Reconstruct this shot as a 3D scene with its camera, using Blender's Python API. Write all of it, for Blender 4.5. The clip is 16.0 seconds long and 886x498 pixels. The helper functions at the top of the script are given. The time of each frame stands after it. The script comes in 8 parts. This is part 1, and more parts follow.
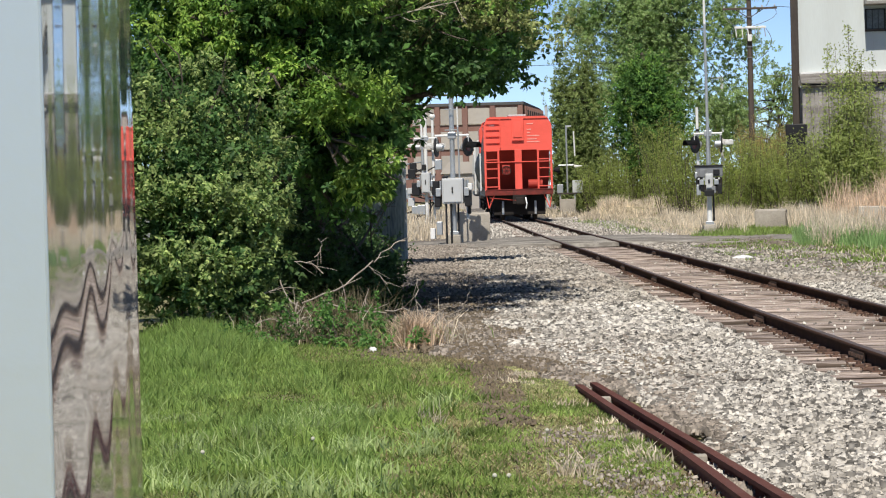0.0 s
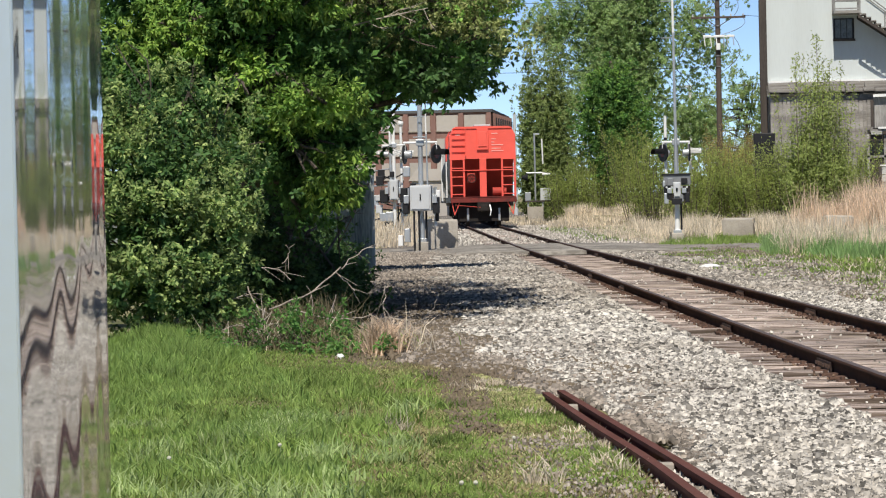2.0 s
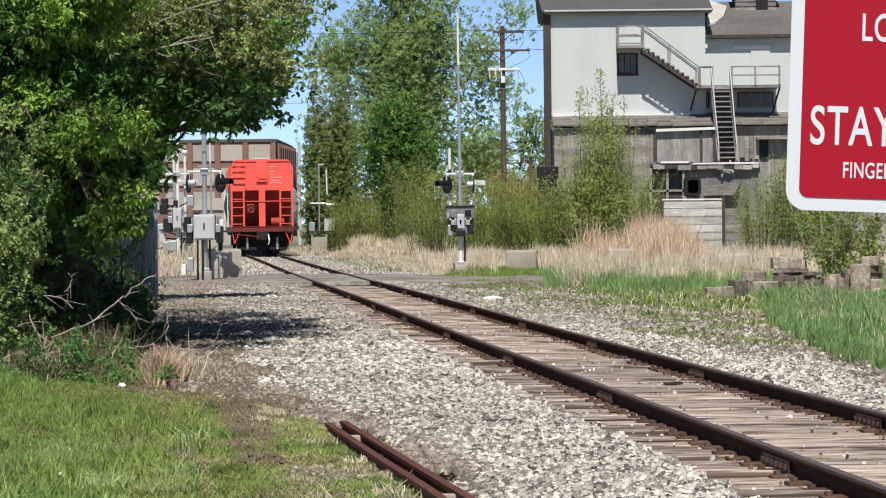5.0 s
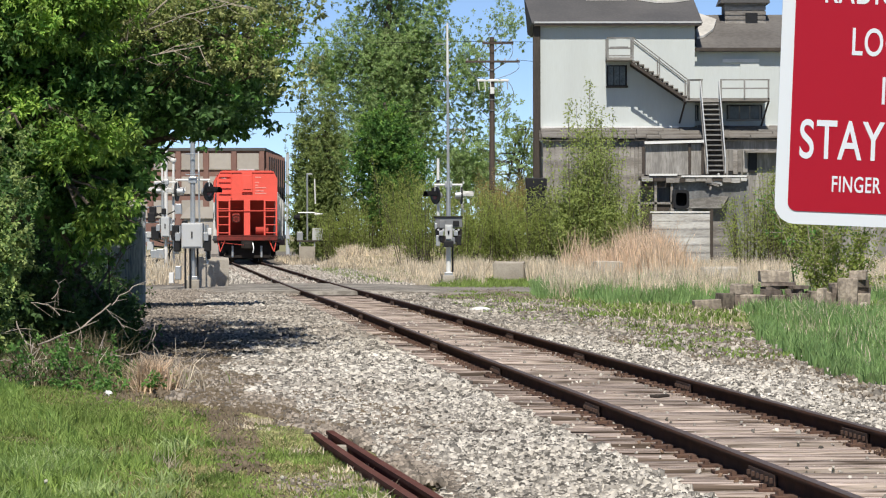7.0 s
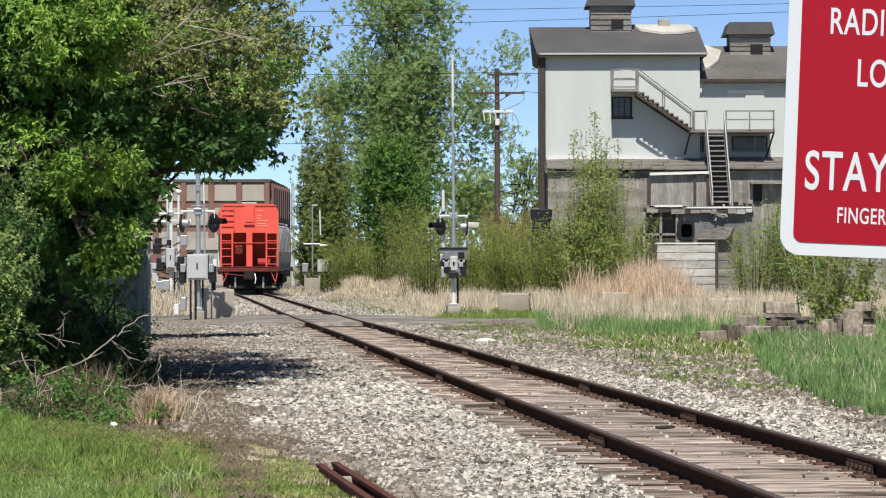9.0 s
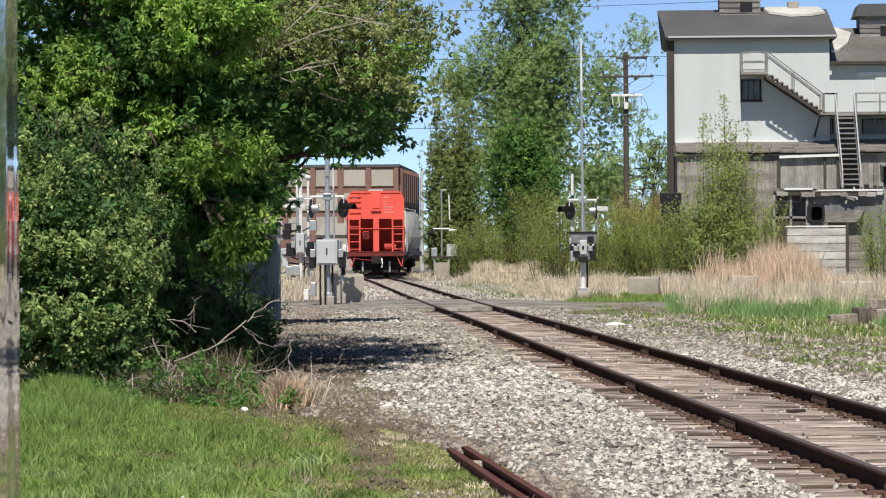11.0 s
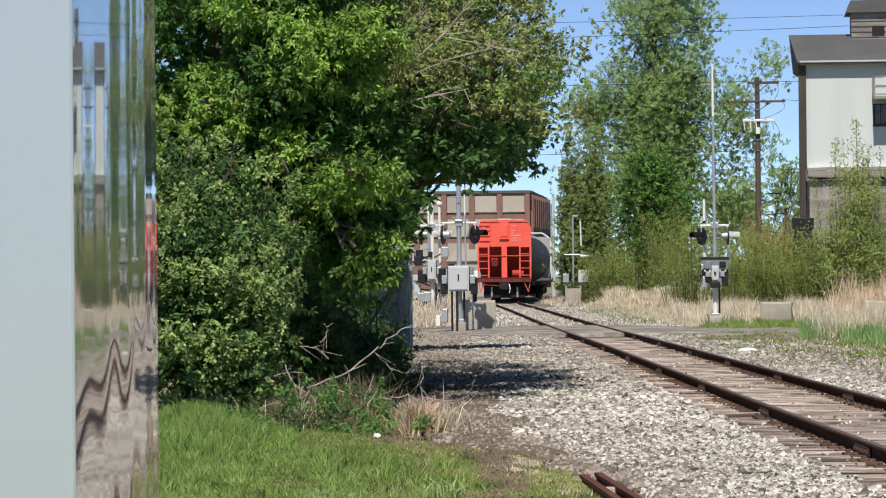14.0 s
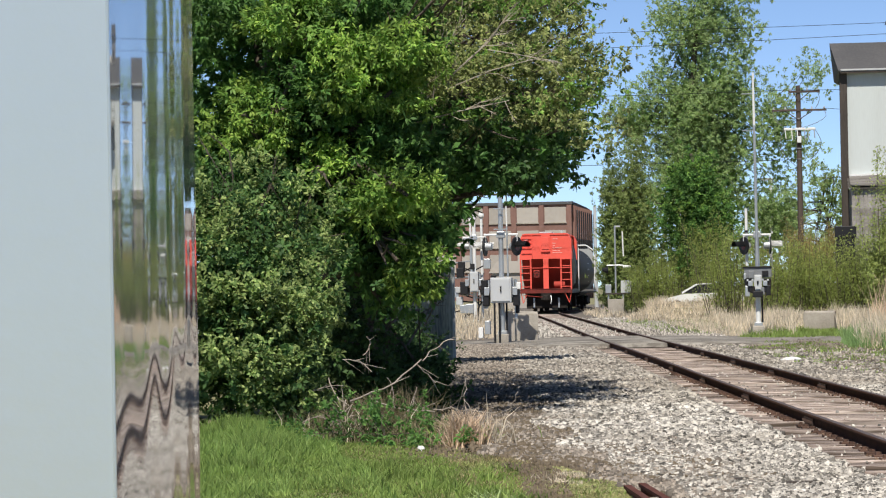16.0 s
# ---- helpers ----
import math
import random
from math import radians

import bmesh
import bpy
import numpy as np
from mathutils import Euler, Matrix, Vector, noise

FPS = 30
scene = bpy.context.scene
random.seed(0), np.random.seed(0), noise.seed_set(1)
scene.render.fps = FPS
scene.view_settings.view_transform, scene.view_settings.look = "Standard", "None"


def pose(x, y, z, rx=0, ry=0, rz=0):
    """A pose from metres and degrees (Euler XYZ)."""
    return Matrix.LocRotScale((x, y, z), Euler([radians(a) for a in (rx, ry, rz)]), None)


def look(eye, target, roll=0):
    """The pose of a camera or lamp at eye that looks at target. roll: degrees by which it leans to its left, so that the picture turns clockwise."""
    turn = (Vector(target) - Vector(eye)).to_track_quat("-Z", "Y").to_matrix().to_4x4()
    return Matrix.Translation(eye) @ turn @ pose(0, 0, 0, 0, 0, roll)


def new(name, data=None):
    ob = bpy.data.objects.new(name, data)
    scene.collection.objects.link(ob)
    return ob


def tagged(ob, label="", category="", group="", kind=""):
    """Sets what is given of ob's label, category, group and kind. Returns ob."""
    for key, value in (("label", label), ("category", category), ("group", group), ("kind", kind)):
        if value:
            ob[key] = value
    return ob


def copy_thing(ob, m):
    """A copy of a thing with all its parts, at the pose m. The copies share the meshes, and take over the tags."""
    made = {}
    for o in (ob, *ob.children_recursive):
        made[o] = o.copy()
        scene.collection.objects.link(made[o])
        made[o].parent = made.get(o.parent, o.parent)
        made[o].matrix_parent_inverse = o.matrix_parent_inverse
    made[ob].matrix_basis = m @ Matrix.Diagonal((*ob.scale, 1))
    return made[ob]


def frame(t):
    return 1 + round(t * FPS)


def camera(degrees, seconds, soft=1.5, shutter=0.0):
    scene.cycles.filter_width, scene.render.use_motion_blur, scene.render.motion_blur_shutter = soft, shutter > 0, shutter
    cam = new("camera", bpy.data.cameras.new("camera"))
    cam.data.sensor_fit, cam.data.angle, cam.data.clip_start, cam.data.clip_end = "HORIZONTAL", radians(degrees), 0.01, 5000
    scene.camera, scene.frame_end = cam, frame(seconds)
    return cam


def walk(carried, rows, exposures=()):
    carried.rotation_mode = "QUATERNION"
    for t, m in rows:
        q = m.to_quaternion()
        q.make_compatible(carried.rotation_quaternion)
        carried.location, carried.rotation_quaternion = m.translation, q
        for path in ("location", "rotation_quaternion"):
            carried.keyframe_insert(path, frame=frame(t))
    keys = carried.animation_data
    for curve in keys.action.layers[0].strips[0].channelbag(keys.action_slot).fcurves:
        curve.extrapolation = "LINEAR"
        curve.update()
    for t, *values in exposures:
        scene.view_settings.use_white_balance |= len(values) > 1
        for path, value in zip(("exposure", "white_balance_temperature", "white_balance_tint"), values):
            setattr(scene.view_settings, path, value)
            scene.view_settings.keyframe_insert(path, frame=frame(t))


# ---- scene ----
# One hand-held camera that stands still and pans: the eye is 1.65 m over the ground.
# World: x to the right, y ahead, z up, ground at 0, rail heads at 0.15.
LENS = 2 * math.degrees(math.atan(784 / 5900))
cam = camera(LENS, 16.0, soft=1.15)
EYE = 1.65
# seconds, sideways sway in metres, yaw, pitch, roll in degrees
PATH = [
    (0.0, 0.0163, 4.588, -1.0334, 1.5253),
    (0.5, 0.0160, 4.5315, -0.8731, 1.37),
    (1.0, 0.0138, 4.6926, -0.6237, 1.3276),
    (1.5, 0.0138, 4.5743, -0.6156, 1.3861),
    (2.0, 0.0144, 4.0287, -0.9241, 1.209),
    (2.5, 0.0128, 3.4734, -1.0497, 1.0961),
    (3.0, 0.0105, 2.9224, -0.6842, 1.1272),
    (3.5, 0.0110, 2.4156, -0.2004, 1.3037),
    (4.0, 0.0105, 1.9373, -0.4416, 1.1219),
    (4.5, 0.0100, 1.024, -0.5517, 0.783),
    (5.0, 0.0090, 0.2998, -0.4567, 0.5929),
    (5.2, 0.0090, 0.12, -0.41, 0.53),
    (7.3, 0.0080, 0.11, -0.21, 0.06),
    (7.5, 0.0080, 0.1064, -0.1424, 0.0433),
    (8.0, 0.0080, 0.0, 0.068, 0.0),
    (8.2, 0.0080, 0.0447, 0.1894, 0.0317),
    (10.3, 0.0065, 0.7422, 0.2833, 0.061),
    (10.5, 0.0065, 1.171, 0.1712, 0.1738),
    (11.0, 0.0060, 2.3974, 0.0018, 0.3509),
    (11.5, 0.0040, 3.627, 0.0792, 0.3381),
    (12.0, 0.0018, 4.3297, 0.2245, 0.5087),
    (12.5, 0.0000, 4.568, 0.1602, 0.5738),
    (13.0, 0.0000, 4.5, 0.1398, 0.5081),
    (13.5, 0.0008, 4.4917, 0.2563, 0.4545),
    (14.0, 0.0012, 4.6517, 0.4684, 0.5231),
    (14.5, 0.0006, 4.8622, 0.588, 0.7581),
    (15.0, 0.0004, 5.155, 0.6676, 0.8186),
    (15.5, 0.0016, 5.4056, 0.7422, 0.953),
    (16.0, 0.0038, 5.3732, 0.6857, 1.0662),
]
walk(cam, [(t, pose(x, 0, EYE, 90 + pitch, 0, yaw) @ pose(0, 0, 0, 0, 0, -roll)) for t, x, yaw, pitch, roll in PATH])

# ---- light: a clear spring day, the sun high behind the camera and to its left ----
SUN_EL, SUN_AZ = radians(54), radians(182)  # compass from +y, clockwise
world = bpy.data.worlds.new("sky")
scene.world = world
world.use_nodes = True
wn = world.node_tree.nodes
sky = wn.new("ShaderNodeTexSky")
sky.sky_type, sky.sun_disc = "NISHITA", False
sky.sun_elevation, sky.sun_rotation = SUN_EL, SUN_AZ
sky.air_density, sky.dust_density, sky.ozone_density, sky.altitude = 0.5, 0.0, 1.8, 3000
world.node_tree.links.new(sky.outputs[0], wn["Background"].inputs[0])
wn["Background"].inputs[1].default_value = 0.108
sun = new("sun", bpy.data.lights.new("sun", "SUN"))
sun.data.energy, sun.data.angle, sun.data.color = 4.3, radians(0.53), (1.0, 0.94, 0.84)
sun_way = Vector((math.sin(SUN_AZ) * math.cos(SUN_EL), math.cos(SUN_AZ) * math.cos(SUN_EL), math.sin(SUN_EL)))
sun.matrix_world = look(sun_way * 300, (0, 0, 0))
scene.view_settings.exposure = 0.3


# ---- materials ----
def mat(name, col, rough=0.85, metal=0.0, var=0.25, scale=3.0, fine=40.0, bump=0.3, dist=0.01, col2=None, spec=0.3, island=0.0, rnd=0.0, stretch=(1, 1, 1), hard=0.0):
    """A node material: base colour varied at two scales towards col2, with fine relief."""
    m = bpy.data.materials.new(name)
    m.use_nodes = True
    nt = m.node_tree
    n, ln = nt.nodes, nt.links
    b = n["Principled BSDF"]
    b.inputs["Roughness"].default_value, b.inputs["Metallic"].default_value = rough, metal
    b.inputs["Specular IOR Level"].default_value = spec
    tc = n.new("ShaderNodeTexCoord")
    mp = n.new("ShaderNodeMapping")
    mp.inputs["Scale"].default_value = stretch
    ln.new(tc.outputs["Object"], mp.inputs[0])
    col2 = col2 or tuple(c * 0.55 for c in col)
    big = n.new("ShaderNodeTexNoise")
    big.inputs["Scale"].default_value, big.inputs["Detail"].default_value = scale, 5
    small = n.new("ShaderNodeTexNoise")
    small.inputs["Scale"].default_value, small.inputs["Detail"].default_value = fine, 4
    ln.new(mp.outputs[0], big.inputs["Vector"])
    ln.new(mp.outputs[0], small.inputs["Vector"])
    r1 = n.new("ShaderNodeMapRange")
    r1.inputs[1].default_value, r1.inputs[2].default_value, r1.inputs[4].default_value = 0.35 + 0.12 * hard, 0.7 - 0.12 * hard, min(1.0, var * 2.2)
    ln.new(big.outputs["Fac"], r1.inputs[0])
    r2 = n.new("ShaderNodeMapRange")
    r2.inputs[1].default_value, r2.inputs[2].default_value, r2.inputs[4].default_value = 0.4 + 0.1 * hard, 0.75 - 0.12 * hard, min(1.0, var * 1.6)
    ln.new(small.outputs["Fac"], r2.inputs[0])
    add = n.new("ShaderNodeMath")
    add.use_clamp = True
    ln.new(r1.outputs[0], add.inputs[0])
    ln.new(r2.outputs[0], add.inputs[1])
    mix = n.new("ShaderNodeMix")
    mix.data_type = "RGBA"
    mix.inputs[6].default_value, mix.inputs[7].default_value = (*col, 1), (*col2, 1)
    ln.new(add.outputs[0], mix.inputs[0])
    out = mix.outputs[2]
    for amount, socket in ((island, "island"), (rnd, "object")):
        if amount:
            src = n.new("ShaderNodeNewGeometry").outputs["Random Per Island"] if socket == "island" else n.new("ShaderNodeObjectInfo").outputs["Random"]
            mr = n.new("ShaderNodeMapRange")
            mr.inputs[3].default_value, mr.inputs[4].default_value = 1 - amount, 1 + amount
            ln.new(src, mr.inputs[0])
            hsv = n.new("ShaderNodeHueSaturation")
            ln.new(mr.outputs[0], hsv.inputs["Value"])
            ln.new(out, hsv.inputs["Color"])
            out = hsv.outputs[0]
    ln.new(out, b.inputs["Base Color"])
    if bump:
        bp = n.new("ShaderNodeBump")
        bp.inputs["Strength"].default_value, bp.inputs["Distance"].default_value = bump, dist
        ln.new(small.outputs["Fac"], bp.inputs["Height"])
        ln.new(bp.outputs[0], b.inputs["Normal"])
    return m


def leafmat(name, col, dark, thin=0.35, rough=0.55, patch_scale=2.0, low=0.5, high=1.45):
    """Leaves: two greens picked leaf by leaf, and light that shines through them."""
    m = bpy.data.materials.new(name)
    m.use_nodes = True
    nt = m.node_tree
    n, ln = nt.nodes, nt.links
    b = n["Principled BSDF"]
    b.inputs["Roughness"].default_value = rough
    b.inputs["Specular IOR Level"].default_value = 0.25
    geo = n.new("ShaderNodeNewGeometry")
    mix = n.new("ShaderNodeMix")
    mix.data_type = "RGBA"
    mix.inputs[6].default_value, mix.inputs[7].default_value = (*dark, 1), (*col, 1)
    ln.new(geo.outputs["Random Per Island"], mix.inputs[0])
    noi = n.new("ShaderNodeTexNoise")
    noi.inputs["Scale"].default_value = patch_scale
    tc = n.new("ShaderNodeTexCoord")
    ln.new(tc.outputs["Object"], noi.inputs["Vector"])
    mr = n.new("ShaderNodeMapRange")
    mr.inputs[1].default_value, mr.inputs[2].default_value, mr.inputs[3].default_value, mr.inputs[4].default_value = 0.32, 0.68, low, high
    ln.new(noi.outputs["Fac"], mr.inputs[0])
    hsv = n.new("ShaderNodeHueSaturation")
    ln.new(mr.outputs[0], hsv.inputs["Value"])
    ln.new(mix.outputs[2], hsv.inputs["Color"])
    ln.new(hsv.outputs[0], b.inputs["Base Color"])
    tr = n.new("ShaderNodeBsdfTranslucent")
    ln.new(hsv.outputs[0], tr.inputs[0])
    ms = n.new("ShaderNodeMixShader")
    ms.inputs[0].default_value = thin
    ln.new(b.outputs[0], ms.inputs[1])
    ln.new(tr.outputs[0], ms.inputs[2])
    ln.new(ms.outputs[0], n["Material Output"].inputs[0])
    return m


M_STONE = mat("ballast_stone", (0.45, 0.425, 0.385), 0.9, var=0.34, scale=0.45, fine=11, island=0.85, bump=0.2, col2=(0.29, 0.265, 0.23))
M_STONE3 = mat("dusty_ballast_stone", (0.37, 0.345, 0.305), 0.9, var=0.30, scale=0.4, fine=9, island=0.7, bump=0.2, col2=(0.22, 0.19, 0.16))
M_STONE2 = mat("dirty_stone", (0.30, 0.265, 0.225), 0.95, var=0.3, scale=0.45, fine=30, island=0.6, bump=0.2, col2=(0.17, 0.14, 0.115))
M_STONE4 = mat("soil_stone", (0.27, 0.235, 0.195), 0.95, var=0.35, scale=0.6, fine=20, island=0.65, bump=0.2, col2=(0.11, 0.09, 0.07))
# Bed colour is kept dark, as the shade in gaps between the stones.
M_GRAVEL = mat("gravel_bed_gap_shade", (0.155, 0.138, 0.118), 0.95, var=0.35, scale=0.5, fine=14, bump=1.0, dist=0.05, col2=(0.17, 0.15, 0.13))
M_TIE = mat("tie_wood", (0.44, 0.365, 0.325), 0.9, var=0.6, scale=1.3, fine=3.6, bump=0.9, dist=0.03, rnd=0.35, col2=(0.12, 0.09, 0.072), stretch=(0.35, 8, 8), hard=1.0)
M_RAIL = mat("rail_side", (0.05, 0.03, 0.024), 0.95, spec=0.05, var=0.3, scale=4, fine=50, bump=0.3, col2=(0.085, 0.045, 0.032))
M_RAILTOP = mat("rail_head", (0.15, 0.12, 0.105), 0.6, 0.4, var=0.2, scale=3, fine=60, bump=0.1, col2=(0.14, 0.10, 0.09))
M_RUST = mat("rusty_rail", (0.135, 0.062, 0.051), 0.9, spec=0.1, var=0.35, scale=3, fine=35, bump=0.4, col2=(0.10, 0.04, 0.032))
M_RUSTPLATE = mat("rusty_plate", (0.12, 0.07, 0.05), 0.9, var=0.35, scale=6, fine=40, bump=0.4, col2=(0.06, 0.035, 0.028), rnd=0.3)
M_RUSTDIRT = mat("rusty_grit", (0.19, 0.125, 0.085), 0.95, var=0.35, scale=3, fine=30, island=0.6, bump=0.3, col2=(0.09, 0.06, 0.045))
M_JOINT = mat("joint_steel", (0.05, 0.032, 0.026), 0.85, var=0.3, scale=3, fine=35, bump=0.4, col2=(0.11, 0.065, 0.048))
M_ASPHALT = mat("asphalt", (0.34, 0.315, 0.275), 0.9, var=0.5, scale=0.9, fine=5, bump=0.6, dist=0.02, col2=(0.15, 0.135, 0.115), hard=0.6)
M_DIRT = mat("dirt", (0.195, 0.155, 0.11), 0.95, var=0.3, scale=1.2, fine=25, bump=0.8, dist=0.03, col2=(0.10, 0.078, 0.052))
M_CONCRETE = mat("concrete", (0.46, 0.42, 0.36), 0.9, var=0.3, scale=1.5, fine=30, bump=0.4, col2=(0.25, 0.225, 0.19), rnd=0.12)
M_ORANGE = mat("hopper_paint", (0.86, 0.125, 0.092), 0.55, var=0.12, scale=1.2, fine=25, bump=0.05, col2=(0.52, 0.06, 0.035))
# Darker copy of the hopper paint, with the open end's shade in it.
M_ORANGE_IN = mat("hopper_shaded_paint", (0.42, 0.05, 0.034), 0.7, var=0.25, scale=1.5, fine=25, bump=0.05, col2=(0.30, 0.04, 0.03))
M_STENCIL = mat("faded_stencil", (0.80, 0.46, 0.41), 0.6, var=0.3, scale=6, fine=40, bump=0.03, col2=(0.80, 0.25, 0.2))
M_SILL = mat("grimy_red_sill", (0.23, 0.035, 0.028), 0.8, var=0.35, scale=2.0, fine=25, bump=0.1, col2=(0.07, 0.025, 0.02))
M_CARDARK = mat("hopper_grey_side", (0.13, 0.13, 0.13), 0.6, var=0.25, scale=1.0, fine=20, bump=0.05, col2=(0.06, 0.055, 0.05))
M_CARGREY = mat("hopper_pale_grey", (0.42, 0.43, 0.43), 0.6, var=0.25, scale=0.8, fine=15, bump=0.05, col2=(0.27, 0.265, 0.25))
M_TANK = mat("tank_black", (0.022, 0.022, 0.023), 0.62, var=0.25, scale=0.8, fine=20, bump=0.04, col2=(0.05, 0.045, 0.04), spec=0.25)
M_UNDER = mat("bogie_steel", (0.028, 0.023, 0.02), 0.85, var=0.3, scale=3, fine=30, bump=0.3)
M_WHITE = mat("white_paint", (0.78, 0.78, 0.76), 0.5, var=0.12, scale=3, fine=30, bump=0.05, col2=(0.52, 0.51, 0.49))
M_GALV = mat("galvanised_steel", (0.50, 0.52, 0.53), 0.45, 0.6, var=0.2, scale=3, fine=30, bump=0.08, col2=(0.34, 0.36, 0.37))
M_BOXGREY = mat("box_grey_paint", (0.50, 0.515, 0.52), 0.55, var=0.12, scale=2, fine=30, bump=0.05, col2=(0.36, 0.37, 0.38))
M_PANE = mat("dusty_glass", (0.11, 0.125, 0.12), 0.25, var=0.4, scale=1.5, fine=12, bump=0.05, col2=(0.055, 0.06, 0.06), spec=0.5)
M_BLACK = mat("black_paint", (0.018, 0.018, 0.02), 0.55, var=0.2, scale=5, fine=40, bump=0.05)
M_SIDING = mat("white_siding", (0.56, 0.60, 0.59), 0.7, var=0.16, scale=0.35, fine=6, bump=0.05, col2=(0.46, 0.485, 0.47), stretch=(3, 3, 0.35))
M_ROOF = mat("grey_roofing", (0.078, 0.078, 0.082), 0.85, var=0.3, scale=0.35, fine=8, bump=0.2, col2=(0.125, 0.12, 0.12))
M_ROOFPALE = mat("weathered_tin_roof", (0.19, 0.18, 0.17), 0.7, 0.0, var=0.35, scale=0.25, fine=5, bump=0.1, col2=(0.11, 0.102, 0.095))
M_ROOFPATCH = mat("sunlit_roofing", (0.60, 0.585, 0.55), 0.7, var=0.3, scale=0.5, fine=5, bump=0.1, col2=(0.38, 0.365, 0.34))
M_LEANTO = mat("mossy_lean_to_boards", (0.25, 0.24, 0.225), 0.9, var=0.4, scale=0.8, fine=8, bump=0.6, dist=0.02, col2=(0.13, 0.115, 0.10), stretch=(0.6, 3, 4))
M_PLASTER = mat("stained_plaster", (0.42, 0.405, 0.38), 0.9, var=0.5, scale=0.9, fine=6, bump=0.3, col2=(0.22, 0.21, 0.195), stretch=(2.5, 2.5, 0.4))
M_GREYCON = mat("grey_weathered_concrete", (0.25, 0.255, 0.255), 0.9, var=0.4, scale=0.9, fine=8, bump=0.3, col2=(0.13, 0.13, 0.128))
M_WHITEBOARD = mat("weathered_white_boards", (0.60, 0.60, 0.58), 0.85, var=0.35, scale=1.2, fine=10, bump=0.4, col2=(0.30, 0.285, 0.27), stretch=(0.5, 3, 4), rnd=0.15)
M_GREYWOOD = mat("weathered_boards", (0.36, 0.34, 0.315), 0.9, var=0.4, scale=0.8, fine=10, bump=0.6, dist=0.02, col2=(0.17, 0.155, 0.14), stretch=(0.6, 3, 4), rnd=0.2)
M_STAIR = mat("stair_grey_wood", (0.29, 0.285, 0.275), 0.9, var=0.35, scale=1, fine=12, bump=0.4, col2=(0.16, 0.155, 0.145), rnd=0.15)
M_DARKWOOD = mat("dark_timber", (0.085, 0.07, 0.06), 0.9, var=0.3, scale=1, fine=12, bump=0.5, col2=(0.04, 0.034, 0.03), stretch=(3, 3, 0.4))
M_POLE = mat("pole_wood", (0.11, 0.088, 0.075), 0.9, var=0.3, scale=2, fine=14, bump=0.5, col2=(0.07, 0.05, 0.04), stretch=(4, 4, 0.4))
# Brick and boards are muted: haze of distance put into their colours.
M_BRICK = mat("red_brick", (0.25, 0.145, 0.12), 0.9, var=0.25, scale=0.25, fine=2.5, bump=0.2, col2=(0.18, 0.10, 0.085))
M_PANEL = mat("boarded_window", (0.42, 0.385, 0.345), 0.8, var=0.2, scale=0.2, fine=2, bump=0.1, col2=(0.32, 0.285, 0.255), rnd=0.1)
M_FENCE = mat("fence_metal", (0.40, 0.43, 0.375), 0.65, 0.1, var=0.35, scale=0.8, fine=8, bump=0.2, col2=(0.08, 0.10, 0.108), stretch=(3, 3, 0.4))
M_SIGNRED = mat("sign_red", (0.375, 0.006, 0.021), 0.4, var=0.05, scale=6, fine=60, bump=0.02, col2=(0.33, 0.005, 0.018))
M_SIGNWHITE = mat("sign_white", (0.68, 0.73, 0.78), 0.45, var=0.05, scale=6, fine=60, bump=0.02, col2=(0.70, 0.72, 0.74))
M_PILE = mat("pile_stone", (0.36, 0.31, 0.25), 0.95, var=0.5, scale=3.5, fine=14, bump=0.7, dist=0.02, col2=(0.17, 0.145, 0.12), rnd=0.6)
M_PILEDARK = mat("pile_slab_and_gap", (0.20, 0.165, 0.14), 0.95, var=0.4, scale=3.5, fine=14, bump=0.7, dist=0.02, col2=(0.09, 0.075, 0.065), rnd=0.4)
M_BARK = mat("bark", (0.15, 0.125, 0.10), 0.95, var=0.35, scale=3, fine=20, bump=0.7, dist=0.02, col2=(0.07, 0.055, 0.045), stretch=(3, 3, 0.6))
M_LIMB = mat("pale_limb_bark", (0.52, 0.46, 0.38), 0.9, var=0.3, scale=4, fine=25, bump=0.4, col2=(0.30, 0.26, 0.21))
M_DULLSTEEL = mat("dull_steel", (0.24, 0.25, 0.26), 0.6, 0.2, var=0.25, scale=3, fine=30, bump=0.08, col2=(0.14, 0.145, 0.15))
M_TWIG = mat("bleached_twig", (0.50, 0.435, 0.365), 0.9, var=0.3, scale=5, fine=30, bump=0.3, col2=(0.20, 0.165, 0.13))
M_BARESOIL = mat("mossy_bare_soil", (0.26, 0.215, 0.13), 0.95, var=0.4, scale=1.6, fine=14, bump=1.0, dist=0.03, col2=(0.16, 0.18, 0.06), hard=0.4)
M_SOIL = mat("lawn_soil", (0.20, 0.24, 0.09), 0.95, var=0.35, scale=0.5, fine=18, bump=0.8, dist=0.03, col2=(0.14, 0.105, 0.065))
M_FIELD = mat("dry_field", (0.32, 0.27, 0.17), 0.95, var=0.4, scale=0.12, fine=3, bump=0.8, dist=0.05, col2=(0.15, 0.17, 0.065))
L_BRIGHT = leafmat("leaf_bright", (0.40, 0.56, 0.115), (0.17, 0.32, 0.065), 0.4)
L_BUSH = leafmat("leaf_bush", (0.46, 0.56, 0.20), (0.12, 0.22, 0.062), 0.35, patch_scale=3.0, low=0.45, high=1.35)
# Darker leaf greens: shade in and under the crowns is put into them.
L_INNER = leafmat("leaf_inner_shade", (0.135, 0.265, 0.065), (0.065, 0.15, 0.038), 0.4)
# This one also colours plants that are dark themselves.
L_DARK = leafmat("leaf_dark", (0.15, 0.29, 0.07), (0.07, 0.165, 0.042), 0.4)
L_SHADE = leafmat("leaf_undergrowth_shade", (0.08, 0.145, 0.045), (0.042, 0.09, 0.028), 0.3)
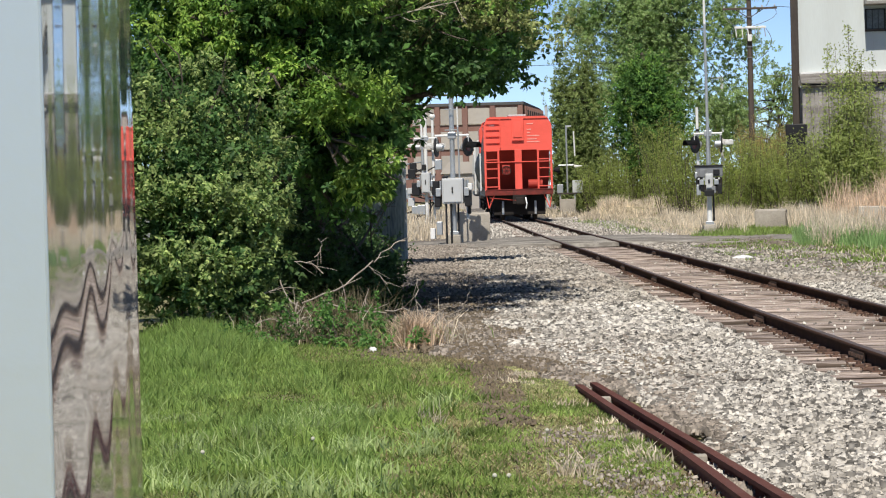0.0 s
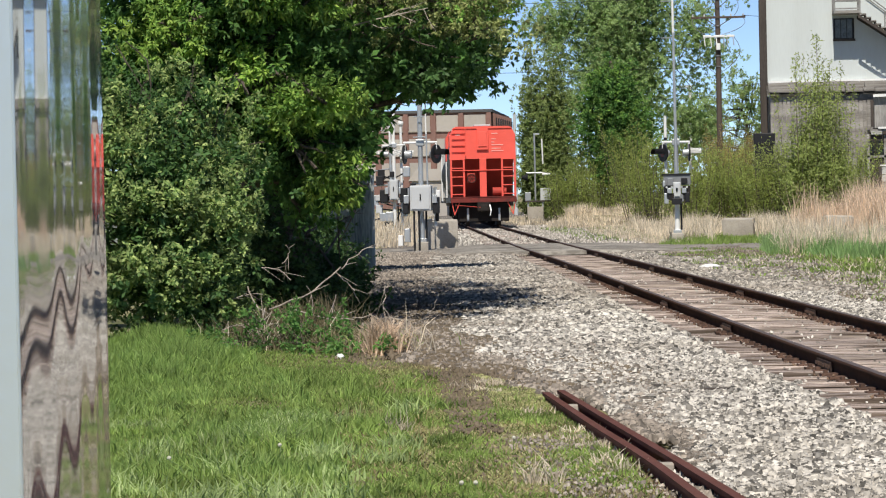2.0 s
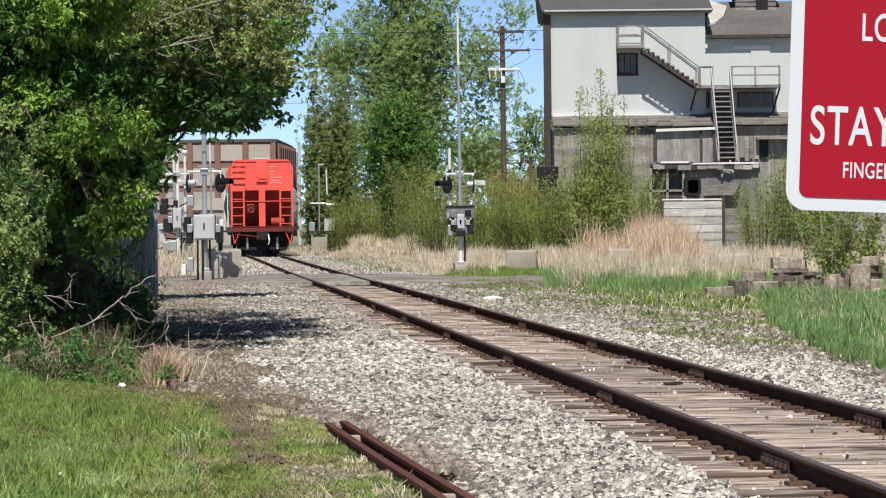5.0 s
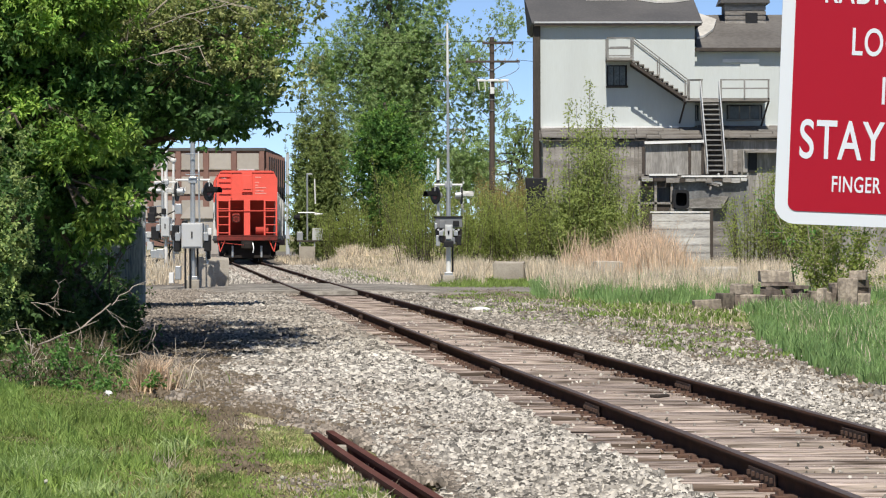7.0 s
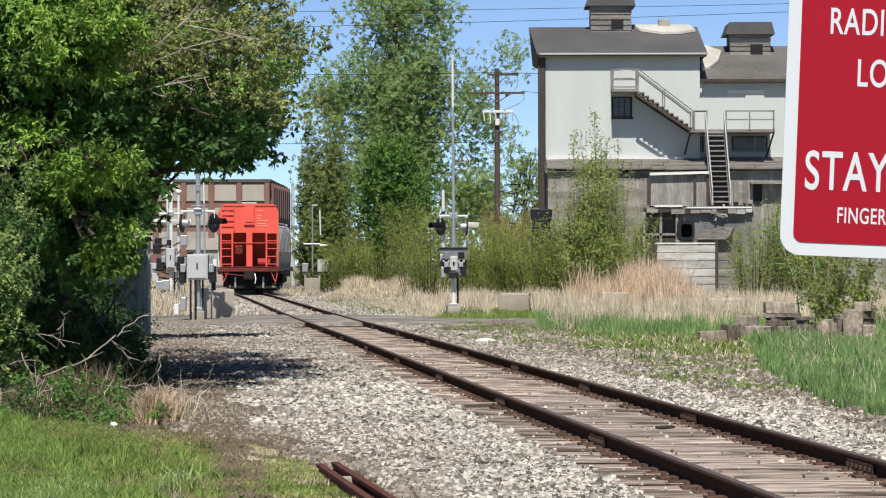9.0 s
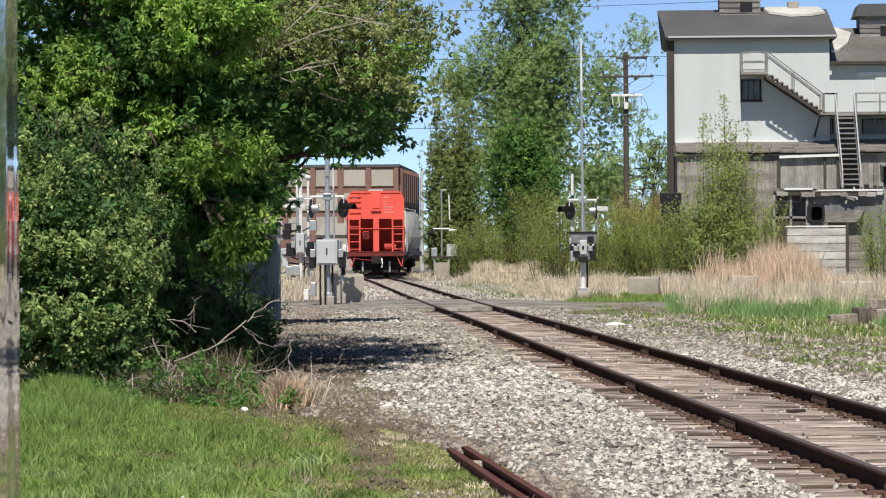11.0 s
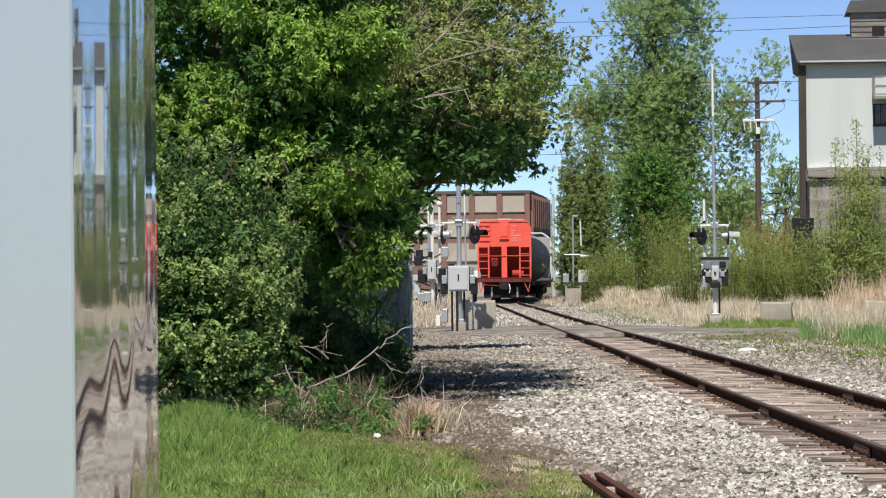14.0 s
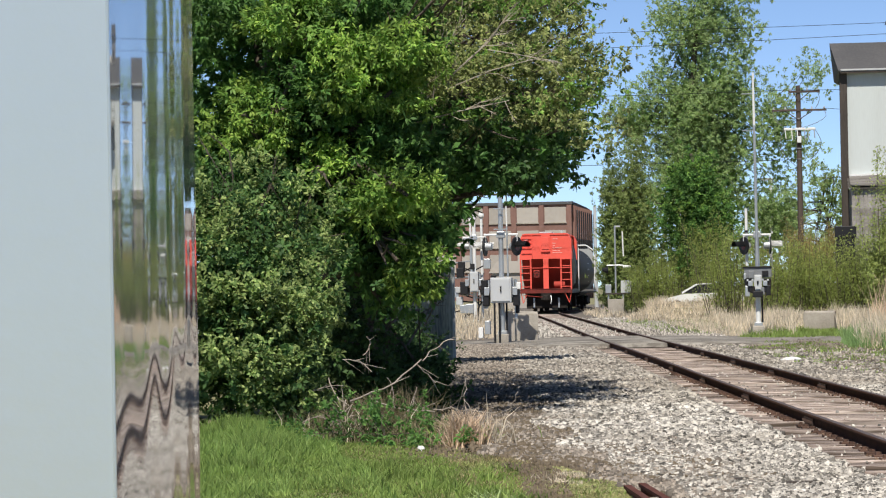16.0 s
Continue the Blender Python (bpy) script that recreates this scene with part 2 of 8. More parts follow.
L_DEEP = leafmat("leaf_deep_shade", (0.105, 0.20, 0.06), (0.055, 0.12, 0.038), 0.35)
L_MID = leafmat("leaf_mid", (0.26, 0.42, 0.085), (0.11, 0.235, 0.05), 0.35)
L_OLIVE = leafmat("leaf_olive", (0.42, 0.45, 0.18), (0.165, 0.22, 0.07), 0.35)
L_POPLAR = leafmat("leaf_poplar", (0.43, 0.55, 0.255), (0.32, 0.44, 0.18), 0.58, patch_scale=0.8, low=0.75, high=1.25)
L_WILLOW2 = leafmat("leaf_young_willow", (0.40, 0.47, 0.16), (0.28, 0.345, 0.105), 0.5, patch_scale=1.0, low=0.7, high=1.3)
L_WILLOW = leafmat("leaf_willow", (0.35, 0.41, 0.115), (0.26, 0.325, 0.085), 0.5, patch_scale=1.0, low=0.7, high=1.3)
L_GRASS = leafmat("grass_green", (0.32, 0.43, 0.12), (0.18, 0.265, 0.062), 0.45, patch_scale=2.2, low=0.5, high=1.45)
L_STRAW = leafmat("grass_withered", (0.42, 0.36, 0.19), (0.24, 0.20, 0.10), 0.3, patch_scale=3.0)
L_LONG = leafmat("long_grass", (0.32, 0.44, 0.125), (0.18, 0.29, 0.072), 0.45, patch_scale=1.6, low=0.7, high=1.25)
L_MOSS = leafmat("moss_yellow", (0.57, 0.55, 0.28), (0.38, 0.39, 0.165), 0.35, patch_scale=5.0, low=0.6, high=1.3)
L_PALE = leafmat("grass_pale", (0.50, 0.60, 0.27), (0.33, 0.45, 0.16), 0.45, patch_scale=2.2, low=0.7, high=1.3)
M_SEED = mat("seed_fluff", (0.66, 0.64, 0.53), 0.9, var=0.3, scale=60, fine=300, bump=0.5)
L_VINE = leafmat("leaf_vine", (0.33, 0.40, 0.15), (0.24, 0.31, 0.105), 0.5, patch_scale=0.8, low=0.7, high=1.25)
L_TALL = leafmat("tall_grass_green", (0.33, 0.48, 0.19), (0.19, 0.33, 0.115), 0.45, patch_scale=1.2, low=0.6, high=1.3)
L_GRASS2 = leafmat("grass_yellowish", (0.40, 0.415, 0.175), (0.225, 0.27, 0.085), 0.4, patch_scale=3.5, low=0.4, high=1.5)
L_DRY = leafmat("grass_dry", (0.80, 0.70, 0.55), (0.56, 0.47, 0.345), 0.3)
L_REDDRY = leafmat("grass_reddish", (0.80, 0.63, 0.47), (0.58, 0.43, 0.30), 0.3)
L_AUTUMN2 = leafmat("dead_stalks", (0.24, 0.20, 0.12), (0.12, 0.11, 0.06), 0.25)
L_AUTUMN = leafmat("leaf_bronze", (0.44, 0.34, 0.13), (0.30, 0.25, 0.085), 0.4, patch_scale=1.0, low=0.7, high=1.25)


def steel_mirror():
    """Polished stainless sheet: a mirror with slight waves and fine upright drawing lines."""
    m = bpy.data.materials.new("polished_stainless")
    m.use_nodes = True
    n, ln = m.node_tree.nodes, m.node_tree.links
    b = n["Principled BSDF"]
    b.inputs["Base Color"].default_value = (0.55, 0.56, 0.545, 1)
    b.inputs["Metallic"].default_value, b.inputs["Roughness"].default_value = 0.5, 0.035
    tc = n.new("ShaderNodeTexCoord")
    mp = n.new("ShaderNodeMapping")
    mp.inputs["Scale"].default_value = (6, 6, 0.7)
    noi = n.new("ShaderNodeTexNoise")
    noi.inputs["Scale"].default_value, noi.inputs["Detail"].default_value = 2.0, 2
    ln.new(tc.outputs["Object"], mp.inputs[0])
    ln.new(mp.outputs[0], noi.inputs["Vector"])
    bp = n.new("ShaderNodeBump")
    bp.inputs["Strength"].default_value, bp.inputs["Distance"].default_value = 0.015, 0.002
    ln.new(noi.outputs["Fac"], bp.inputs["Height"])
    ln.new(bp.outputs[0], b.inputs["Normal"])
    return m


M_MIRROR = steel_mirror()
M_CABFRONT = mat("satin_aluminium", (0.60, 0.66, 0.665), 0.30, 0.55, var=0.06, scale=2.5, fine=60, bump=0.03, col2=(0.53, 0.59, 0.595))


# ---- building helpers ----
def part(name, bm, material, parent=None, label="", smooth=False):
    """Link a bmesh as one mesh object under a thing or a part."""
    me = bpy.data.meshes.new(name)
    bm.to_mesh(me)
    bm.free()
    return piece(name, me, material, parent, label, smooth)


def piece(name, me, material, parent=None, label="", smooth=False):
    if material and not me.materials:
        me.materials.append(material)
    if smooth:
        me.polygons.foreach_set("use_smooth", [True] * len(me.polygons))
    ob = new(name, me)
    if parent:
        ob.parent = parent
    if label:
        tagged(ob, label)
    return ob


def thing(name, m, label, category, group="", kind=""):
    ob = new(name)
    ob.empty_display_size = 0.2
    ob.matrix_basis = m
    return tagged(ob, label, category, group, kind)


def box(x0, x1, y0, y1, z0, z1, bevel=0.0, bm=None, turn=None):
    bm = bm or bmesh.new()
    vs = bmesh.ops.create_cube(bm, size=1)["verts"]
    m = Matrix.Translation(((x0 + x1) / 2, (y0 + y1) / 2, (z0 + z1) / 2)) @ (turn or Matrix()) @ Matrix.Diagonal((x1 - x0, y1 - y0, z1 - z0, 1))
    bmesh.ops.transform(bm, matrix=m, verts=vs)
    if bevel:
        es = list({e for v in vs for e in v.link_edges})
        bmesh.ops.bevel(bm, geom=es, offset=bevel, segments=2, affect="EDGES", profile=0.5)
    return bm


def rod(a, b, r, r2=None, n=8, bm=None):
    """A round bar from a to b, tapered to r2."""
    bm = bm or bmesh.new()
    a, b = Vector(a), Vector(b)
    q = (b - a).to_track_quat("Z", "Y").to_matrix().to_4x4()
    bmesh.ops.create_cone(bm, cap_ends=True, segments=n, radius1=r, radius2=r if r2 is None else r2, depth=(b - a).length, matrix=Matrix.Translation((a + b) / 2) @ q)
    return bm


def tube(points, r, n=6):
    """One bent round bar or wire through the points."""
    bm = bmesh.new()
    pts = [Vector(p) for p in points]
    rings = []
    for i, p in enumerate(pts):
        d = (pts[min(i + 1, len(pts) - 1)] - pts[max(i - 1, 0)]).normalized()
        q = d.to_track_quat("Z", "Y")
        rings.append([bm.verts.new(p + q @ Vector((r * math.cos(6.2832 * k / n), r * math.sin(6.2832 * k / n), 0))) for k in range(n)])
    for a, b in zip(rings[:-1], rings[1:]):
        for k in range(n):
            bm.faces.new((a[k], a[(k + 1) % n], b[(k + 1) % n], b[k]))
    bm.faces.new(rings[0][::-1])
    bm.faces.new(rings[-1])
    return bm


def prism(outline, y0, y1, bm=None):
    """A solid from an (x, z) outline, between y0 and y1."""
    bm = bm or bmesh.new()
    front = [bm.verts.new((x, y0, z)) for x, z in outline]
    back = [bm.verts.new((x, y1, z)) for x, z in outline]
    n = len(outline)
    fs = [bm.faces.new(front), bm.faces.new(back[::-1])]
    for i in range(n):
        fs.append(bm.faces.new((front[i], back[i], back[(i + 1) % n], front[(i + 1) % n])))
    bmesh.ops.recalc_face_normals(bm, faces=fs)
    return bm


def raw_mesh(name, co, quads):
    """A mesh from numpy arrays of places and quads or triangles."""
    me = bpy.data.meshes.new(name)
    n, k = quads.shape
    me.vertices.add(len(co))
    me.vertices.foreach_set("co", co.astype(np.float32).ravel())
    me.loops.add(n * k)
    me.loops.foreach_set("vertex_index", quads.astype(np.int32).ravel())
    me.polygons.add(n)
    me.polygons.foreach_set("loop_start", np.arange(0, n * k, k, dtype=np.int32))
    me.update(calc_edges=True)
    return me


def unit(v):
    return v / np.maximum(np.linalg.norm(v, axis=1, keepdims=True), 1e-9)


def leaves(name, pts, out, size, rng, wide=0.55, up=0.75, wild=0.8, droop=0.25, along=None):
    """Leaf blades at pts, turned mostly along out; each is a folded four-cornered blade."""
    n = len(pts)
    nrm = unit(out + rng.normal(0, wild, (n, 3)) + np.array((-0.05, -0.3, up)))
    if along is None:
        along = unit(np.cross(nrm, rng.normal(0, 1, (n, 3)))) - np.array((0, 0, droop))
    along = unit(along)
    side = unit(np.cross(along, nrm))
    ln = (size * rng.uniform(0.6, 1.35, n))[:, None]
    w = ln * wide * 0.5
    fold = nrm * ln * 0.10
    co = np.stack((pts - along * ln * 0.5, pts + side * w + fold, pts + along * ln * 0.5, pts - side * w + fold), 1).reshape(-1, 3)
    return raw_mesh(name, co, np.arange(4 * n).reshape(n, 4))


def crown(name, blobs, n, size, clump, rng, fill=0.5, squash=0.7, per=34, spray=12, droop=0.35, **kw):
    """Leaves in sprays, the sprays in boughs, the boughs over ellipsoids (x, y, z, rx, ry, rz), with hollows between."""
    b = np.array(blobs, float)
    wt = (b[:, 3] * b[:, 4] * b[:, 5]) ** 0.67
    nc = max(1, n // per)
    k = rng.choice(len(b), nc, p=wt / wt.sum())
    d = unit(rng.normal(0, 1, (nc, 3)))
    r = fill + (1 - fill) * rng.uniform(0, 1, nc) ** 0.6
    r *= 1 + 0.12 * rng.normal(0, 1, nc)
    cc = b[k, :3] + d * r[:, None] * b[k, 3:]
    cr = clump * rng.lognormal(0, 0.38, nc)
    share = cr ** 2
    ns = max(1, n // spray)
    idx = rng.choice(nc, ns, p=share / share.sum())
    e = unit(rng.normal(0, 1, (ns, 3))) * (rng.uniform(0.05, 1, ns) ** 0.4)[:, None]
    way = unit(rng.normal(0, 1, (nc, 3)) + d * 0.8)
    e *= (1 + 0.6 * np.maximum((e * way[idx]).sum(1), 0))[:, None]
    e[:, 2] *= squash
    sc = cc[idx] + e * cr[idx][:, None]
    # leaves radiate from each spray's tip
    li = np.repeat(np.arange(ns), spray)
    head = unit(d[idx] * 0.5 + e + rng.normal(0, 0.5, (ns, 3)))
    al = unit(head[li] * 0.7 + unit(rng.normal(0, 1, (ns * spray, 3))) - np.array((0, 0, droop)))
    pts = sc[li] + al * size * rng.uniform(0.35, 1.25, ns * spray)[:, None]
    keep = pts[:, 2] > 0.03
    return leaves(name, pts[keep], (d[idx] * 0.25 + e * 0.25)[li][keep], size, rng, along=al[keep], wild=0.55, **kw)


def branches(bm, a, b, r, rng, depth=2, kids=4, spread=0.5):
    """A limb from a to b with finer limbs off it."""
    a, b = Vector(a), Vector(b)
    mid = a.lerp(b, 0.5) + Vector(rng.normal(0, 0.05, 3)) * (b - a).length
    rod(a, mid, r, r * 0.75, 6, bm)
    rod(mid, b, r * 0.75, r * 0.35, 6, bm)
    if depth:
        for i in range(kids):
            f = rng.uniform(0.35, 1.0)
            s = a.lerp(mid, f * 2) if f < 0.5 else mid.lerp(b, f * 2 - 1)
            way = ((b - a).normalized() + Vector(rng.normal(0, spread, 3))).normalized()
            branches(bm, s, s + way * min((b - a).length, 2.2) * rng.uniform(0.2, 0.4), r * 0.45, rng, depth - 1, max(2, kids - 1), spread)


def blades(name, xy, h, rng, width=0.02, lean=0.35, base=0.0, plain=False):
    """Grass: a bent tapered blade at each place."""
    n = len(xy)
    swell = 0.75 + 0.25 * np.sin(xy[:, 0] * 2.1 + 1.3 * np.sin(xy[:, 1] * 0.7)) + 0.2 * np.sin(xy[:, 0] * 5.3 + xy[:, 1] * 1.9) * np.sin(xy[:, 1] * 0.9)
    hh = h * swell * rng.uniform(0.45, 1.3, n)
    az = rng.uniform(0, 2 * np.pi, n)
    ln = np.abs(rng.normal(0, lean, n)) * hh
    px, py = np.cos(az), np.sin(az)
    yaw = rng.uniform(-0.9, 0.9, n)
    sx, sy = np.cos(yaw) * width * 0.5, np.sin(yaw) * width * 0.5
    z0 = np.full(n, base)
    x, y = xy[:, 0], xy[:, 1]
    m = 0.55
    if plain:
        co = np.stack((np.stack((x - sx, y - sy, z0), 1), np.stack((x + sx, y + sy, z0), 1), np.stack((x + px * ln, y + py * ln, z0 + hh), 1)), 1).reshape(-1, 3)
        return raw_mesh(name, co, np.arange(3 * n).reshape(n, 3))
    co = np.stack((
        np.stack((x - sx, y - sy, z0), 1), np.stack((x + sx, y + sy, z0), 1),
        np.stack((x + sx * 0.8 + px * ln * 0.3, y + sy * 0.8 + py * ln * 0.3, z0 + hh * m), 1),
        np.stack((x - sx * 0.8 + px * ln * 0.3, y - sy * 0.8 + py * ln * 0.3, z0 + hh * m), 1),
        np.stack((x + px * ln, y + py * ln, z0 + hh), 1)), 1).reshape(-1, 3)
    i = 5 * np.arange(n)[:, None]
    tri = np.concatenate((i + np.array((0, 1, 2)), i + np.array((0, 2, 3)), i + np.array((3, 2, 4))), 1).reshape(-1, 3)
    return raw_mesh(name, co, tri)


def stuff(name, me, material, label, category="vegetation"):
    return tagged(piece(name, me, material), label, category, kind="stuff")


# ---- the track's centre line: straight, then a slight double bend far off ----
LINE_Y = (-60, 0, 21.6, 39.7, 54, 70.2, 95.2, 151, 173, 198, 212, 219, 226, 234, 250, 270, 330)
LINE_X = (9.9, 4.72, 2.84, 1.21, -0.05, -1.47, -3.78, -8.55, -10.5, -12.6, -12.95, -12.2, -12.25, -12.9, -13.9, -15.4, -21.0)


def centre(y):
    return np.interp(y, FINE_Y, FINE_X)


FINE_Y = np.arange(-60, 331, 1.0)
FINE_X = np.interp(FINE_Y, LINE_Y, LINE_X)
for _ in range(25):
    FINE_X[1:-1] = 0.25 * FINE_X[:-2] + 0.5 * FINE_X[1:-1] + 0.25 * FINE_X[2:]


def offset_line(y, off):
    """Places at the side distance off from the centre line, and the heading there."""
    y = np.asarray(y, float)
    dx = (centre(y + 0.5) - centre(y - 0.5))
    ln = np.sqrt(1 + dx * dx)
    return centre(y) + off / ln, y - off * dx / ln, dx


def ribbon(name, ys, section):
    """A rail: an (off, z) outline swept along the track."""
    sec = np.array(section)
    k, n = len(sec), len(ys)
    co = np.zeros((n, k, 3))
    for j, (off, z) in enumerate(sec):
        x, y, _ = offset_line(ys, off)
        co[:, j, 0], co[:, j, 1], co[:, j, 2] = x, y, z
    a = np.arange(n - 1)[:, None] * k + np.arange(k)[None]
    b = np.arange(n - 1)[:, None] * k + (np.arange(k)[None] + 1) % k
    return raw_mesh(name, co.reshape(-1, 3), np.stack((a, b, b + k, a + k), -1).reshape(-1, 4))


# ---- ground, lawn, ballast, road ----
def sheet(name, xs, ys, z, material, label, wav=0.0, category="ground", edge=None):
    """A gently uneven sheet of ground."""
    nx, ny = len(xs), len(ys)
    X, Y = np.meshgrid(xs, ys)
    if edge is not None:
        X = edge(X, Y)
    Z = z + wav * (np.sin(X * 1.3 + Y * 0.31) + np.sin(Y * 0.7 - X * 0.6) + 0.6 * np.sin(X * 3.1 + Y * 1.7))
    co = np.stack((X, Y, Z), -1).reshape(-1, 3)
    a = (np.arange(ny - 1)[:, None] * nx + np.arange(nx - 1)[None]).ravel()
    me = raw_mesh(name, co, np.stack((a, a + 1, a + nx + 1, a + nx), 1))
    return tagged(piece(name, me, material, smooth=True), label, category, kind="structure")


sheet("ground", np.concatenate((np.linspace(-2500, -60, 12), np.linspace(-50, 60, 40), np.linspace(70, 2500, 12))),
      np.concatenate((np.linspace(-300, -20, 8), np.linspace(0, 300, 80), np.linspace(320, 3500, 12))), -0.05, M_FIELD,
      "dry spring field of straw and weeds reaching the horizon", 0.012)
# the ballast bed either side of the track, ragged at its edges
along = np.linspace(-20, 300, 321)
rag = np.cumsum(np.random.RandomState(3).normal(0, 0.12, (2, 321)), axis=1)
rag -= np.linspace(0, 1, 321) * rag[:, -1:]


def bed_left(y):
    return np.interp(y, (-20, 20, 24, 29, 34, 40, 50, 76, 100, 300), (2.6, 0.0, -0.5, -1.5, -3.0, -3.7, -4.8, -7.2, -9.5, -22.0))


def bed_right(y):
    return centre(y) + np.interp(y, (-20, 20, 40, 70, 105, 150, 230, 300), (4.2, 4.2, 3.6, 3.2, 3.8, 4.6, 6.5, 6.0))


nb = 60
Yb = np.repeat(along[:, None], nb, 1)
f = np.linspace(0, 1, nb)[None]
Xb = bed_left(along)[:, None] * (1 - f) + bed_right(along)[:, None] * f
Zb = np.full_like(Xb, 0.0) - np.interp(Yb, (12, 18), (0.012, 0.08)) * np.clip((1.35 - np.abs(Xb - centre(Yb))) / 0.2, 0, 1) - 0.07 * (np.abs(f * 2 - 1) ** 6) + 0.003 * np.sin(Xb * 4 + Yb * 2.1)
a = (np.arange(320)[:, None] * nb + np.arange(nb - 1)[None]).ravel()
tagged(piece("ballast_bed", raw_mesh("ballast_bed", np.stack((Xb, Yb, Zb), -1).reshape(-1, 3), np.stack((a, a + 1, a + nb + 1, a + nb), 1)), M_GRAVEL, smooth=True),
       "crushed-stone bed along the track, dark for the shaded gaps between stones", "gravel", kind="structure")


def scatter(n, y0, y1, left, right, rng, power=1.0):
    y = y0 + (y1 - y0) * rng.uniform(0, 1, n) ** power
    u = rng.uniform(0, 1, n)
    return np.stack((left(y) + (right(y) - left(y)) * u, y), 1)


def stones(name, xy, size, rng, z=0.0, tent=False):
    """Broken stones: low skewed lumps, with a flat top or (tent) a ridge."""
    n = len(xy)
    base = np.array([(-1, -1, -1), (1, -1, -1), (1, 1, -1), (-1, 1, -1), (-0.7, -0.7, 1), (0.7, -0.7, 1), (0.7, 0.7, 1), (-0.7, 0.7, 1)])
    if tent:
        base = np.array([(-1, -1, -1), (1, -1, -1), (1, 1, -1), (-1, 1, -1), (-0.5, 0, 1), (0.5, 0, 1)])
    if tent == "chip":
        base = np.array([(-1, -0.8, -1), (1, -0.8, -1), (0, 1, -1), (0, 0, 1.2)])
    k = len(base)
    v = base[None] * rng.uniform(0.65, 1.15, (n, k, 3)) + rng.normal(0, 0.22, (n, k, 3))
    s = size * rng.lognormal(0, 0.24, n)
    v *= (s[:, None] * np.stack((rng.uniform(0.8, 1.3, n), rng.uniform(0.8, 1.2, n), rng.uniform(0.5, 1.1, n)), 1))[:, None, :] * 0.5
    tilt = rng.normal(0, 0.35, n)[:, None]
    v[:, :, 2] += v[:, :, 0] * tilt
    ang = rng.uniform(0, 6.283, n)
    c, s2 = np.cos(ang)[:, None], np.sin(ang)[:, None]
    x, y = v[:, :, 0] * c - v[:, :, 1] * s2, v[:, :, 0] * s2 + v[:, :, 1] * c
    lift = np.abs(rng.normal(0, 0.010, n))[:, None]
    co = np.stack((x + xy[:, :1], y + xy[:, 1:], v[:, :, 2] + z + 0.008 + lift), -1).reshape(-1, 3)
    if tent == "chip":
        f = np.array([(0, 1, 3), (1, 2, 3), (2, 0, 3)])
    elif tent:
        f = np.array([(0, 1, 5), (0, 5, 4), (2, 3, 4), (2, 4, 5), (1, 2, 5), (3, 0, 4)])
    else:
        f = np.array([(4, 5, 6, 7), (0, 1, 5, 4), (1, 2, 6, 5), (2, 3, 7, 6), (3, 0, 4, 7)])
    return raw_mesh(name, co, (k * np.arange(n)[:, None, None] + f[None]).reshape(-1, f.shape[1]))


rng = np.random.default_rng(11)
tie_end = lambda y: centre(y) - 1.36 - 0.10 * np.sin(y * 7.3) * np.sin(y * 2.2)
near_edge = lambda y: bed_left(y) + 0.1 + 0.12 * np.sin(y * 1.3) + 0.08 * np.sin(y * 4.1 + 1)
clean_edge = lambda y: bed_left(y) + np.interp(y, (15, 24, 27, 30, 33, 45, 60, 90), (0.05, 0.1, 0.35, 0.75, 0.9, 1.4, 1.6, 1.8)) + 0.3 * np.sin(y * 0.9) * np.sin(y * 0.37)
stuff("ballast_stones", stones("ballast_stones", scatter(74000, 16, 34, clean_edge, tie_end, rng, 1.1), 0.033, rng, 0), M_STONE, "pale grey crushed ballast stones beside the track", "gravel")
stuff("ballast_stones", stones("ballast_stones", scatter(56000, 34, 52, clean_edge, tie_end, rng), 0.043, rng, 0), M_STONE, "pale grey crushed ballast stones beside the track", "gravel")
stuff("dirty_stones", stones("dirty_stones", scatter(26000, 17, 52, near_edge, lambda y: clean_edge(y) + np.interp(y, (23, 31), (0.1, 1.3)), rng), 0.034, rng, 0), M_STONE2, "brown-grey dirty stones at the gravel's edge", "gravel")
stuff("ballast_stones", stones("ballast_stones", scatter(46000, 50, 88, clean_edge, lambda y: centre(y) - 1.3, rng), 0.056, rng, 0), M_STONE3, "pale grey ballast stones near the level crossing", "gravel")
stuff("dirty_stones", stones("dirty_stones", scatter(14000, 50, 88, near_edge, lambda y: clean_edge(y) + 1.0, rng), 0.044, rng, 0), M_STONE2, "brown-grey stones under the trees", "gravel")
shoulder = lambda a, b: (lambda y: centre(y) + a, lambda y: centre(y) + b + 0.35 * np.sin(y * 0.55) * np.sin(y * 0.21))
stuff("ballast_stones", stones("ballast_stones", scatter(34000, 22, 52, *shoulder(1.1, 2.3), rng), 0.038, rng, 0), M_STONE, "grey ballast stones on the far shoulder", "gravel")
stuff("ballast_stones", stones("ballast_stones", scatter(17000, 52, 90, *shoulder(1.1, 2.6), rng), 0.058, rng, 0), M_STONE3, "grey ballast stones on the far shoulder", "gravel")
stuff("ballast_stones", stones("ballast_stones", scatter(8000, 24, 80, *shoulder(2.2, 4.6), rng), 0.052, rng, 0), M_STONE3, "scattered pale stones on brown soil", "gravel")
stuff("dirty_stones", stones("dirty_stones", scatter(26000, 28, 95, *shoulder(2.1, 5.2), rng), 0.044, rng, 0, True), M_STONE4, "brown-grey stones and soil among the weeds", "gravel")
stuff("ballast_stones", stones("ballast_stones", scatter(9000, 105, 170, lambda y: centre(y) - 3, lambda y: centre(y) + 5, rng), 0.08, rng, 0, "chip"), M_STONE, "ballast stones beyond the crossing", "gravel")
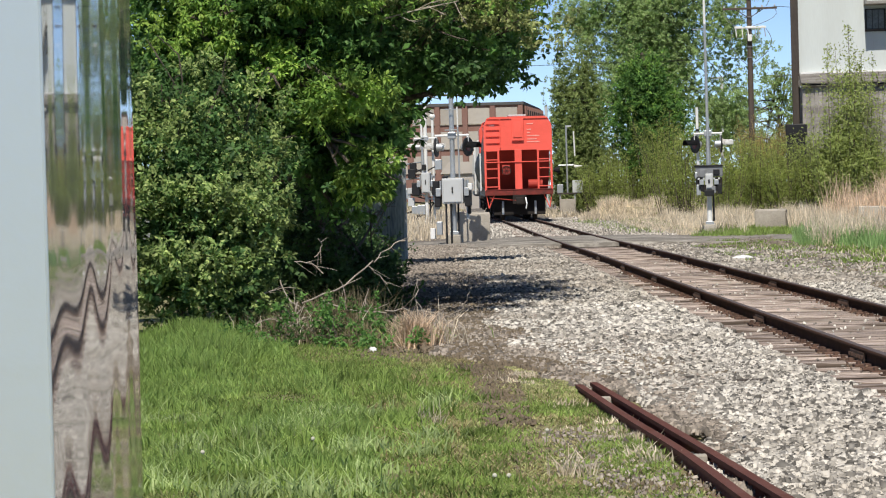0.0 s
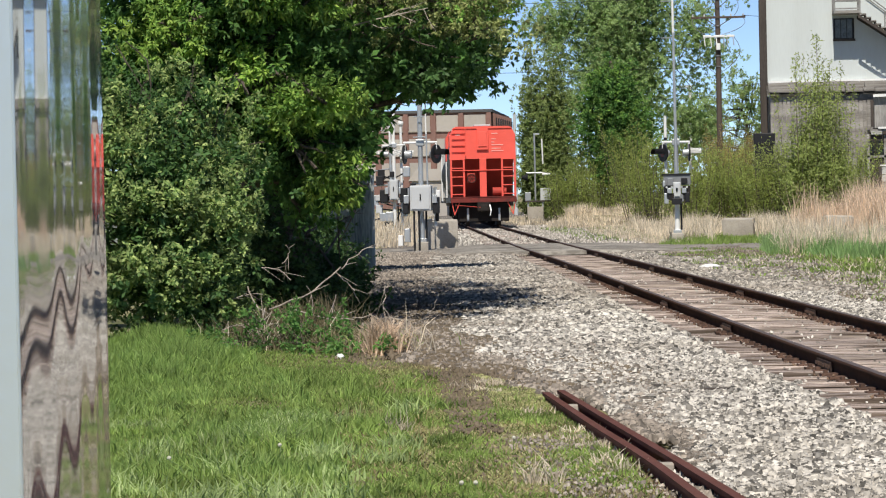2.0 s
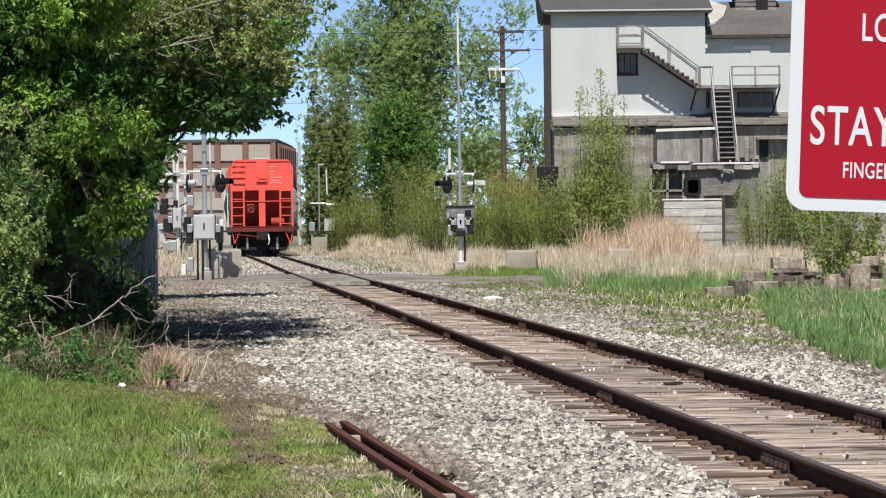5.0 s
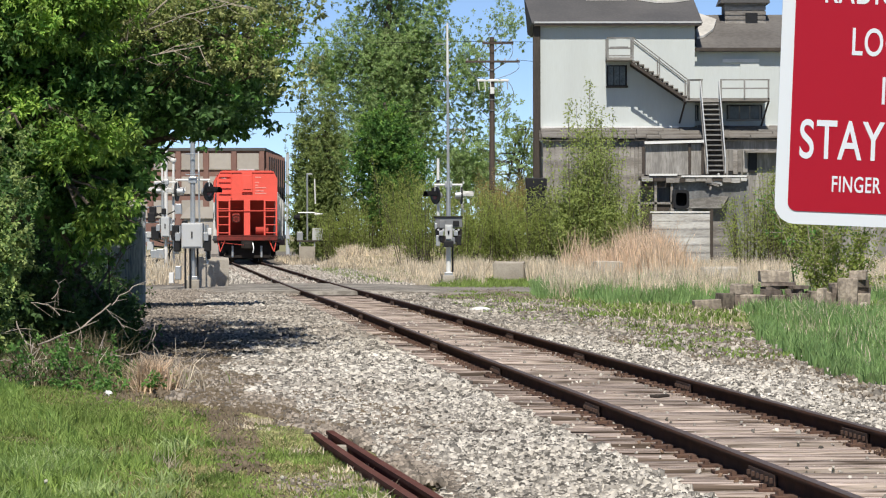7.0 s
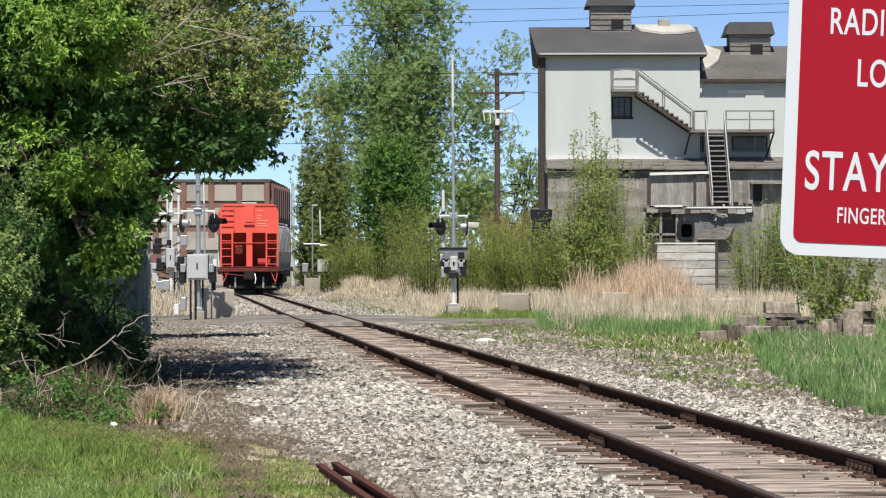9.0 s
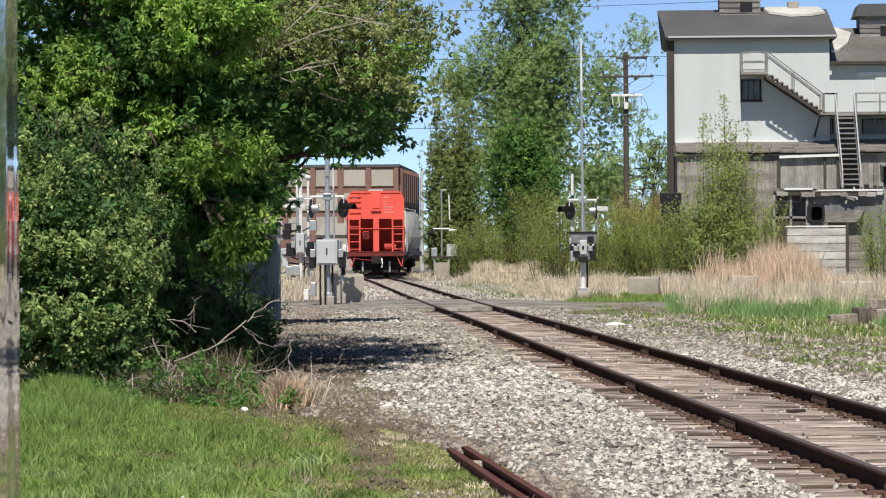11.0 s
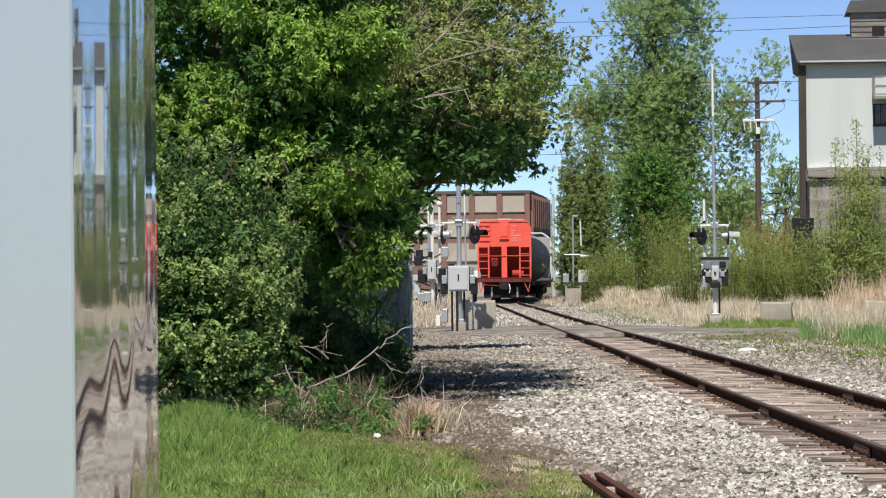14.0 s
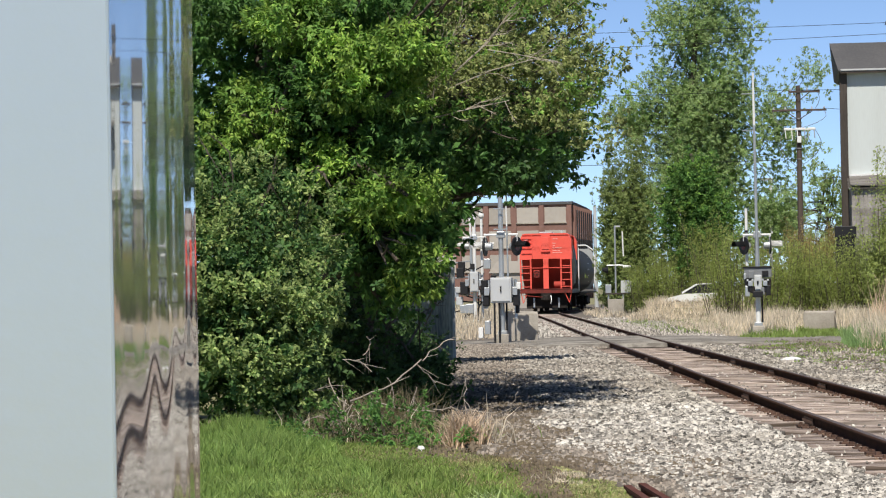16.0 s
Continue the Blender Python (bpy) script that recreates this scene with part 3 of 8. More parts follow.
stuff("ballast_stones", stones("ballast_stones", scatter(14000, 20, 86, lambda y: centre(y) - 1.25, lambda y: centre(y) + 1.25, rng), 0.04, rng, -0.06, "chip"), M_DIRT, "dirty stones in the cribs between the ties", "gravel")
stuff("dirty_stones", stones("dirty_stones", scatter(12000, 87.0, 94, lambda y: np.full_like(y, -9.0), lambda y: centre(y) - 0.9, rng), 0.045, rng, 0.03, "chip"), M_STONE2, "loose grit along the road's edge", "gravel")

# road over the track, humped up to the rail heads
xs = np.concatenate((np.linspace(-70, -20, 8), np.linspace(-18, 12, 61), np.linspace(14, 80, 8)))
fy = np.linspace(0, 1, 9)
Yr = (88 + 0.02 * xs)[None] * (1 - fy[:, None]) + (104 + 0.05 * xs)[None] * fy[:, None]
Xr = np.repeat(xs[None], 9, 0)
Zr = 0.02 + 0.095 * np.exp(-(np.maximum(np.abs(Xr - centre(Yr)) - 1.2, 0) / 2.2) ** 2)
Zr[0] -= 0.10
Zr[-1] -= 0.10
Yr[1] = Yr[0] + 0.12
a = (np.arange(8)[:, None] * len(xs) + np.arange(len(xs) - 1)[None]).ravel()
tagged(piece("road", raw_mesh("road", np.stack((Xr, Yr, Zr), -1).reshape(-1, 3), np.stack((a, a + 1, a + len(xs) + 1, a + len(xs)), 1)), M_ASPHALT, smooth=True), "worn grey asphalt road across the track", "road", kind="structure")

# a low dry bank before the street behind the field
ys = np.concatenate((np.linspace(148, 176, 15), np.linspace(178, 196, 7)))
xs = np.concatenate((np.linspace(-6.6, 16, 36), (30, 50, 70, 90)))
Xk, Yk = np.meshgrid(xs, ys)
rise = np.interp(Yk, (148, 158, 168, 171, 176, 178, 190, 196), (0, 0.12, 0.55, 0.58, 0.32, 0.25, 0.25, 0.0)) * np.clip((Xk + 6.6) / 1.6, 0, 1)
Zk = -0.06 + rise + 0.02 * np.sin(Xk * 1.7 + Yk)
a = (np.arange(len(ys) - 1)[:, None] * 40 + np.arange(39)[None]).ravel()
tagged(piece("bank", raw_mesh("bank", np.stack((Xk, Yk, Zk), -1).reshape(-1, 3), np.stack((a, a + 1, a + 41, a + 40), 1)), M_FIELD, smooth=True), "low dry grassy bank before the street", "bank", kind="structure")

# lawn
lawn_right = lambda y: np.interp(y, (15, 20, 24, 27, 30, 33, 36, 40), (0.3, -0.35, -0.75, -1.15, -1.9, -2.9, -3.4, -3.8))
ys = np.linspace(6, 41, 60)
u = np.linspace(0, 1, 40)[None]
Xl = -16 + (lawn_right(ys)[:, None] + 16) * u
Yl = np.repeat(ys[:, None], 40, 1)
Zl = -0.005 + 0.012 * np.sin(Xl * 1.7 + Yl) + 0.03 * (1 - u ** 8) - 0.02
a = (np.arange(59)[:, None] * 40 + np.arange(39)[None]).ravel()
tagged(piece("lawn", raw_mesh("lawn", np.stack((Xl, Yl, Zl), -1).reshape(-1, 3), np.stack((a, a + 1, a + 41, a + 40), 1)), M_SOIL, smooth=True), "rough green lawn with bare soil at its edge", "lawn", kind="structure")

# ---- track ----
track = thing("railway_track", pose(0, 0, 0), "single railway track with dark rails on weathered timber ties", "railway track", kind="structure")
RAIL = [(-0.075, -0.02), (-0.075, 0.0), (-0.012, 0.02), (-0.012, 0.105), (-0.037, 0.115), (-0.037, 0.15), (0.037, 0.15), (0.037, 0.115), (0.012, 0.105), (0.012, 0.02), (0.075, 0.0), (0.075, -0.02)]
for side in (-0.755, 0.755):
    ys = np.arange(-20, 320, 1.0)
    sec = [(o + side, z) for o, z in RAIL]
    rail = piece("rail", ribbon("rail", ys, sec), M_RAIL, track)
    top = piece("running_surface", ribbon("running_surface", ys, [(side - 0.034, 0.1505), (side - 0.028, 0.153), (side + 0.028, 0.153), (side + 0.034, 0.1505)]), M_RAILTOP, rail, "worn bright rail head")
    # joint bars with bolts every 8.3 m, staggered
    for i in range(12):
        y = 21.7 + (0 if side < 0 else 4.2) + 8.3 * i
        x, yy, dx = offset_line(y, side)
        bm = bmesh.new()
        for s in (-1, 1):
            box(s * 0.028 - 0.012, s * 0.028 + 0.012, -0.46, 0.46, 0.025, 0.108, 0.004, bm)
            for k in range(6):
                box(s * 0.05 - 0.012, s * 0.05 + 0.012, -0.40 + 0.16 * k - 0.016, -0.40 + 0.16 * k + 0.016, 0.05, 0.085, 0.003, bm)
        jb = part("joint_bar", bm, M_JOINT, track, "bolted rusty joint bar")
        jb.matrix_basis = Matrix.Translation((x, yy, 0)) @ Matrix.Rotation(-math.atan(dx), 4, "Z")
# ties: one shared plank mesh, about 0.53 m apart, top at about -0.005
def plank_mesh(name, w, rng):
    bm = box(-1.37, 1.37, -w / 2, w / 2, -0.17, 0.0, 0.012)
    for v in bm.verts:
        v.co += Vector(rng.normal(0, 0.006, 3))
    me = bpy.data.meshes.new(name)
    bm.to_mesh(me)
    bm.free()
    return me


tie_meshes = [plank_mesh("tie", 0.22 + 0.012 * i, rng) for i in range(5)]
TIE_PLACES = []
y, i = 19.0, 0
while y < 200:
    if not 86.5 < y < 104:
        x, yy, dx = offset_line(y, rng.normal(0, 0.03))
        TIE_PLACES.append((float(centre(y)), y, -math.atan(float(dx))))
        ob = piece("tie", tie_meshes[i % 5], M_TIE, track)
        ob.matrix_basis = Matrix.Translation((float(x), float(yy), 0.012 + rng.normal(0, 0.012))) @ Matrix.Rotation(-math.atan(float(dx)) + rng.normal(0, 0.012), 4, "Z")
    y += 0.53 * rng.uniform(0.93, 1.07)
    i += 1
rs = np.random.default_rng(16)
for k in range(64):
    y = 18.45 - 0.53 * k
    ob = piece("tie", tie_meshes[k % 5], M_TIE, track)
    ob.matrix_basis = Matrix.Translation((float(centre(y)), y, 0.012 + rs.normal(0, 0.012))) @ Matrix.Rotation(-math.atan(float(offset_line(y, 0.0)[2])), 4, "Z")


# tie plates under the rails, and pale stones thrown onto the ties
plate = bpy.data.meshes.new("tie_plate")
bm = box(-0.17, 0.17, -0.09, 0.09, -0.01, 0.016, 0.004)
for s in (-0.125, 0.125):
    box(s - 0.016, s + 0.016, -0.045, -0.015, 0.0, 0.045, bm=bm)
    box(s - 0.016, s + 0.016, 0.02, 0.05, 0.0, 0.04, bm=bm)
bm.to_mesh(plate)
bm.free()
for px, py, turn in TIE_PLACES:
    if py < 62:
        for side in (-0.755, 0.755):
            ob = piece("tie_plate", plate, M_RUSTPLATE, track)
            ob.matrix_basis = Matrix.Translation((px, py, 0.016)) @ Matrix.Rotation(turn, 4, "Z") @ Matrix.Translation((side, 0, 0))
rs = np.random.default_rng(17)
stuff("ballast_stones", stones("ballast_stones", scatter(800, 20, 70, lambda y: centre(y) - 1.35, lambda y: centre(y) + 1.35, rs), 0.021, rs, 0.006), M_STONE, "pale stones lying on the ties", "gravel")
for side, count in ((-0.62, 800), (0.62, 800), (-0.9, 350), (0.9, 350)):
    stuff("dirt_clods", stones("dirt_clods", scatter(count, 20, 75, lambda y: centre(y) + side - 0.08, lambda y: centre(y) + side + 0.08, rs), 0.018, rs, 0.006), M_RUSTDIRT, "rusty brown grit along the rail's foot", "soil")


# ---- freight train: a covered hopper, a tank car ahead of it, two grey hoppers ahead of that ----
def bogie(parent, y):
    """A two-axle truck: four wheels, two side frames, bolster."""
    b = part("bogie", box(-1.1, 1.1, y - 0.2, y + 0.2, 0.45, 0.85, 0.03), M_UNDER, parent)
    for s in (-1, 1):
        bm = prism([(-1.25, 0.35), (-0.9, 0.55), (-0.35, 0.3), (0.35, 0.3), (0.9, 0.55), (1.25, 0.35), (1.25, 0.65), (0.4, 0.8), (-0.4, 0.8), (-1.25, 0.65)], -0.07, 0.07)
        bmesh.ops.transform(bm, matrix=Matrix.Translation((s * 1.02, y, 0)) @ Matrix.Rotation(math.pi / 2, 4, "Z"), verts=bm.verts)
        part("side_frame", bm, M_UNDER, b)
        for a in (-0.88, 0.88):
            w = rod((s * 0.69, y + a, 0.45), (s * 0.82, y + a, 0.45), 0.46, n=24)
            rod((s * 0.67, y + a, 0.45), (s * 0.69, y + a, 0.45), 0.485, n=24, bm=w)
            part("wheel", w, M_UNDER, b)
    part("brake_beam", box(-0.95, 0.95, y - 1.2, y - 1.05, 0.25, 0.62, 0.02), M_UNDER, b)
    part("brake_beam", box(-0.95, 0.95, y + 1.05, y + 1.2, 0.25, 0.62, 0.02), M_UNDER, b)
    return b


def coupler(parent, y, s):
    bm = box(-0.11, 0.11, min(y, y + s * 0.5), max(y, y + s * 0.5), 0.75, 0.97, 0.02)
    box(-0.17, 0.17, min(y + s * 0.5, y + s * 0.78), max(y + s * 0.5, y + s * 0.78), 0.70, 1.02, 0.05, bm)
    part("coupler", bm, M_UNDER, parent, "dark steel knuckle coupler")


def hopper_car():
    """Covered hopper, 13 m long; its tail at y = 0, rail heads at z = 0."""
    t = thing("covered_hopper_car", pose(0, 0, 0), "covered hopper freight car with bright orange-red end on the track", "freight car")
    L, W = 13.0, 1.56
    # rounded grey body
    sec = []
    for i in range(21):
        a = math.pi * i / 20
        sec.append((W * 0.97 * math.copysign(abs(math.cos(a)) ** 0.45, math.cos(a)), 2.35 + 2.25 * math.sin(a) ** 0.55))
    sec += [(-1.45, 1.75), (-0.95, 1.05), (0.95, 1.05), (1.45, 1.75)]
    part("body", prism(sec, 2.7, L - 2.7), M_CARDARK, t, "grey curved steel hopper body", True)
    # tail bulkhead: solid orange upper sheet with clipped corners
    end = [(-1.55, 3.18), (1.55, 3.18), (1.55, 4.28), (1.36, 4.66), (-1.36, 4.66), (-1.55, 4.28)]
    for y0, y1 in ((0.55, 2.75), (L - 2.75, L - 0.55)):
        part("end_sheet", prism(end, y0, y1), M_ORANGE, t, "orange-red painted end sheet")
    # sloped sheet behind the open frame
    bm = bmesh.new()
    v = [bm.verts.new(p) for p in ((-1.45, 0.9, 3.2), (1.45, 0.9, 3.2), (1.4, 2.68, 1.35), (-1.4, 2.68, 1.35), (-1.45, 2.68, 3.2), (1.45, 2.68, 3.2))]
    bm.faces.new((v[0], v[1], v[2], v[3]))
    bm.faces.new((v[0], v[3], v[4]))
    bm.faces.new((v[1], v[5], v[2]))
    part("slope_sheet", bm, M_ORANGE_IN, t, "slope sheet in darker orange, shade put into the paint")
    cp = box(-0.16, 0.16, 0.5, 0.75, 1.35, 3.2, 0.01)
    box(-0.27, 0.27, 0.44, 0.56, 3.6, 4.62, 0.01, cp)
    box(-0.20, 0.20, 0.40, 0.46, 3.75, 4.45, 0.01, cp)
    part("centre_post", cp, M_ORANGE, t)
    for x in (-1.5, -0.9, 0.62, 0.9, 1.5):
        if x != 0.62:
            part("upright", box(x - 0.045, x + 0.045, 0.48, 0.6, 1.2, 3.2, 0.008), M_ORANGE, t)
    for x0, x1 in ((-1.5, -0.9), (0.9, 1.5)):
        for k in range(5):
            z = 1.52 + 0.41 * k
            part("ladder_rung", box(x0, x1, 0.47, 0.52, z - 0.022, z + 0.022), M_ORANGE, t)
    for z in (3.55, 3.85, 4.15, 4.42):
        part("ladder_rung", box(-1.45, -0.82, 0.46, 0.51, z - 0.015, z + 0.015), M_ORANGE, t)
    part("ladder_stile", box(-0.83, -0.79, 0.46, 0.52, 3.3, 4.6), M_ORANGE, t)
    part("end_handrail", box(-1.5, 1.5, 0.45, 0.49, 2.62, 2.66), M_ORANGE, t)
    part("roof", prism([(-1.38, 4.60), (1.38, 4.60), (1.25, 4.70), (-1.25, 4.70)], 0.5, L - 0.5), M_ORANGE, t, "roof edge in orange")
    for k in range(4):
        part("roof_hatch", box(-0.40, 0.40, 0.7 + 3.2 * k, 2.4 + 3.2 * k, 4.70, 4.79, 0.03), M_BOXGREY, t, "pale roof hatch")
    part("end_sill", box(-1.55, 1.55, 0.30, 0.62, 1.12, 1.36, 0.02), M_SILL, t)
    part("platform", box(-1.5, 1.5, 0.28, 1.6, 1.36, 1.40), M_SILL, t)
    # Plain dark box fills the bright gap under the end, for gear and shade.
    part("under_gear_shade", box(-1.2, 1.2, 0.85, 1.3, 0.22, 1.12, 0.03), M_UNDER, t, "dark filler box for brake gear and the shade around it")
    part("crossbearer", box(-1.3, 1.3, 1.6, 2.4, 0.86, 1.14, 0.03), M_UNDER, t)
    part("centre_sill", box(-0.3, 0.3, 0.2, L - 0.2, 0.72, 1.12, 0.02), M_UNDER, t)
    for s in (-1, 1):
        bm = rod((s * 1.5, 0.42, 1.2), (s * 1.38, 0.42, 0.55), 0.025)
        rod((s * 1.1, 0.42, 1.2), (s * 1.38, 0.42, 0.55), 0.025, bm=bm)
        part("sill_step", bm, M_ORANGE, t)
        part("side_sill", box(s * 1.5 - 0.06, s * 1.5 + 0.06, 0.5, L - 0.5, 1.12, 1.36), M_CARDARK, t)
    ring = [(-0.55 + 0.2 * math.cos(6.2832 * k / 18), 0.47, 2.25 + 0.2 * math.sin(6.2832 * k / 18)) for k in range(19)]
    bw = tube(ring, 0.018)
    for k in range(3):
        rod(ring[3 * k], ring[3 * k + 9], 0.012, n=5, bm=bw)
    part("hand_brake", bw, M_UNDER, t, "spoked brake wheel")
    part("brake_housing", box(-0.75, -0.38, 0.5, 0.72, 2.05, 2.5, 0.03), M_ORANGE_IN, t)
    part("air_reservoir", rod((0.45, 1.0, 1.62), (1.1, 1.0, 1.62), 0.2, n=16), M_ORANGE_IN, t)
    # stencilled data as plain bars
    for z, x1 in ((4.36, 0.72), (4.10, 0.62), (3.95, 0.58), (3.82, 0.98), (3.66, 0.86), (3.54, 0.99)):
        part("stencil_bar", box(0.42, x1, 0.535, 0.548, z - 0.02, z + 0.02), M_STENCIL, t)
    part("stencil_bar", box(-1.3, -1.05, 0.535, 0.548, 4.28, 4.36), M_STENCIL, t)
    # cut lever, brake hose and marker ends
    part("cut_lever", rod((-1.35, 0.26, 1.02), (0.1, 0.2, 0.86), 0.016), M_ORANGE_IN, t)
    hose = rod((0.28, 0.2, 1.0), (0.33, 0.05, 0.72), 0.035)
    rod((0.33, 0.05, 0.72), (0.28, -0.02, 0.5), 0.03, bm=hose)
    part("brake_hose", hose, M_GALV, t)
    for s in (-1, 1):
        part("brake_shoe", box(s * 0.74 - 0.05, s * 0.74 + 0.05, 0.72, 0.78, 0.25, 0.85, 0.01), M_GALV, t, "worn bright wheel tread edge")
    for y in (2.1, L - 2.1):
        bogie(t, y)
    coupler(t, 0.3, -1)
    coupler(t, L - 0.3, 1)
    for k in range(2):
        part("outlet_bay", prism([(-1.0, 1.1), (1.0, 1.1), (0.35, 0.45), (-0.35, 0.45)], 4.1 + 3.4 * k, 5.5 + 3.4 * k), M_CARDARK, t)
    return t


def tank_car():
    """Tank car, 17 m long, tail at y = 0."""
    t = thing("tank_car", pose(0, 0, 0), "black tank car with pale end railing on the track", "freight car")
    L = 17.0
    bm = bmesh.new()
    ring = []
    prof = [(0.9, 0.05), (0.95, 0.7), (1.1, 1.15), (1.35, 1.42), (1.7, 1.5)]
    prof = prof + [(L - y, r) for y, r in prof[::-1]]
    for y, r in prof:
        ring.append([bm.verts.new((r * math.cos(6.2832 * i / 32), y, 2.55 + r * math.sin(6.2832 * i / 32))) for i in range(32)])
    for a, b in zip(ring[:-1], ring[1:]):
        for i in range(32):
            bm.faces.new((a[i], a[(i + 1) % 32], b[(i + 1) % 32], b[i]))
    bm.faces.new(ring[0])
    bm.faces.new(ring[-1][::-1])
    bmesh.ops.recalc_face_normals(bm, faces=bm.faces)
    part("tank", bm, M_TANK, t, "glossy black tank", True)
    part("dome", rod((0, L / 2, 3.95), (0, L / 2, 4.35), 0.55, n=20), M_TANK, t)
    rl = bmesh.new()
    for s in (-1, 1):
        rod((s * 1.45, 0.6, 1.1), (s * 1.45, 0.6, 3.9), 0.04, bm=rl)
        rod((s * 1.45, 0.6, 3.9), (s * 0.9, 0.6, 4.25), 0.04, bm=rl)
    rod((-0.9, 0.6, 4.25), (0.9, 0.6, 4.25), 0.04, bm=rl)
    part("end_railing", rl, M_WHITE, t, "white-painted arched end railing")
    rl = bmesh.new()
    for s in (-1, 1):
        rod((s * 1.45, L - 0.6, 1.1), (s * 1.45, L - 0.6, 3.9), 0.05, bm=rl)
        rod((s * 1.45, L - 0.6, 3.9), (s * 0.9, L - 0.6, 4.3), 0.05, bm=rl)
    rod((-0.9, L - 0.6, 4.3), (0.9, L - 0.6, 4.3), 0.05, bm=rl)
    part("end_railing", rl, M_WHITE, t, "white-painted arched end railing")
    part("platform", box(-0.6, 0.6, L / 2 - 1.2, L / 2 + 1.2, 4.05, 4.1), M_GALV, t)
    # the same dark filler for gear and shade as under the hopper
    part("under_gear_shade", box(-1.2, 1.2, 0.85, 1.3, 0.22, 1.12, 0.03), M_UNDER, t, "dark filler box for brake gear and the shade around it")
    part("crossbearer", box(-1.3, 1.3, 1.6, 2.4, 0.86, 1.14, 0.03), M_UNDER, t)
    part("centre_sill", box(-0.3, 0.3, 0.2, L - 0.2, 0.75, 1.12, 0.02), M_UNDER, t)
    for s in (-1, 1):
        part("side_walkway", box(s * 1.35 - 0.2, s * 1.35 + 0.2, 0.4, L - 0.4, 1.08, 1.16), M_UNDER, t)
    part("end_sill", box(-1.5, 1.5, 0.3, 0.7, 0.95, 1.18, 0.02), M_UNDER, t)
    for y in (2.1, L - 2.1):
        bogie(t, y)
    coupler(t, 0.3, -1)
    coupler(t, L - 0.3, 1)
    for k in range(7):
        z = 1.4 + 0.4 * k
        part("ladder_rung", box(1.52, 1.56, L / 2 - 0.2, L / 2 + 0.2, z - 0.015, z + 0.015), M_GALV, t)
    return t


def grey_hopper_car():
    """A lower covered hopper with bowed grey sides, 17 m long, tail at y = 0."""
    t = thing("covered_hopper_car", pose(0, 0, 0), "pale grey covered hopper car with bowed sides on the track", "freight car", "grey hopper cars ahead")
    L = 17.0
    sec = []
    for i in range(17):
        a = math.pi * i / 16
        sec.append((1.5 * math.copysign(abs(math.cos(a)) ** 0.5, math.cos(a)), 2.3 + 1.78 * math.sin(a) ** 0.55))
    sec += [(-1.4, 1.7), (-0.95, 1.05), (0.95, 1.05), (1.4, 1.7)]
    part("body", prism(sec, 1.2, L - 1.2), M_CARGREY, t, "pale grey bowed steel body", True)
    for k in range(13):
        y = 1.5 + k * (L - 3.0) / 12
        rib = [(x * 1.015, 2.3 + (z - 2.3) * 1.012) for x, z in sec[:17]]
        part("body_rib", prism(rib, y - 0.03, y + 0.03), M_CARGREY, t)
    for y0, y1 in ((0.5, 1.25), (L - 1.25, L - 0.5)):
        part("end_sheet", prism([(-1.35, 2.9), (1.35, 2.9), (1.35, 3.8), (1.1, 4.08), (-1.1, 4.08), (-1.35, 3.8)], y0, y1), M_CARGREY, t, "grey end sheet")
    for s in (-1, 1):
        part("roof_rail", rod((s * 1.12, 0.5, 4.16), (s * 1.12, L - 0.5, 4.16), 0.035, n=6), M_WHITE, t, "pale walkway edge")
        part("side_sill", box(s * 1.48 - 0.06, s * 1.48 + 0.06, 0.5, L - 0.5, 1.12, 1.34), M_CARDARK, t)
        for y in (0.55, L - 0.55):
            part("grab_iron", rod((s * 1.42, y, 1.3), (s * 1.42, y, 3.7), 0.03, n=6), M_WHITE, t, "white-painted grab iron")
    part("roof_walk", box(-0.35, 0.35, 0.6, L - 0.6, 4.10, 4.15), M_GALV, t)
    part("centre_sill", box(-0.3, 0.3, 0.2, L - 0.2, 0.72, 1.12, 0.02), M_UNDER, t)
    part("end_sill", box(-1.5, 1.5, 0.3, 0.62, 1.05, 1.3, 0.02), M_CARDARK, t)
    for k in range(3):
        part("outlet_bay", prism([(-1.0, 1.1), (1.0, 1.1), (0.35, 0.45), (-0.35, 0.45)], 4.4 + 3.4 * k, 6.0 + 3.4 * k), M_CARDARK, t)
    for y in (2.1, L - 2.1):
        bogie(t, y)
    coupler(t, 0.3, -1)
    coupler(t, L - 0.3, 1)
    return t


hopper, tank = hopper_car(), tank_car()
grey_cars = [grey_hopper_car()]
grey_cars.append(copy_thing(grey_cars[0], pose(0, 20, 0)))


def tail_at(t):
    """How far along the track the hopper's tail is: it gathers a little speed."""
    return 151.0 + 2.55 * t + 0.0243 * t * t



def on_track(y, length):
    """The pose of a car whose tail is at y along the track."""
    y2 = y + length
    xa, xb = float(centre(y)), float(centre(y2))
    return Matrix.Translation((xa, y, 0.153)) @ Matrix.Rotation(-math.atan2(xb - xa, length), 4, "Z")


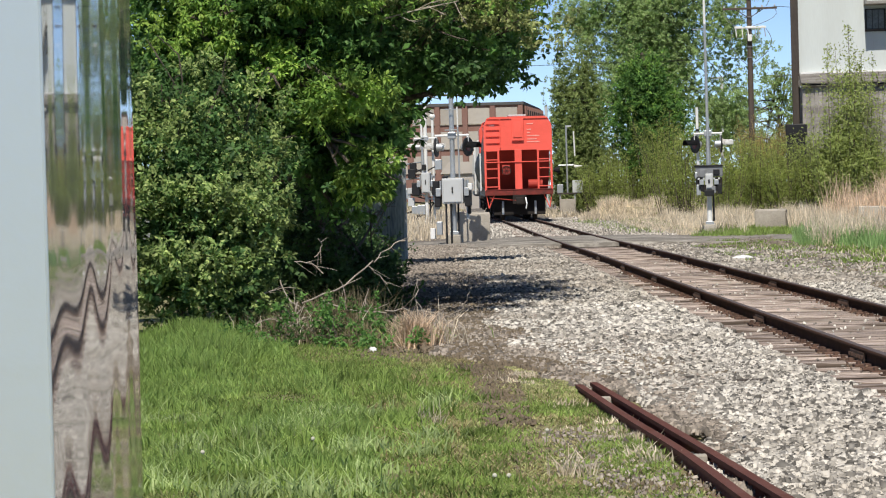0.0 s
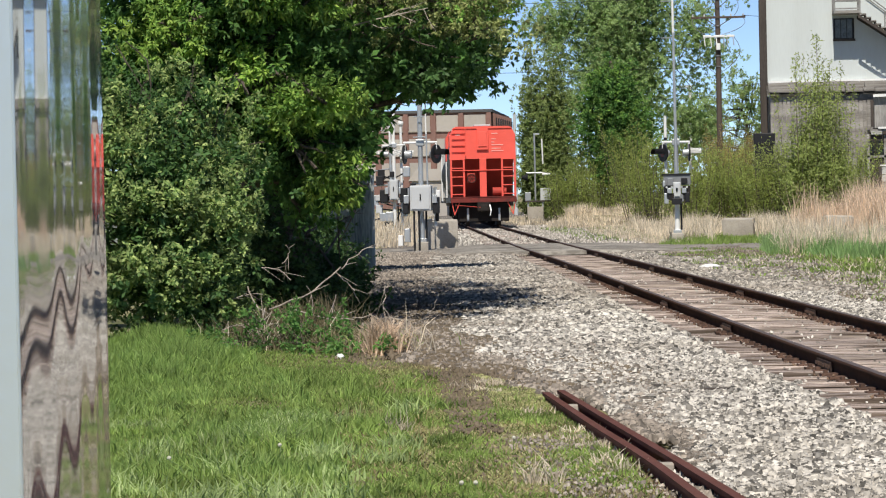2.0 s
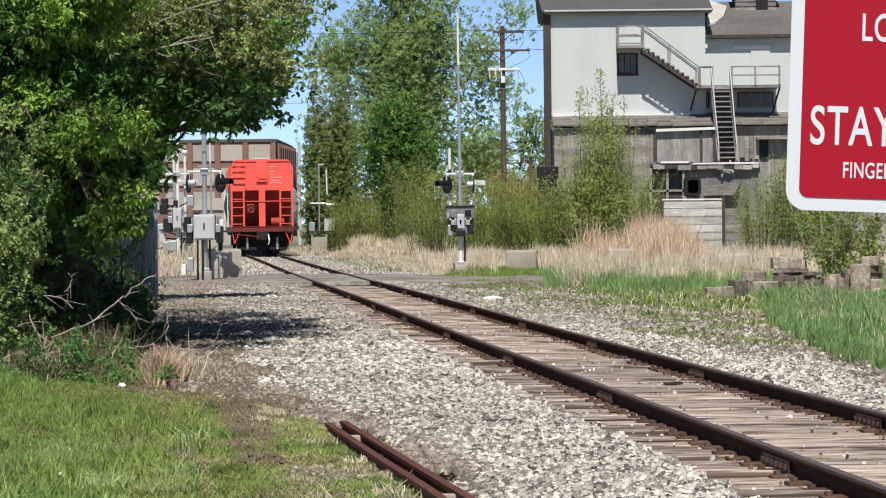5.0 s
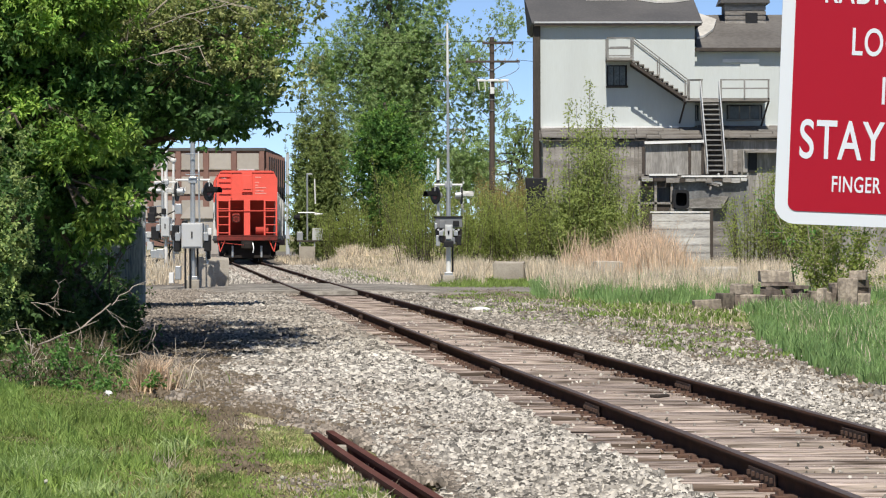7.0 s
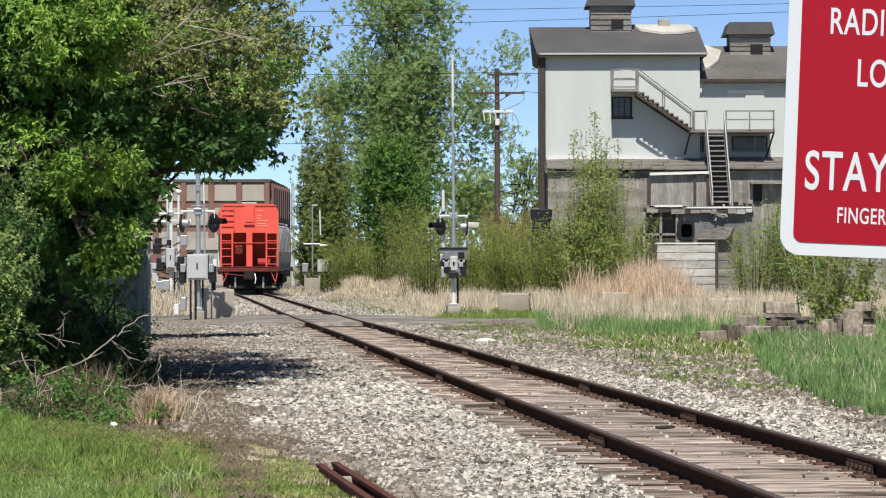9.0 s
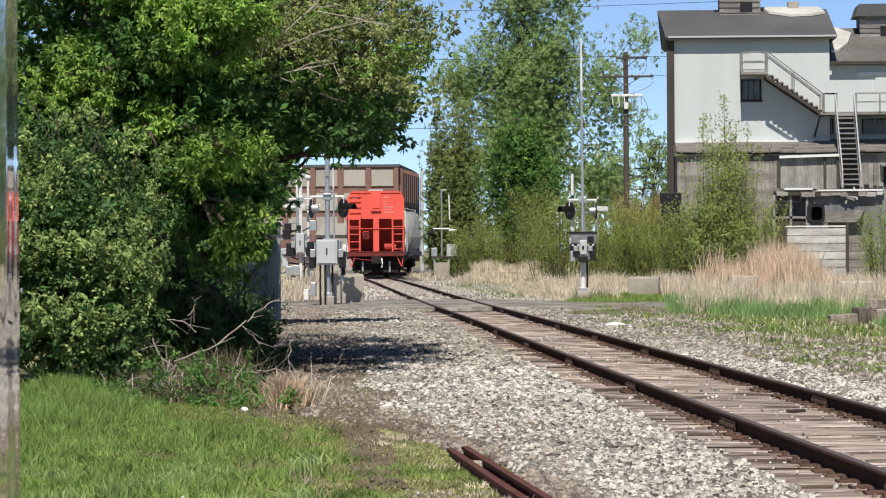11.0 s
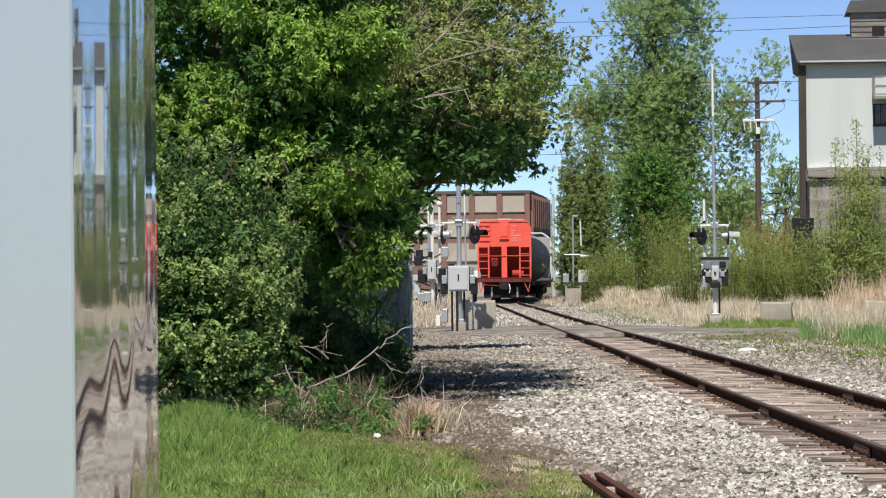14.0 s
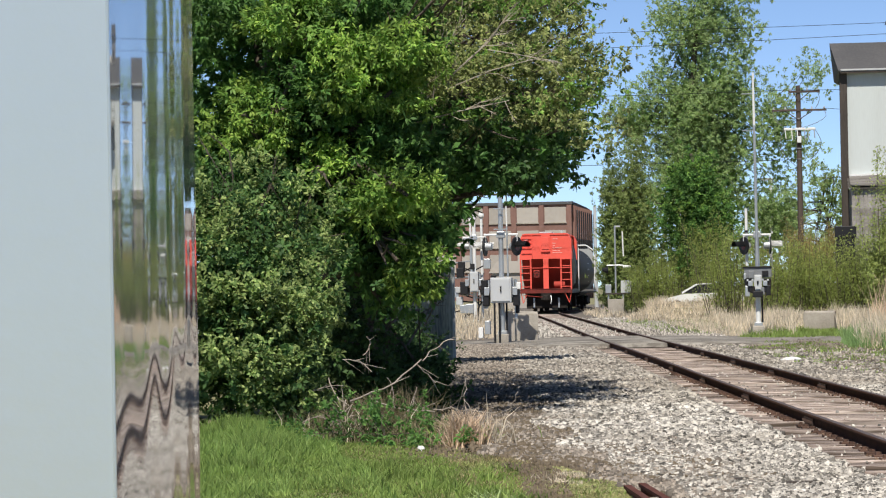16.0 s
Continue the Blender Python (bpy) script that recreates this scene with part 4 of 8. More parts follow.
# ---- the polished steel cabinet close by ----
def steel_cabinet():
    """A tall cabinet: satin front, polished side bowed a little outward."""
    a, b = Vector((-0.425, 2.2)), Vector((-0.4993, 2.972))
    c = thing("steel_cabinet", pose(0, 0, 0), "tall cabinet with satin pale front and mirror-polished steel side", "cabinet")
    bm = bmesh.new()
    n, bow = 140, 0.0045
    side = Vector((b.y - a.y, a.x - b.x)).normalized()
    pts = []
    for i in range(n + 1):
        f = i / n
        p = a.lerp(b, f) + side * bow * (4 * f * (1 - f))
        pts.append(p)
    zs = [0.1 + 1.2 * k / 12 for k in range(12)] + [1.3 + 0.65 * k / 100 for k in range(101)] + [2.0, 2.1, 2.2]
    def ripple(i, z):
        f = i / n
        dent = math.exp(-((z - 1.575) / 0.055) ** 2) * (0.0003 * math.sin(15.5 * f - 1.2) + 0.00007 * math.sin(27 * f + 60 * (z - 1.5)))
        return 0.00026 * math.sin(26 * f + 0.6 * math.sin(5 * z)) + 0.0002 * math.sin(6.5 * f - 1.2 * z + 0.2) + dent

    g = [[bm.verts.new((p.x + side.x * ripple(i, z), p.y + side.y * ripple(i, z), z)) for i, p in enumerate(pts)] for z in zs]
    for r0, r1 in zip(g[:-1], g[1:]):
        for i in range(n):
            bm.faces.new((r0[i], r0[i + 1], r1[i + 1], r1[i]))
    part("polished_side", bm, M_MIRROR, c, "mirror-polished wavy steel sheet", True)
    out = [(a.x - 0.0006, a.y), (a.x - 1.1, a.y - 0.09), (b.x - 1.1, b.y), (b.x - 0.003, b.y)]
    bm = bmesh.new()
    lo = [bm.verts.new((x, y, 0.1)) for x, y in out]
    hi = [bm.verts.new((x, y, 2.2)) for x, y in out]
    bm.faces.new(hi)
    bm.faces.new(lo[::-1])
    for i in range(4):
        bm.faces.new((lo[i], lo[(i + 1) % 4], hi[(i + 1) % 4], hi[i]))
    bmesh.ops.recalc_face_normals(bm, faces=bm.faces)
    part("body", bm, M_CABFRONT, c, "satin pale grey front")
    part("corner_trim", rod((a.x - 0.001, a.y - 0.0003, 0.1), (a.x - 0.001, a.y - 0.0003, 2.2), 0.0012, n=8), M_CABFRONT, c)
    part("plinth", box(a.x - 1.05, b.x - 0.03, 2.25, 2.93, -0.06, 0.1), M_BLACK, c)
    return c


steel_cabinet()


# ---- the red notice ----
def notice():
    D = 5.9
    s = thing("warning_sign", pose(0.884, D, 1.654, 0, 2.4, 0), "red warning sign with white border and white capitals on a post", "sign")
    def rounded(w0, w1, h0, h1, r, y0, y1):
        o = []
        for cx, cz, a0 in ((w1 - r, h0 + r, -90), (w1 - r, h1 - r, 0), (w0 + r, h1 - r, 90), (w0 + r, h0 + r, 180)):
            for k in range(7):
                a = radians(a0 + 15 * k)
                o.append((cx + r * math.cos(a), cz + r * math.sin(a)))
        return prism(o, y0, y1)
    part("plate", rounded(-0.300, 0.300, 0.0, 0.80, 0.036, 0.0, 0.003), M_SIGNWHITE, s, "white-edged plate")
    part("red_field", rounded(-0.277, 0.277, 0.023, 0.777, 0.016, -0.0015, -0.0002), M_SIGNRED, s, "red field")
    for text, x, z, h in (("RADIO", 1441, 40, 0.046), ("LOC", 1492, 131, 0.048), ("IN", 1548, 216, 0.048), ("STAY", 1407, 316, 0.068), ("FINGER", 1467, 374, 0.0275)):
        cu = bpy.data.curves.new("lettering", "FONT")
        cu.body, cu.size, cu.extrude, cu.offset = text, h / 0.70, 0.0004, h * 0.016
        cu.space_character = 1.08
        ob = new("lettering", cu)
        ob.data.materials.append(M_SIGNWHITE)
        ob.parent = s
        ob.matrix_basis = Matrix.Translation(((x - 784) / 1000 - 0.885, -0.002, (448 - z) / 1000 - 0.014)) @ Matrix.Rotation(math.pi / 2, 4, "X") @ Matrix.Diagonal((0.63, 1, 1, 1))
    part("post", box(-0.03, 0.03, 0.004, 0.05, -1.73, 0.8, 0.004), M_GALV, s, "galvanised steel post")
    return s


notice()


# ---- the white mill ----
def mill():
    """Old grain mill, seen square on; x from its own corner, z from the ground, front face at y = 0."""
    D = 164.0
    X = lambda x: (x - 784) * D / 5900
    Z = lambda y: EYE - (y - 448) * D / 5900
    m = thing("mill_building", pose(0, D, 0), "old white-sided mill with grey roofs, outside stairs and weathered base", "building")
    # walls
    part("wall", box(X(948), X(1221), 0, 11, Z(262), Z(72)), M_SIDING, m, "white corrugated siding")
    part("wall", box(X(1221), X(1560), 0.6, 11, Z(262), Z(118)), M_SIDING, m, "white corrugated siding")
    for x0, x1, y0, z0, z1 in ((X(950), X(1220), 0, Z(262), Z(80)), (X(1223), X(1558), 0.6, Z(262), Z(123))):
        n = int((x1 - x0) / 0.32)
        bm = bmesh.new()
        for i in range(n):
            x = x0 + (i + 0.5) * (x1 - x0) / n
            box(x - 0.03, x + 0.03, y0 - 0.012, y0 + 0.01, z0, z1, bm=bm)
        part("siding_ribs", bm, M_SIDING, m)
    part("corner_board", box(X(935), X(948), -0.1, 0.5, 0, Z(76)), M_DARKWOOD, m, "dark timber corner shaft")
    # gable roofs, ridge along x
    def roof(name, x0, x1, e, r, y0, y1, mtl, skew=0.0):
        bm = bmesh.new()
        yr = (y0 + y1) / 2
        v = [bm.verts.new(p) for p in ((x0 + skew, y0, e), (x1, y0, e), (x1 - skew * 0.6, yr, r), (x0, yr, r), (x0 + skew, y1, e), (x1, y1, e))]
        for f in ((0, 1, 2, 3), (3, 2, 5, 4), (0, 3, 4), (1, 5, 2)):
            bm.faces.new([v[i] for i in f])
        bmesh.ops.recalc_face_normals(bm, faces=bm.faces)
        bmesh.ops.solidify(bm, geom=bm.faces[:], thickness=0.15)
        return part(name, bm, mtl, m)
    roof("roof", X(922), X(1234), Z(78), Z(18), -0.5, 9.0, M_ROOF, 0.3)
    roof("roof", X(1226), X(1580), Z(123), Z(50), 0.1, 11, M_ROOFPALE)
    part("fascia", box(X(937), X(1232), -0.52, -0.42, Z(78.5), Z(75.5)), M_BOXGREY, m, "pale eave board")
    part("gutter", box(X(937), X(1232), -0.47, -0.38, Z(83), Z(78.5)), M_DARKWOOD, m, "dark gutter line")
    part("fascia", box(X(1221), X(1560), 0.06, 0.14, Z(126.5), Z(121)), M_DARKWOOD, m)
    # pale sheets on the roof slopes: sunlit patches put into the colour
    for e, r, ya, yb, shape in ((Z(78), Z(18), -0.5, 4.25, ((1108, 0.985), (1212, 0.985), (1222, 0.80), (1196, 0.72), (1160, 0.70), (1122, 0.82))),
                                (Z(123), Z(50), 0.1, 5.55, ((1229, 0.98), (1240, 0.985), (1272, 0.78), (1262, 0.50), (1244, 0.32), (1229, 0.25)))):
        up = [(X(x), ya + (yb - ya) * f, e + (r - e) * f + 0.150) for x, f in shape]
        bm = bmesh.new()
        v = [bm.verts.new(p) for p in up] + [bm.verts.new((p[0], p[1], p[2] - 0.12)) for p in up]
        bm.faces.new(v[:6])
        for k in range(6):
            bm.faces.new((v[k], v[k + 6], v[(k + 1) % 6 + 6], v[(k + 1) % 6]))
        bmesh.ops.recalc_face_normals(bm, faces=bm.faces)
        part("roof_patch", bm, M_ROOFPATCH, m, "pale sheet for a sunlit patch of the roof")
    # cupolas
    for x0, x1, z0, z1, y0 in ((1030, 1110, 36, -40, 3.4), (1284, 1364, 80, 10, 4.2)):
        c = part("cupola", box(X(x0 + 4), X(x1 - 4), y0, y0 + 2.4, Z(z0 + 12), Z(z1 + 18)), M_GREYWOOD, m, "weathered board cupola")
        for k in range(6):
            z = Z(z0) + k * (Z(z1 + 18) - Z(z0)) / 6
            part("clapboard", box(X(x0 + 3), X(x1 - 3), y0 - 0.05, y0, z + 0.02, z + 0.2), M_GREYWOOD, c)
        part("louvre", box(X(x0 + 40), X(x0 + 62), y0 - 0.07, y0 - 0.02, Z(z0 - 12), Z(z0 - 30)), M_BLACK, c, "dark louvred opening")
        rf = prism([(X(x0 - 6), Z(z1 + 22)), (X(x1 + 4), Z(z1 + 22)), (X(x1 - 2), Z(z1)), (X(x0 + 2), Z(z1))], y0 - 0.3, y0 + 2.7)
        part("cupola_roof", rf, M_ROOF, c, "dark hipped roof")
        part("sill", box(X(x0 + 10), X(x1 - 2), y0 - 0.16, y0 - 0.02, Z(z0), Z(z0 - 3)), M_WHITE, c, "white sill board")
    part("roof_vent", box(X(1157), X(1177), 3.9, 4.5, Z(24), Z(5), 0.03), M_CONCRETE, m, "small pale vent on the ridge")
    # upper landing and stair
    st = part("upper_landing", box(X(1063), X(1110), -1.6, 0, Z(146), Z(141)), M_GREYWOOD, m, "timber landing")
    for y in (-1.58, -0.05):
        part("post", box(X(1063), X(1066), y - 0.04, y + 0.04, Z(146), Z(106)), M_STAIR, st)
        part("post", box(X(1107), X(1110), y - 0.04, y + 0.04, Z(146), Z(106)), M_STAIR, st)
    for zz in (107, 125, 138):
        part("rail", box(X(1063), X(1110), -1.61, -1.56, Z(zz + 1.3), Z(zz - 1.3)), M_STAIR, st)
    part("rail", box(X(1068), X(1100), -1.63, -1.58, Z(126), Z(122)), M_STAIR, st)
    fl = part("upper_stair", box(X(1108), X(1112), -1.6, -0.1, Z(150), Z(146)), M_GREYWOOD, m, "weathered timber stair with handrail")
    n = 11
    for k in range(n):
        x, z = X(1110) + (X(1204) - X(1110)) * k / n, Z(147) + (Z(213) - Z(147)) * k / n
        part("tread", box(x, x + 0.27, -1.55, -0.1, z - 0.06, z), M_GREYWOOD, fl)
        part("riser", box(x + 0.23, x + 0.27, -1.55, -0.1, z - 0.18, z - 0.06), M_DARKWOOD, fl)
    for y in (-1.57, -0.08):
        part("stringer", prism([(X(1106), Z(148)), (X(1206), Z(215)), (X(1206), Z(221)), (X(1106), Z(154))], y - 0.03, y + 0.03), M_DARKWOOD, fl, "dark stringer board")
        part("handrail", rod((X(1110), y, Z(107)), (X(1206), y, Z(181)), 0.025), M_STAIR, fl)
        for fx in (1155, 1204):
            fz = 107 + (fx - 1110) * 74 / 96
            part("baluster", box(X(fx) - 0.03, X(fx) + 0.03, y - 0.03, y + 0.03, Z(fz + 36), Z(fz)), M_STAIR, fl)
    # window by the landing
    w = part("window", box(X(1065), X(1101), -0.05, 0.02, Z(190), Z(152)), M_BLACK, m, "dark window in weathered frame")
    for k in range(3):
        part("pane", box(X(1068 + 10.3 * k), X(1077 + 10.3 * k), -0.07, -0.05, Z(187), Z(154)), M_PANE, w, "dusty grey pane")
    part("sill", box(X(1064), X(1103), -0.12, 0.0, Z(192), Z(188)), M_DARKWOOD, w)
    # lower landing with rails, windows beneath
    ll = part("lower_landing", box(X(1200), X(1347), -1.9, 0.6, Z(218), Z(213)), M_GREYWOOD, m, "timber landing with rails")
    for x in (1206, 1228, 1262, 1303, 1345):
        part("post", box(X(x) - 0.04, X(x) + 0.04, -1.9, -1.82, Z(216), Z(180)), M_STAIR, ll)
    for x0, x1 in ((1204, 1230), (1260, 1347)):
        for z in (181, 196 if x0 > 1250 else 181.5):
            part("rail", box(X(x0), X(x1), -1.89, -1.84, Z(z + 1.2), Z(z - 1.2)), M_STAIR, ll)
    for x in (1200, 1346):
        part("brace", rod((X(x), -1.7, Z(218)), (X(x) - 0.2, 0.4, Z(262)), 0.05), M_DARKWOOD, ll)
    for x0, x1 in ((1197, 1229), (1279, 1342)):
        w = part("window", box(X(x0), X(x1), 0.50, 0.62, Z(248), Z(222)), M_BLACK, m, "dark window under the landing")
        part("pane", box(X(x0 + 2), X(x1 - 2), 0.485, 0.5, Z(246), Z(224)), M_PANE, w, "dusty grey pane")
        for fx in np.linspace(x0 + 4, x1 - 4, 3 if x0 < 1250 else 4):
            part("muntin", box(X(fx) - 0.03, X(fx) + 0.03, 0.46, 0.5, Z(247), Z(223)), M_GREYWOOD, w)
        part("window_sill", box(X(x0 - 1), X(x1 + 1), 0.40, 0.6, Z(250), Z(247)), M_STAIR, w)
    d = part("door", box(X(1303), X(1337), 0.52, 0.62, Z(213), Z(146)), M_SIDING, m, "white door with lintel board")
    part("lintel", box(X(1272), X(1337), 0.46, 0.6, Z(146), Z(140)), M_WHITE, d, "white lintel board")
    part("door", box(X(1082), X(1100), -0.06, 0.02, Z(141), Z(85)), M_SIDING, m, "white door under the eave")
    # XD, ZD: the same grid carried forward to dy before the front
    XD = lambda x, dy: (x - 784) * (D + dy) / 5900
    ZD = lambda y, dy: EYE - (y - 448) * (D + dy) / 5900
    # lower stair
    ls = part("lower_stair", box(X(1230), X(1262), -1.95, -1.85, Z(220), Z(215)), M_GREYWOOD, m, "steep timber stair with pale handrails")
    for k in range(14):
        f = (k + 0.5) / 14
        y = -1.95 - 2.3 * f
        x, z = XD(1248 + 10 * f, y), ZD(216 + 126 * f, y)
        part("tread", box(x - 0.40, x + 0.40, y - 0.12, y + 0.12, z - 0.06, z), M_STAIR, ls)
        part("riser", box(x - 0.40, x + 0.40, y + 0.09, y + 0.12, z - 0.22, z - 0.06), M_DARKWOOD, ls)
    for xa, xb in ((1231, 1243), (1264, 1275)):
        part("stringer", rod((XD(xa + 2, -1.9), -1.9, ZD(216, -1.9)), (XD(xb, -4.3), -4.3, ZD(345, -4.3)), 0.07, n=4), M_GREYWOOD, ls)
        part("handrail", rod((XD(xa, -1.9), -1.9, ZD(180, -1.9)), (XD(xb, -4.3), -4.3, ZD(316, -4.3)), 0.032), M_BOXGREY, ls, "pale handrail")
        part("post", rod((XD(xa, -1.9), -1.9, ZD(180, -1.9)), (XD(xa, -1.9), -1.9, ZD(216, -1.9)), 0.035), M_BOXGREY, ls)
        part("post", rod((XD(xb, -4.3), -4.3, ZD(316, -4.3)), (XD(xb, -4.3), -4.3, ZD(345, -4.3)), 0.03), M_BOXGREY, ls)
    # lean-to roof of loose boards, and the weathered base
    bm = bmesh.new()
    v = [bm.verts.new(p) for p in ((XD(946, -2.6), -2.6, ZD(285, -2.6)), (XD(1560, -2.6), -2.6, ZD(285, -2.6)), (X(1560), 0.5, Z(262)), (X(946), 0.5, Z(262)))]
    f = bm.faces.new(v)
    bmesh.ops.solidify(bm, geom=[f], thickness=0.10)
    bmesh.ops.recalc_face_normals(bm, faces=bm.faces)
    part("lean_to_roof", bm, M_LEANTO, m, "weathered board lean-to roof")
    gm = np.random.default_rng(140)
    tilt = math.atan2(ZD(262, 0) - ZD(285, -2.6), 3.1)
    for row in range(4):
        x = X(948)
        while x < X(1400):
            w = gm.uniform(0.5, 2.6)
            yc = -2.2 + 0.72 * row + gm.normal(0, 0.03)
            zc = ZD(285, -2.6) + (yc + 2.6) * math.tan(tilt) + 0.10 + abs(gm.normal(0, 0.02))
            b = part("roof_board", box(-w / 2, w / 2 - 0.03, -0.38, 0.38, -0.02, 0.025), M_LEANTO, m)
            b.matrix_basis = Matrix.Translation((x + w / 2, yc, zc)) @ Matrix.Rotation(tilt, 4, "X") @ Matrix.Rotation(gm.normal(0, 0.012), 4, "Y")
            x += w
    part("flashing", box(X(950), X(1192), -0.2, 0.0, Z(264.5), Z(259.5)), M_WHITE, m, "white flashing strip")
    part("flashing", box(X(1342), X(1372), 0.45, 0.55, Z(262), Z(257)), M_WHITE, m, "white flashing strip")
    part("base_wall", box(X(950), X(1560), -2.3, 8, 0, Z(286)), M_PLASTER, m, "weathered stained base wall")
    n = 26
    for k in range(n):
        x0 = X(950) + k * (X(1130) - X(950)) / n
        part("board", box(x0 + 0.01, x0 + (X(1130) - X(950)) / n - gm.uniform(0.01, 0.04), -2.36 - gm.uniform(0, 0.03), -2.3, 0, ZD(290 + gm.uniform(0, 3), -2.3)), M_GREYWOOD, m)
    # canopy over the shed, with a pale edge
    b = part("canopy_edge", box(XD(1132, -4.2), XD(1237, -4.2), -4.28, -4.18, -0.06, 0.07), M_WHITE, m, "pale canopy edge")
    b.matrix_basis = Matrix.Translation((0, 0, ZD(288, -4.2))) @ Matrix.Translation((XD(1185, -4.2), 0, 0)) @ Matrix.Rotation(radians(-1.5), 4, "Y") @ Matrix.Translation((-XD(1185, -4.2), 0, 0))
    part("canopy", box(XD(1134, -4.2), XD(1237, -4.2), -4.18, -2.3, ZD(289, -4.2), ZD(287, -4.2)), M_GREYWOOD, m)
    part("shed_wall", box(XD(1134, -4.0), XD(1236, -4.0), -4.0, -2.4, ZD(346, -4.0), ZD(291, -4.0)), M_PLASTER, m, "pale stained shed wall")
    for x, y0, y1 in ((1130, 296, 344), (1212, 291, 345), (1235, 291, 345)):
        part("shed_post", box(XD(x, -4.1) - 0.07, XD(x, -4.1) + 0.07, -4.14, -4.01, ZD(y1, -4.1), ZD(y0, -4.1)), M_DARKWOOD, m, "dark shed post")
    # ledge and dark doorway beyond the stair
    part("side_ledge", box(XD(1310, -2.9), XD(1372, -2.9), -3.0, -2.3, ZD(307, -2.9), ZD(303, -2.9)), M_GREYWOOD, m, "weathered ledge")
    # black panel on the wall, for the darkness inside the doorway
    part("side_opening", box(XD(1316, -2.4), XD(1331, -2.4), -2.4, -2.3, ZD(342, -2.4), ZD(307, -2.4)), M_BLACK, m, "black panel for the dark inside a doorway")
    for k in range(4):
        x = 1280 + 8.5 * k
        part("board", box(XD(x, -2.4), XD(x + gm.uniform(5, 9), -2.4), -2.44 - gm.uniform(0, 0.08), -2.31, ZD(345 + gm.uniform(-8, 2), -2.4), ZD(292 + gm.uniform(0, 12), -2.4)), M_GREYWOOD if k % 3 else M_PLASTER, m)
    # loading dock: deck, patched skirt boards, hollows beneath it
    part("dock", box(XD(1126, -5), XD(1316, -5), -5.0, -2.4, ZD(353, -5), ZD(348, -5)), M_GREYWOOD, m, "loading dock deck")
    for x0, x1, y0, y1 in ((1140, 1190, 344, 347.5), (1197, 1313, 347, 350)):
        part("dock_kerb", box(XD(x0, -5.05), XD(x1, -5.05), -5.12, -5.0, ZD(y1, -5.05), ZD(y0, -5.05)), M_WHITE, m, "white-edged dock kerb")
    x = 1127
    while x < 1312:
        w = gm.uniform(9, 30)
        part("skirt_board", box(XD(x, -5.02), XD(min(x + w, 1314) - 1, -5.02), -5.06 - gm.uniform(0, 0.05), -5.0, ZD(358 + gm.uniform(-1, 2), -5.02), ZD(351, -5.02)), (M_GREYWOOD, M_DARKWOOD, M_WHITEBOARD)[int(gm.integers(3))], m)
        x += w
    part("under_dock_wall", box(XD(1183, -4.75), XD(1316, -4.75), -4.75, -2.4, 0, ZD(354, -4.75)), M_GREYCON, m, "grey concrete wall under the dock")
    part("dock_floor", box(XD(1120, -4.9), XD(1182, -4.9), -4.95, -2.35, ZD(398, -4.9), ZD(394, -4.9)), M_GREYWOOD, m)
    part("lower_skirt", box(XD(1120, -4.8), XD(1182, -4.8), -4.85, -4.7, 0, ZD(398, -4.8)), M_DARKWOOD, m)
    for x in (1122, 1151.5, 1180):
        part("dock_post", box(XD(x, -4.9) - 0.06, XD(x, -4.9) + 0.06, -4.95, -4.8, 0, ZD(356, -4.9)), M_GREYWOOD, m)
    part("dock_header", box(XD(1120, -4.9), XD(1182, -4.9), -4.9, -4.8, ZD(368, -4.9), ZD(358, -4.9)), M_DARKWOOD, m)
    for k in range(7):
        x, y = gm.uniform(1216, 1300), gm.uniform(352, 364)
        ln = gm.uniform(0.3, 0.8)
        b = part("loose_board", box(-ln / 2, ln / 2, -0.02, 0.02, -0.05, 0.05), (M_GREYWOOD, M_WHITEBOARD, M_DARKWOOD)[k % 3], m)
        b.matrix_basis = Matrix.Translation((XD(x, -4.98), -4.98 - 0.02 * (k % 4), ZD(y, -4.98))) @ Matrix.Rotation(gm.normal(0, 0.35) + (1.5 if k % 4 == 0 else 0), 4, "Y")
    bm = bmesh.new()
    v = [bm.verts.new(p) for p in ((XD(1208, -6.4), -6.4, ZD(405, -6.4)), (XD(1268, -6.4), -6.4, ZD(405, -6.4)), (XD(1284, -4.4), -4.4, ZD(379, -4.4)), (XD(1210, -4.4), -4.4, ZD(386, -4.4)))]
    bmesh.ops.solidify(bm, geom=[bm.faces.new(v)], thickness=0.1)
    bmesh.ops.recalc_face_normals(bm, faces=bm.faces)
    part("ramp", bm, M_PLASTER, m, "pale sloping ramp sheet")
    return m


mill()


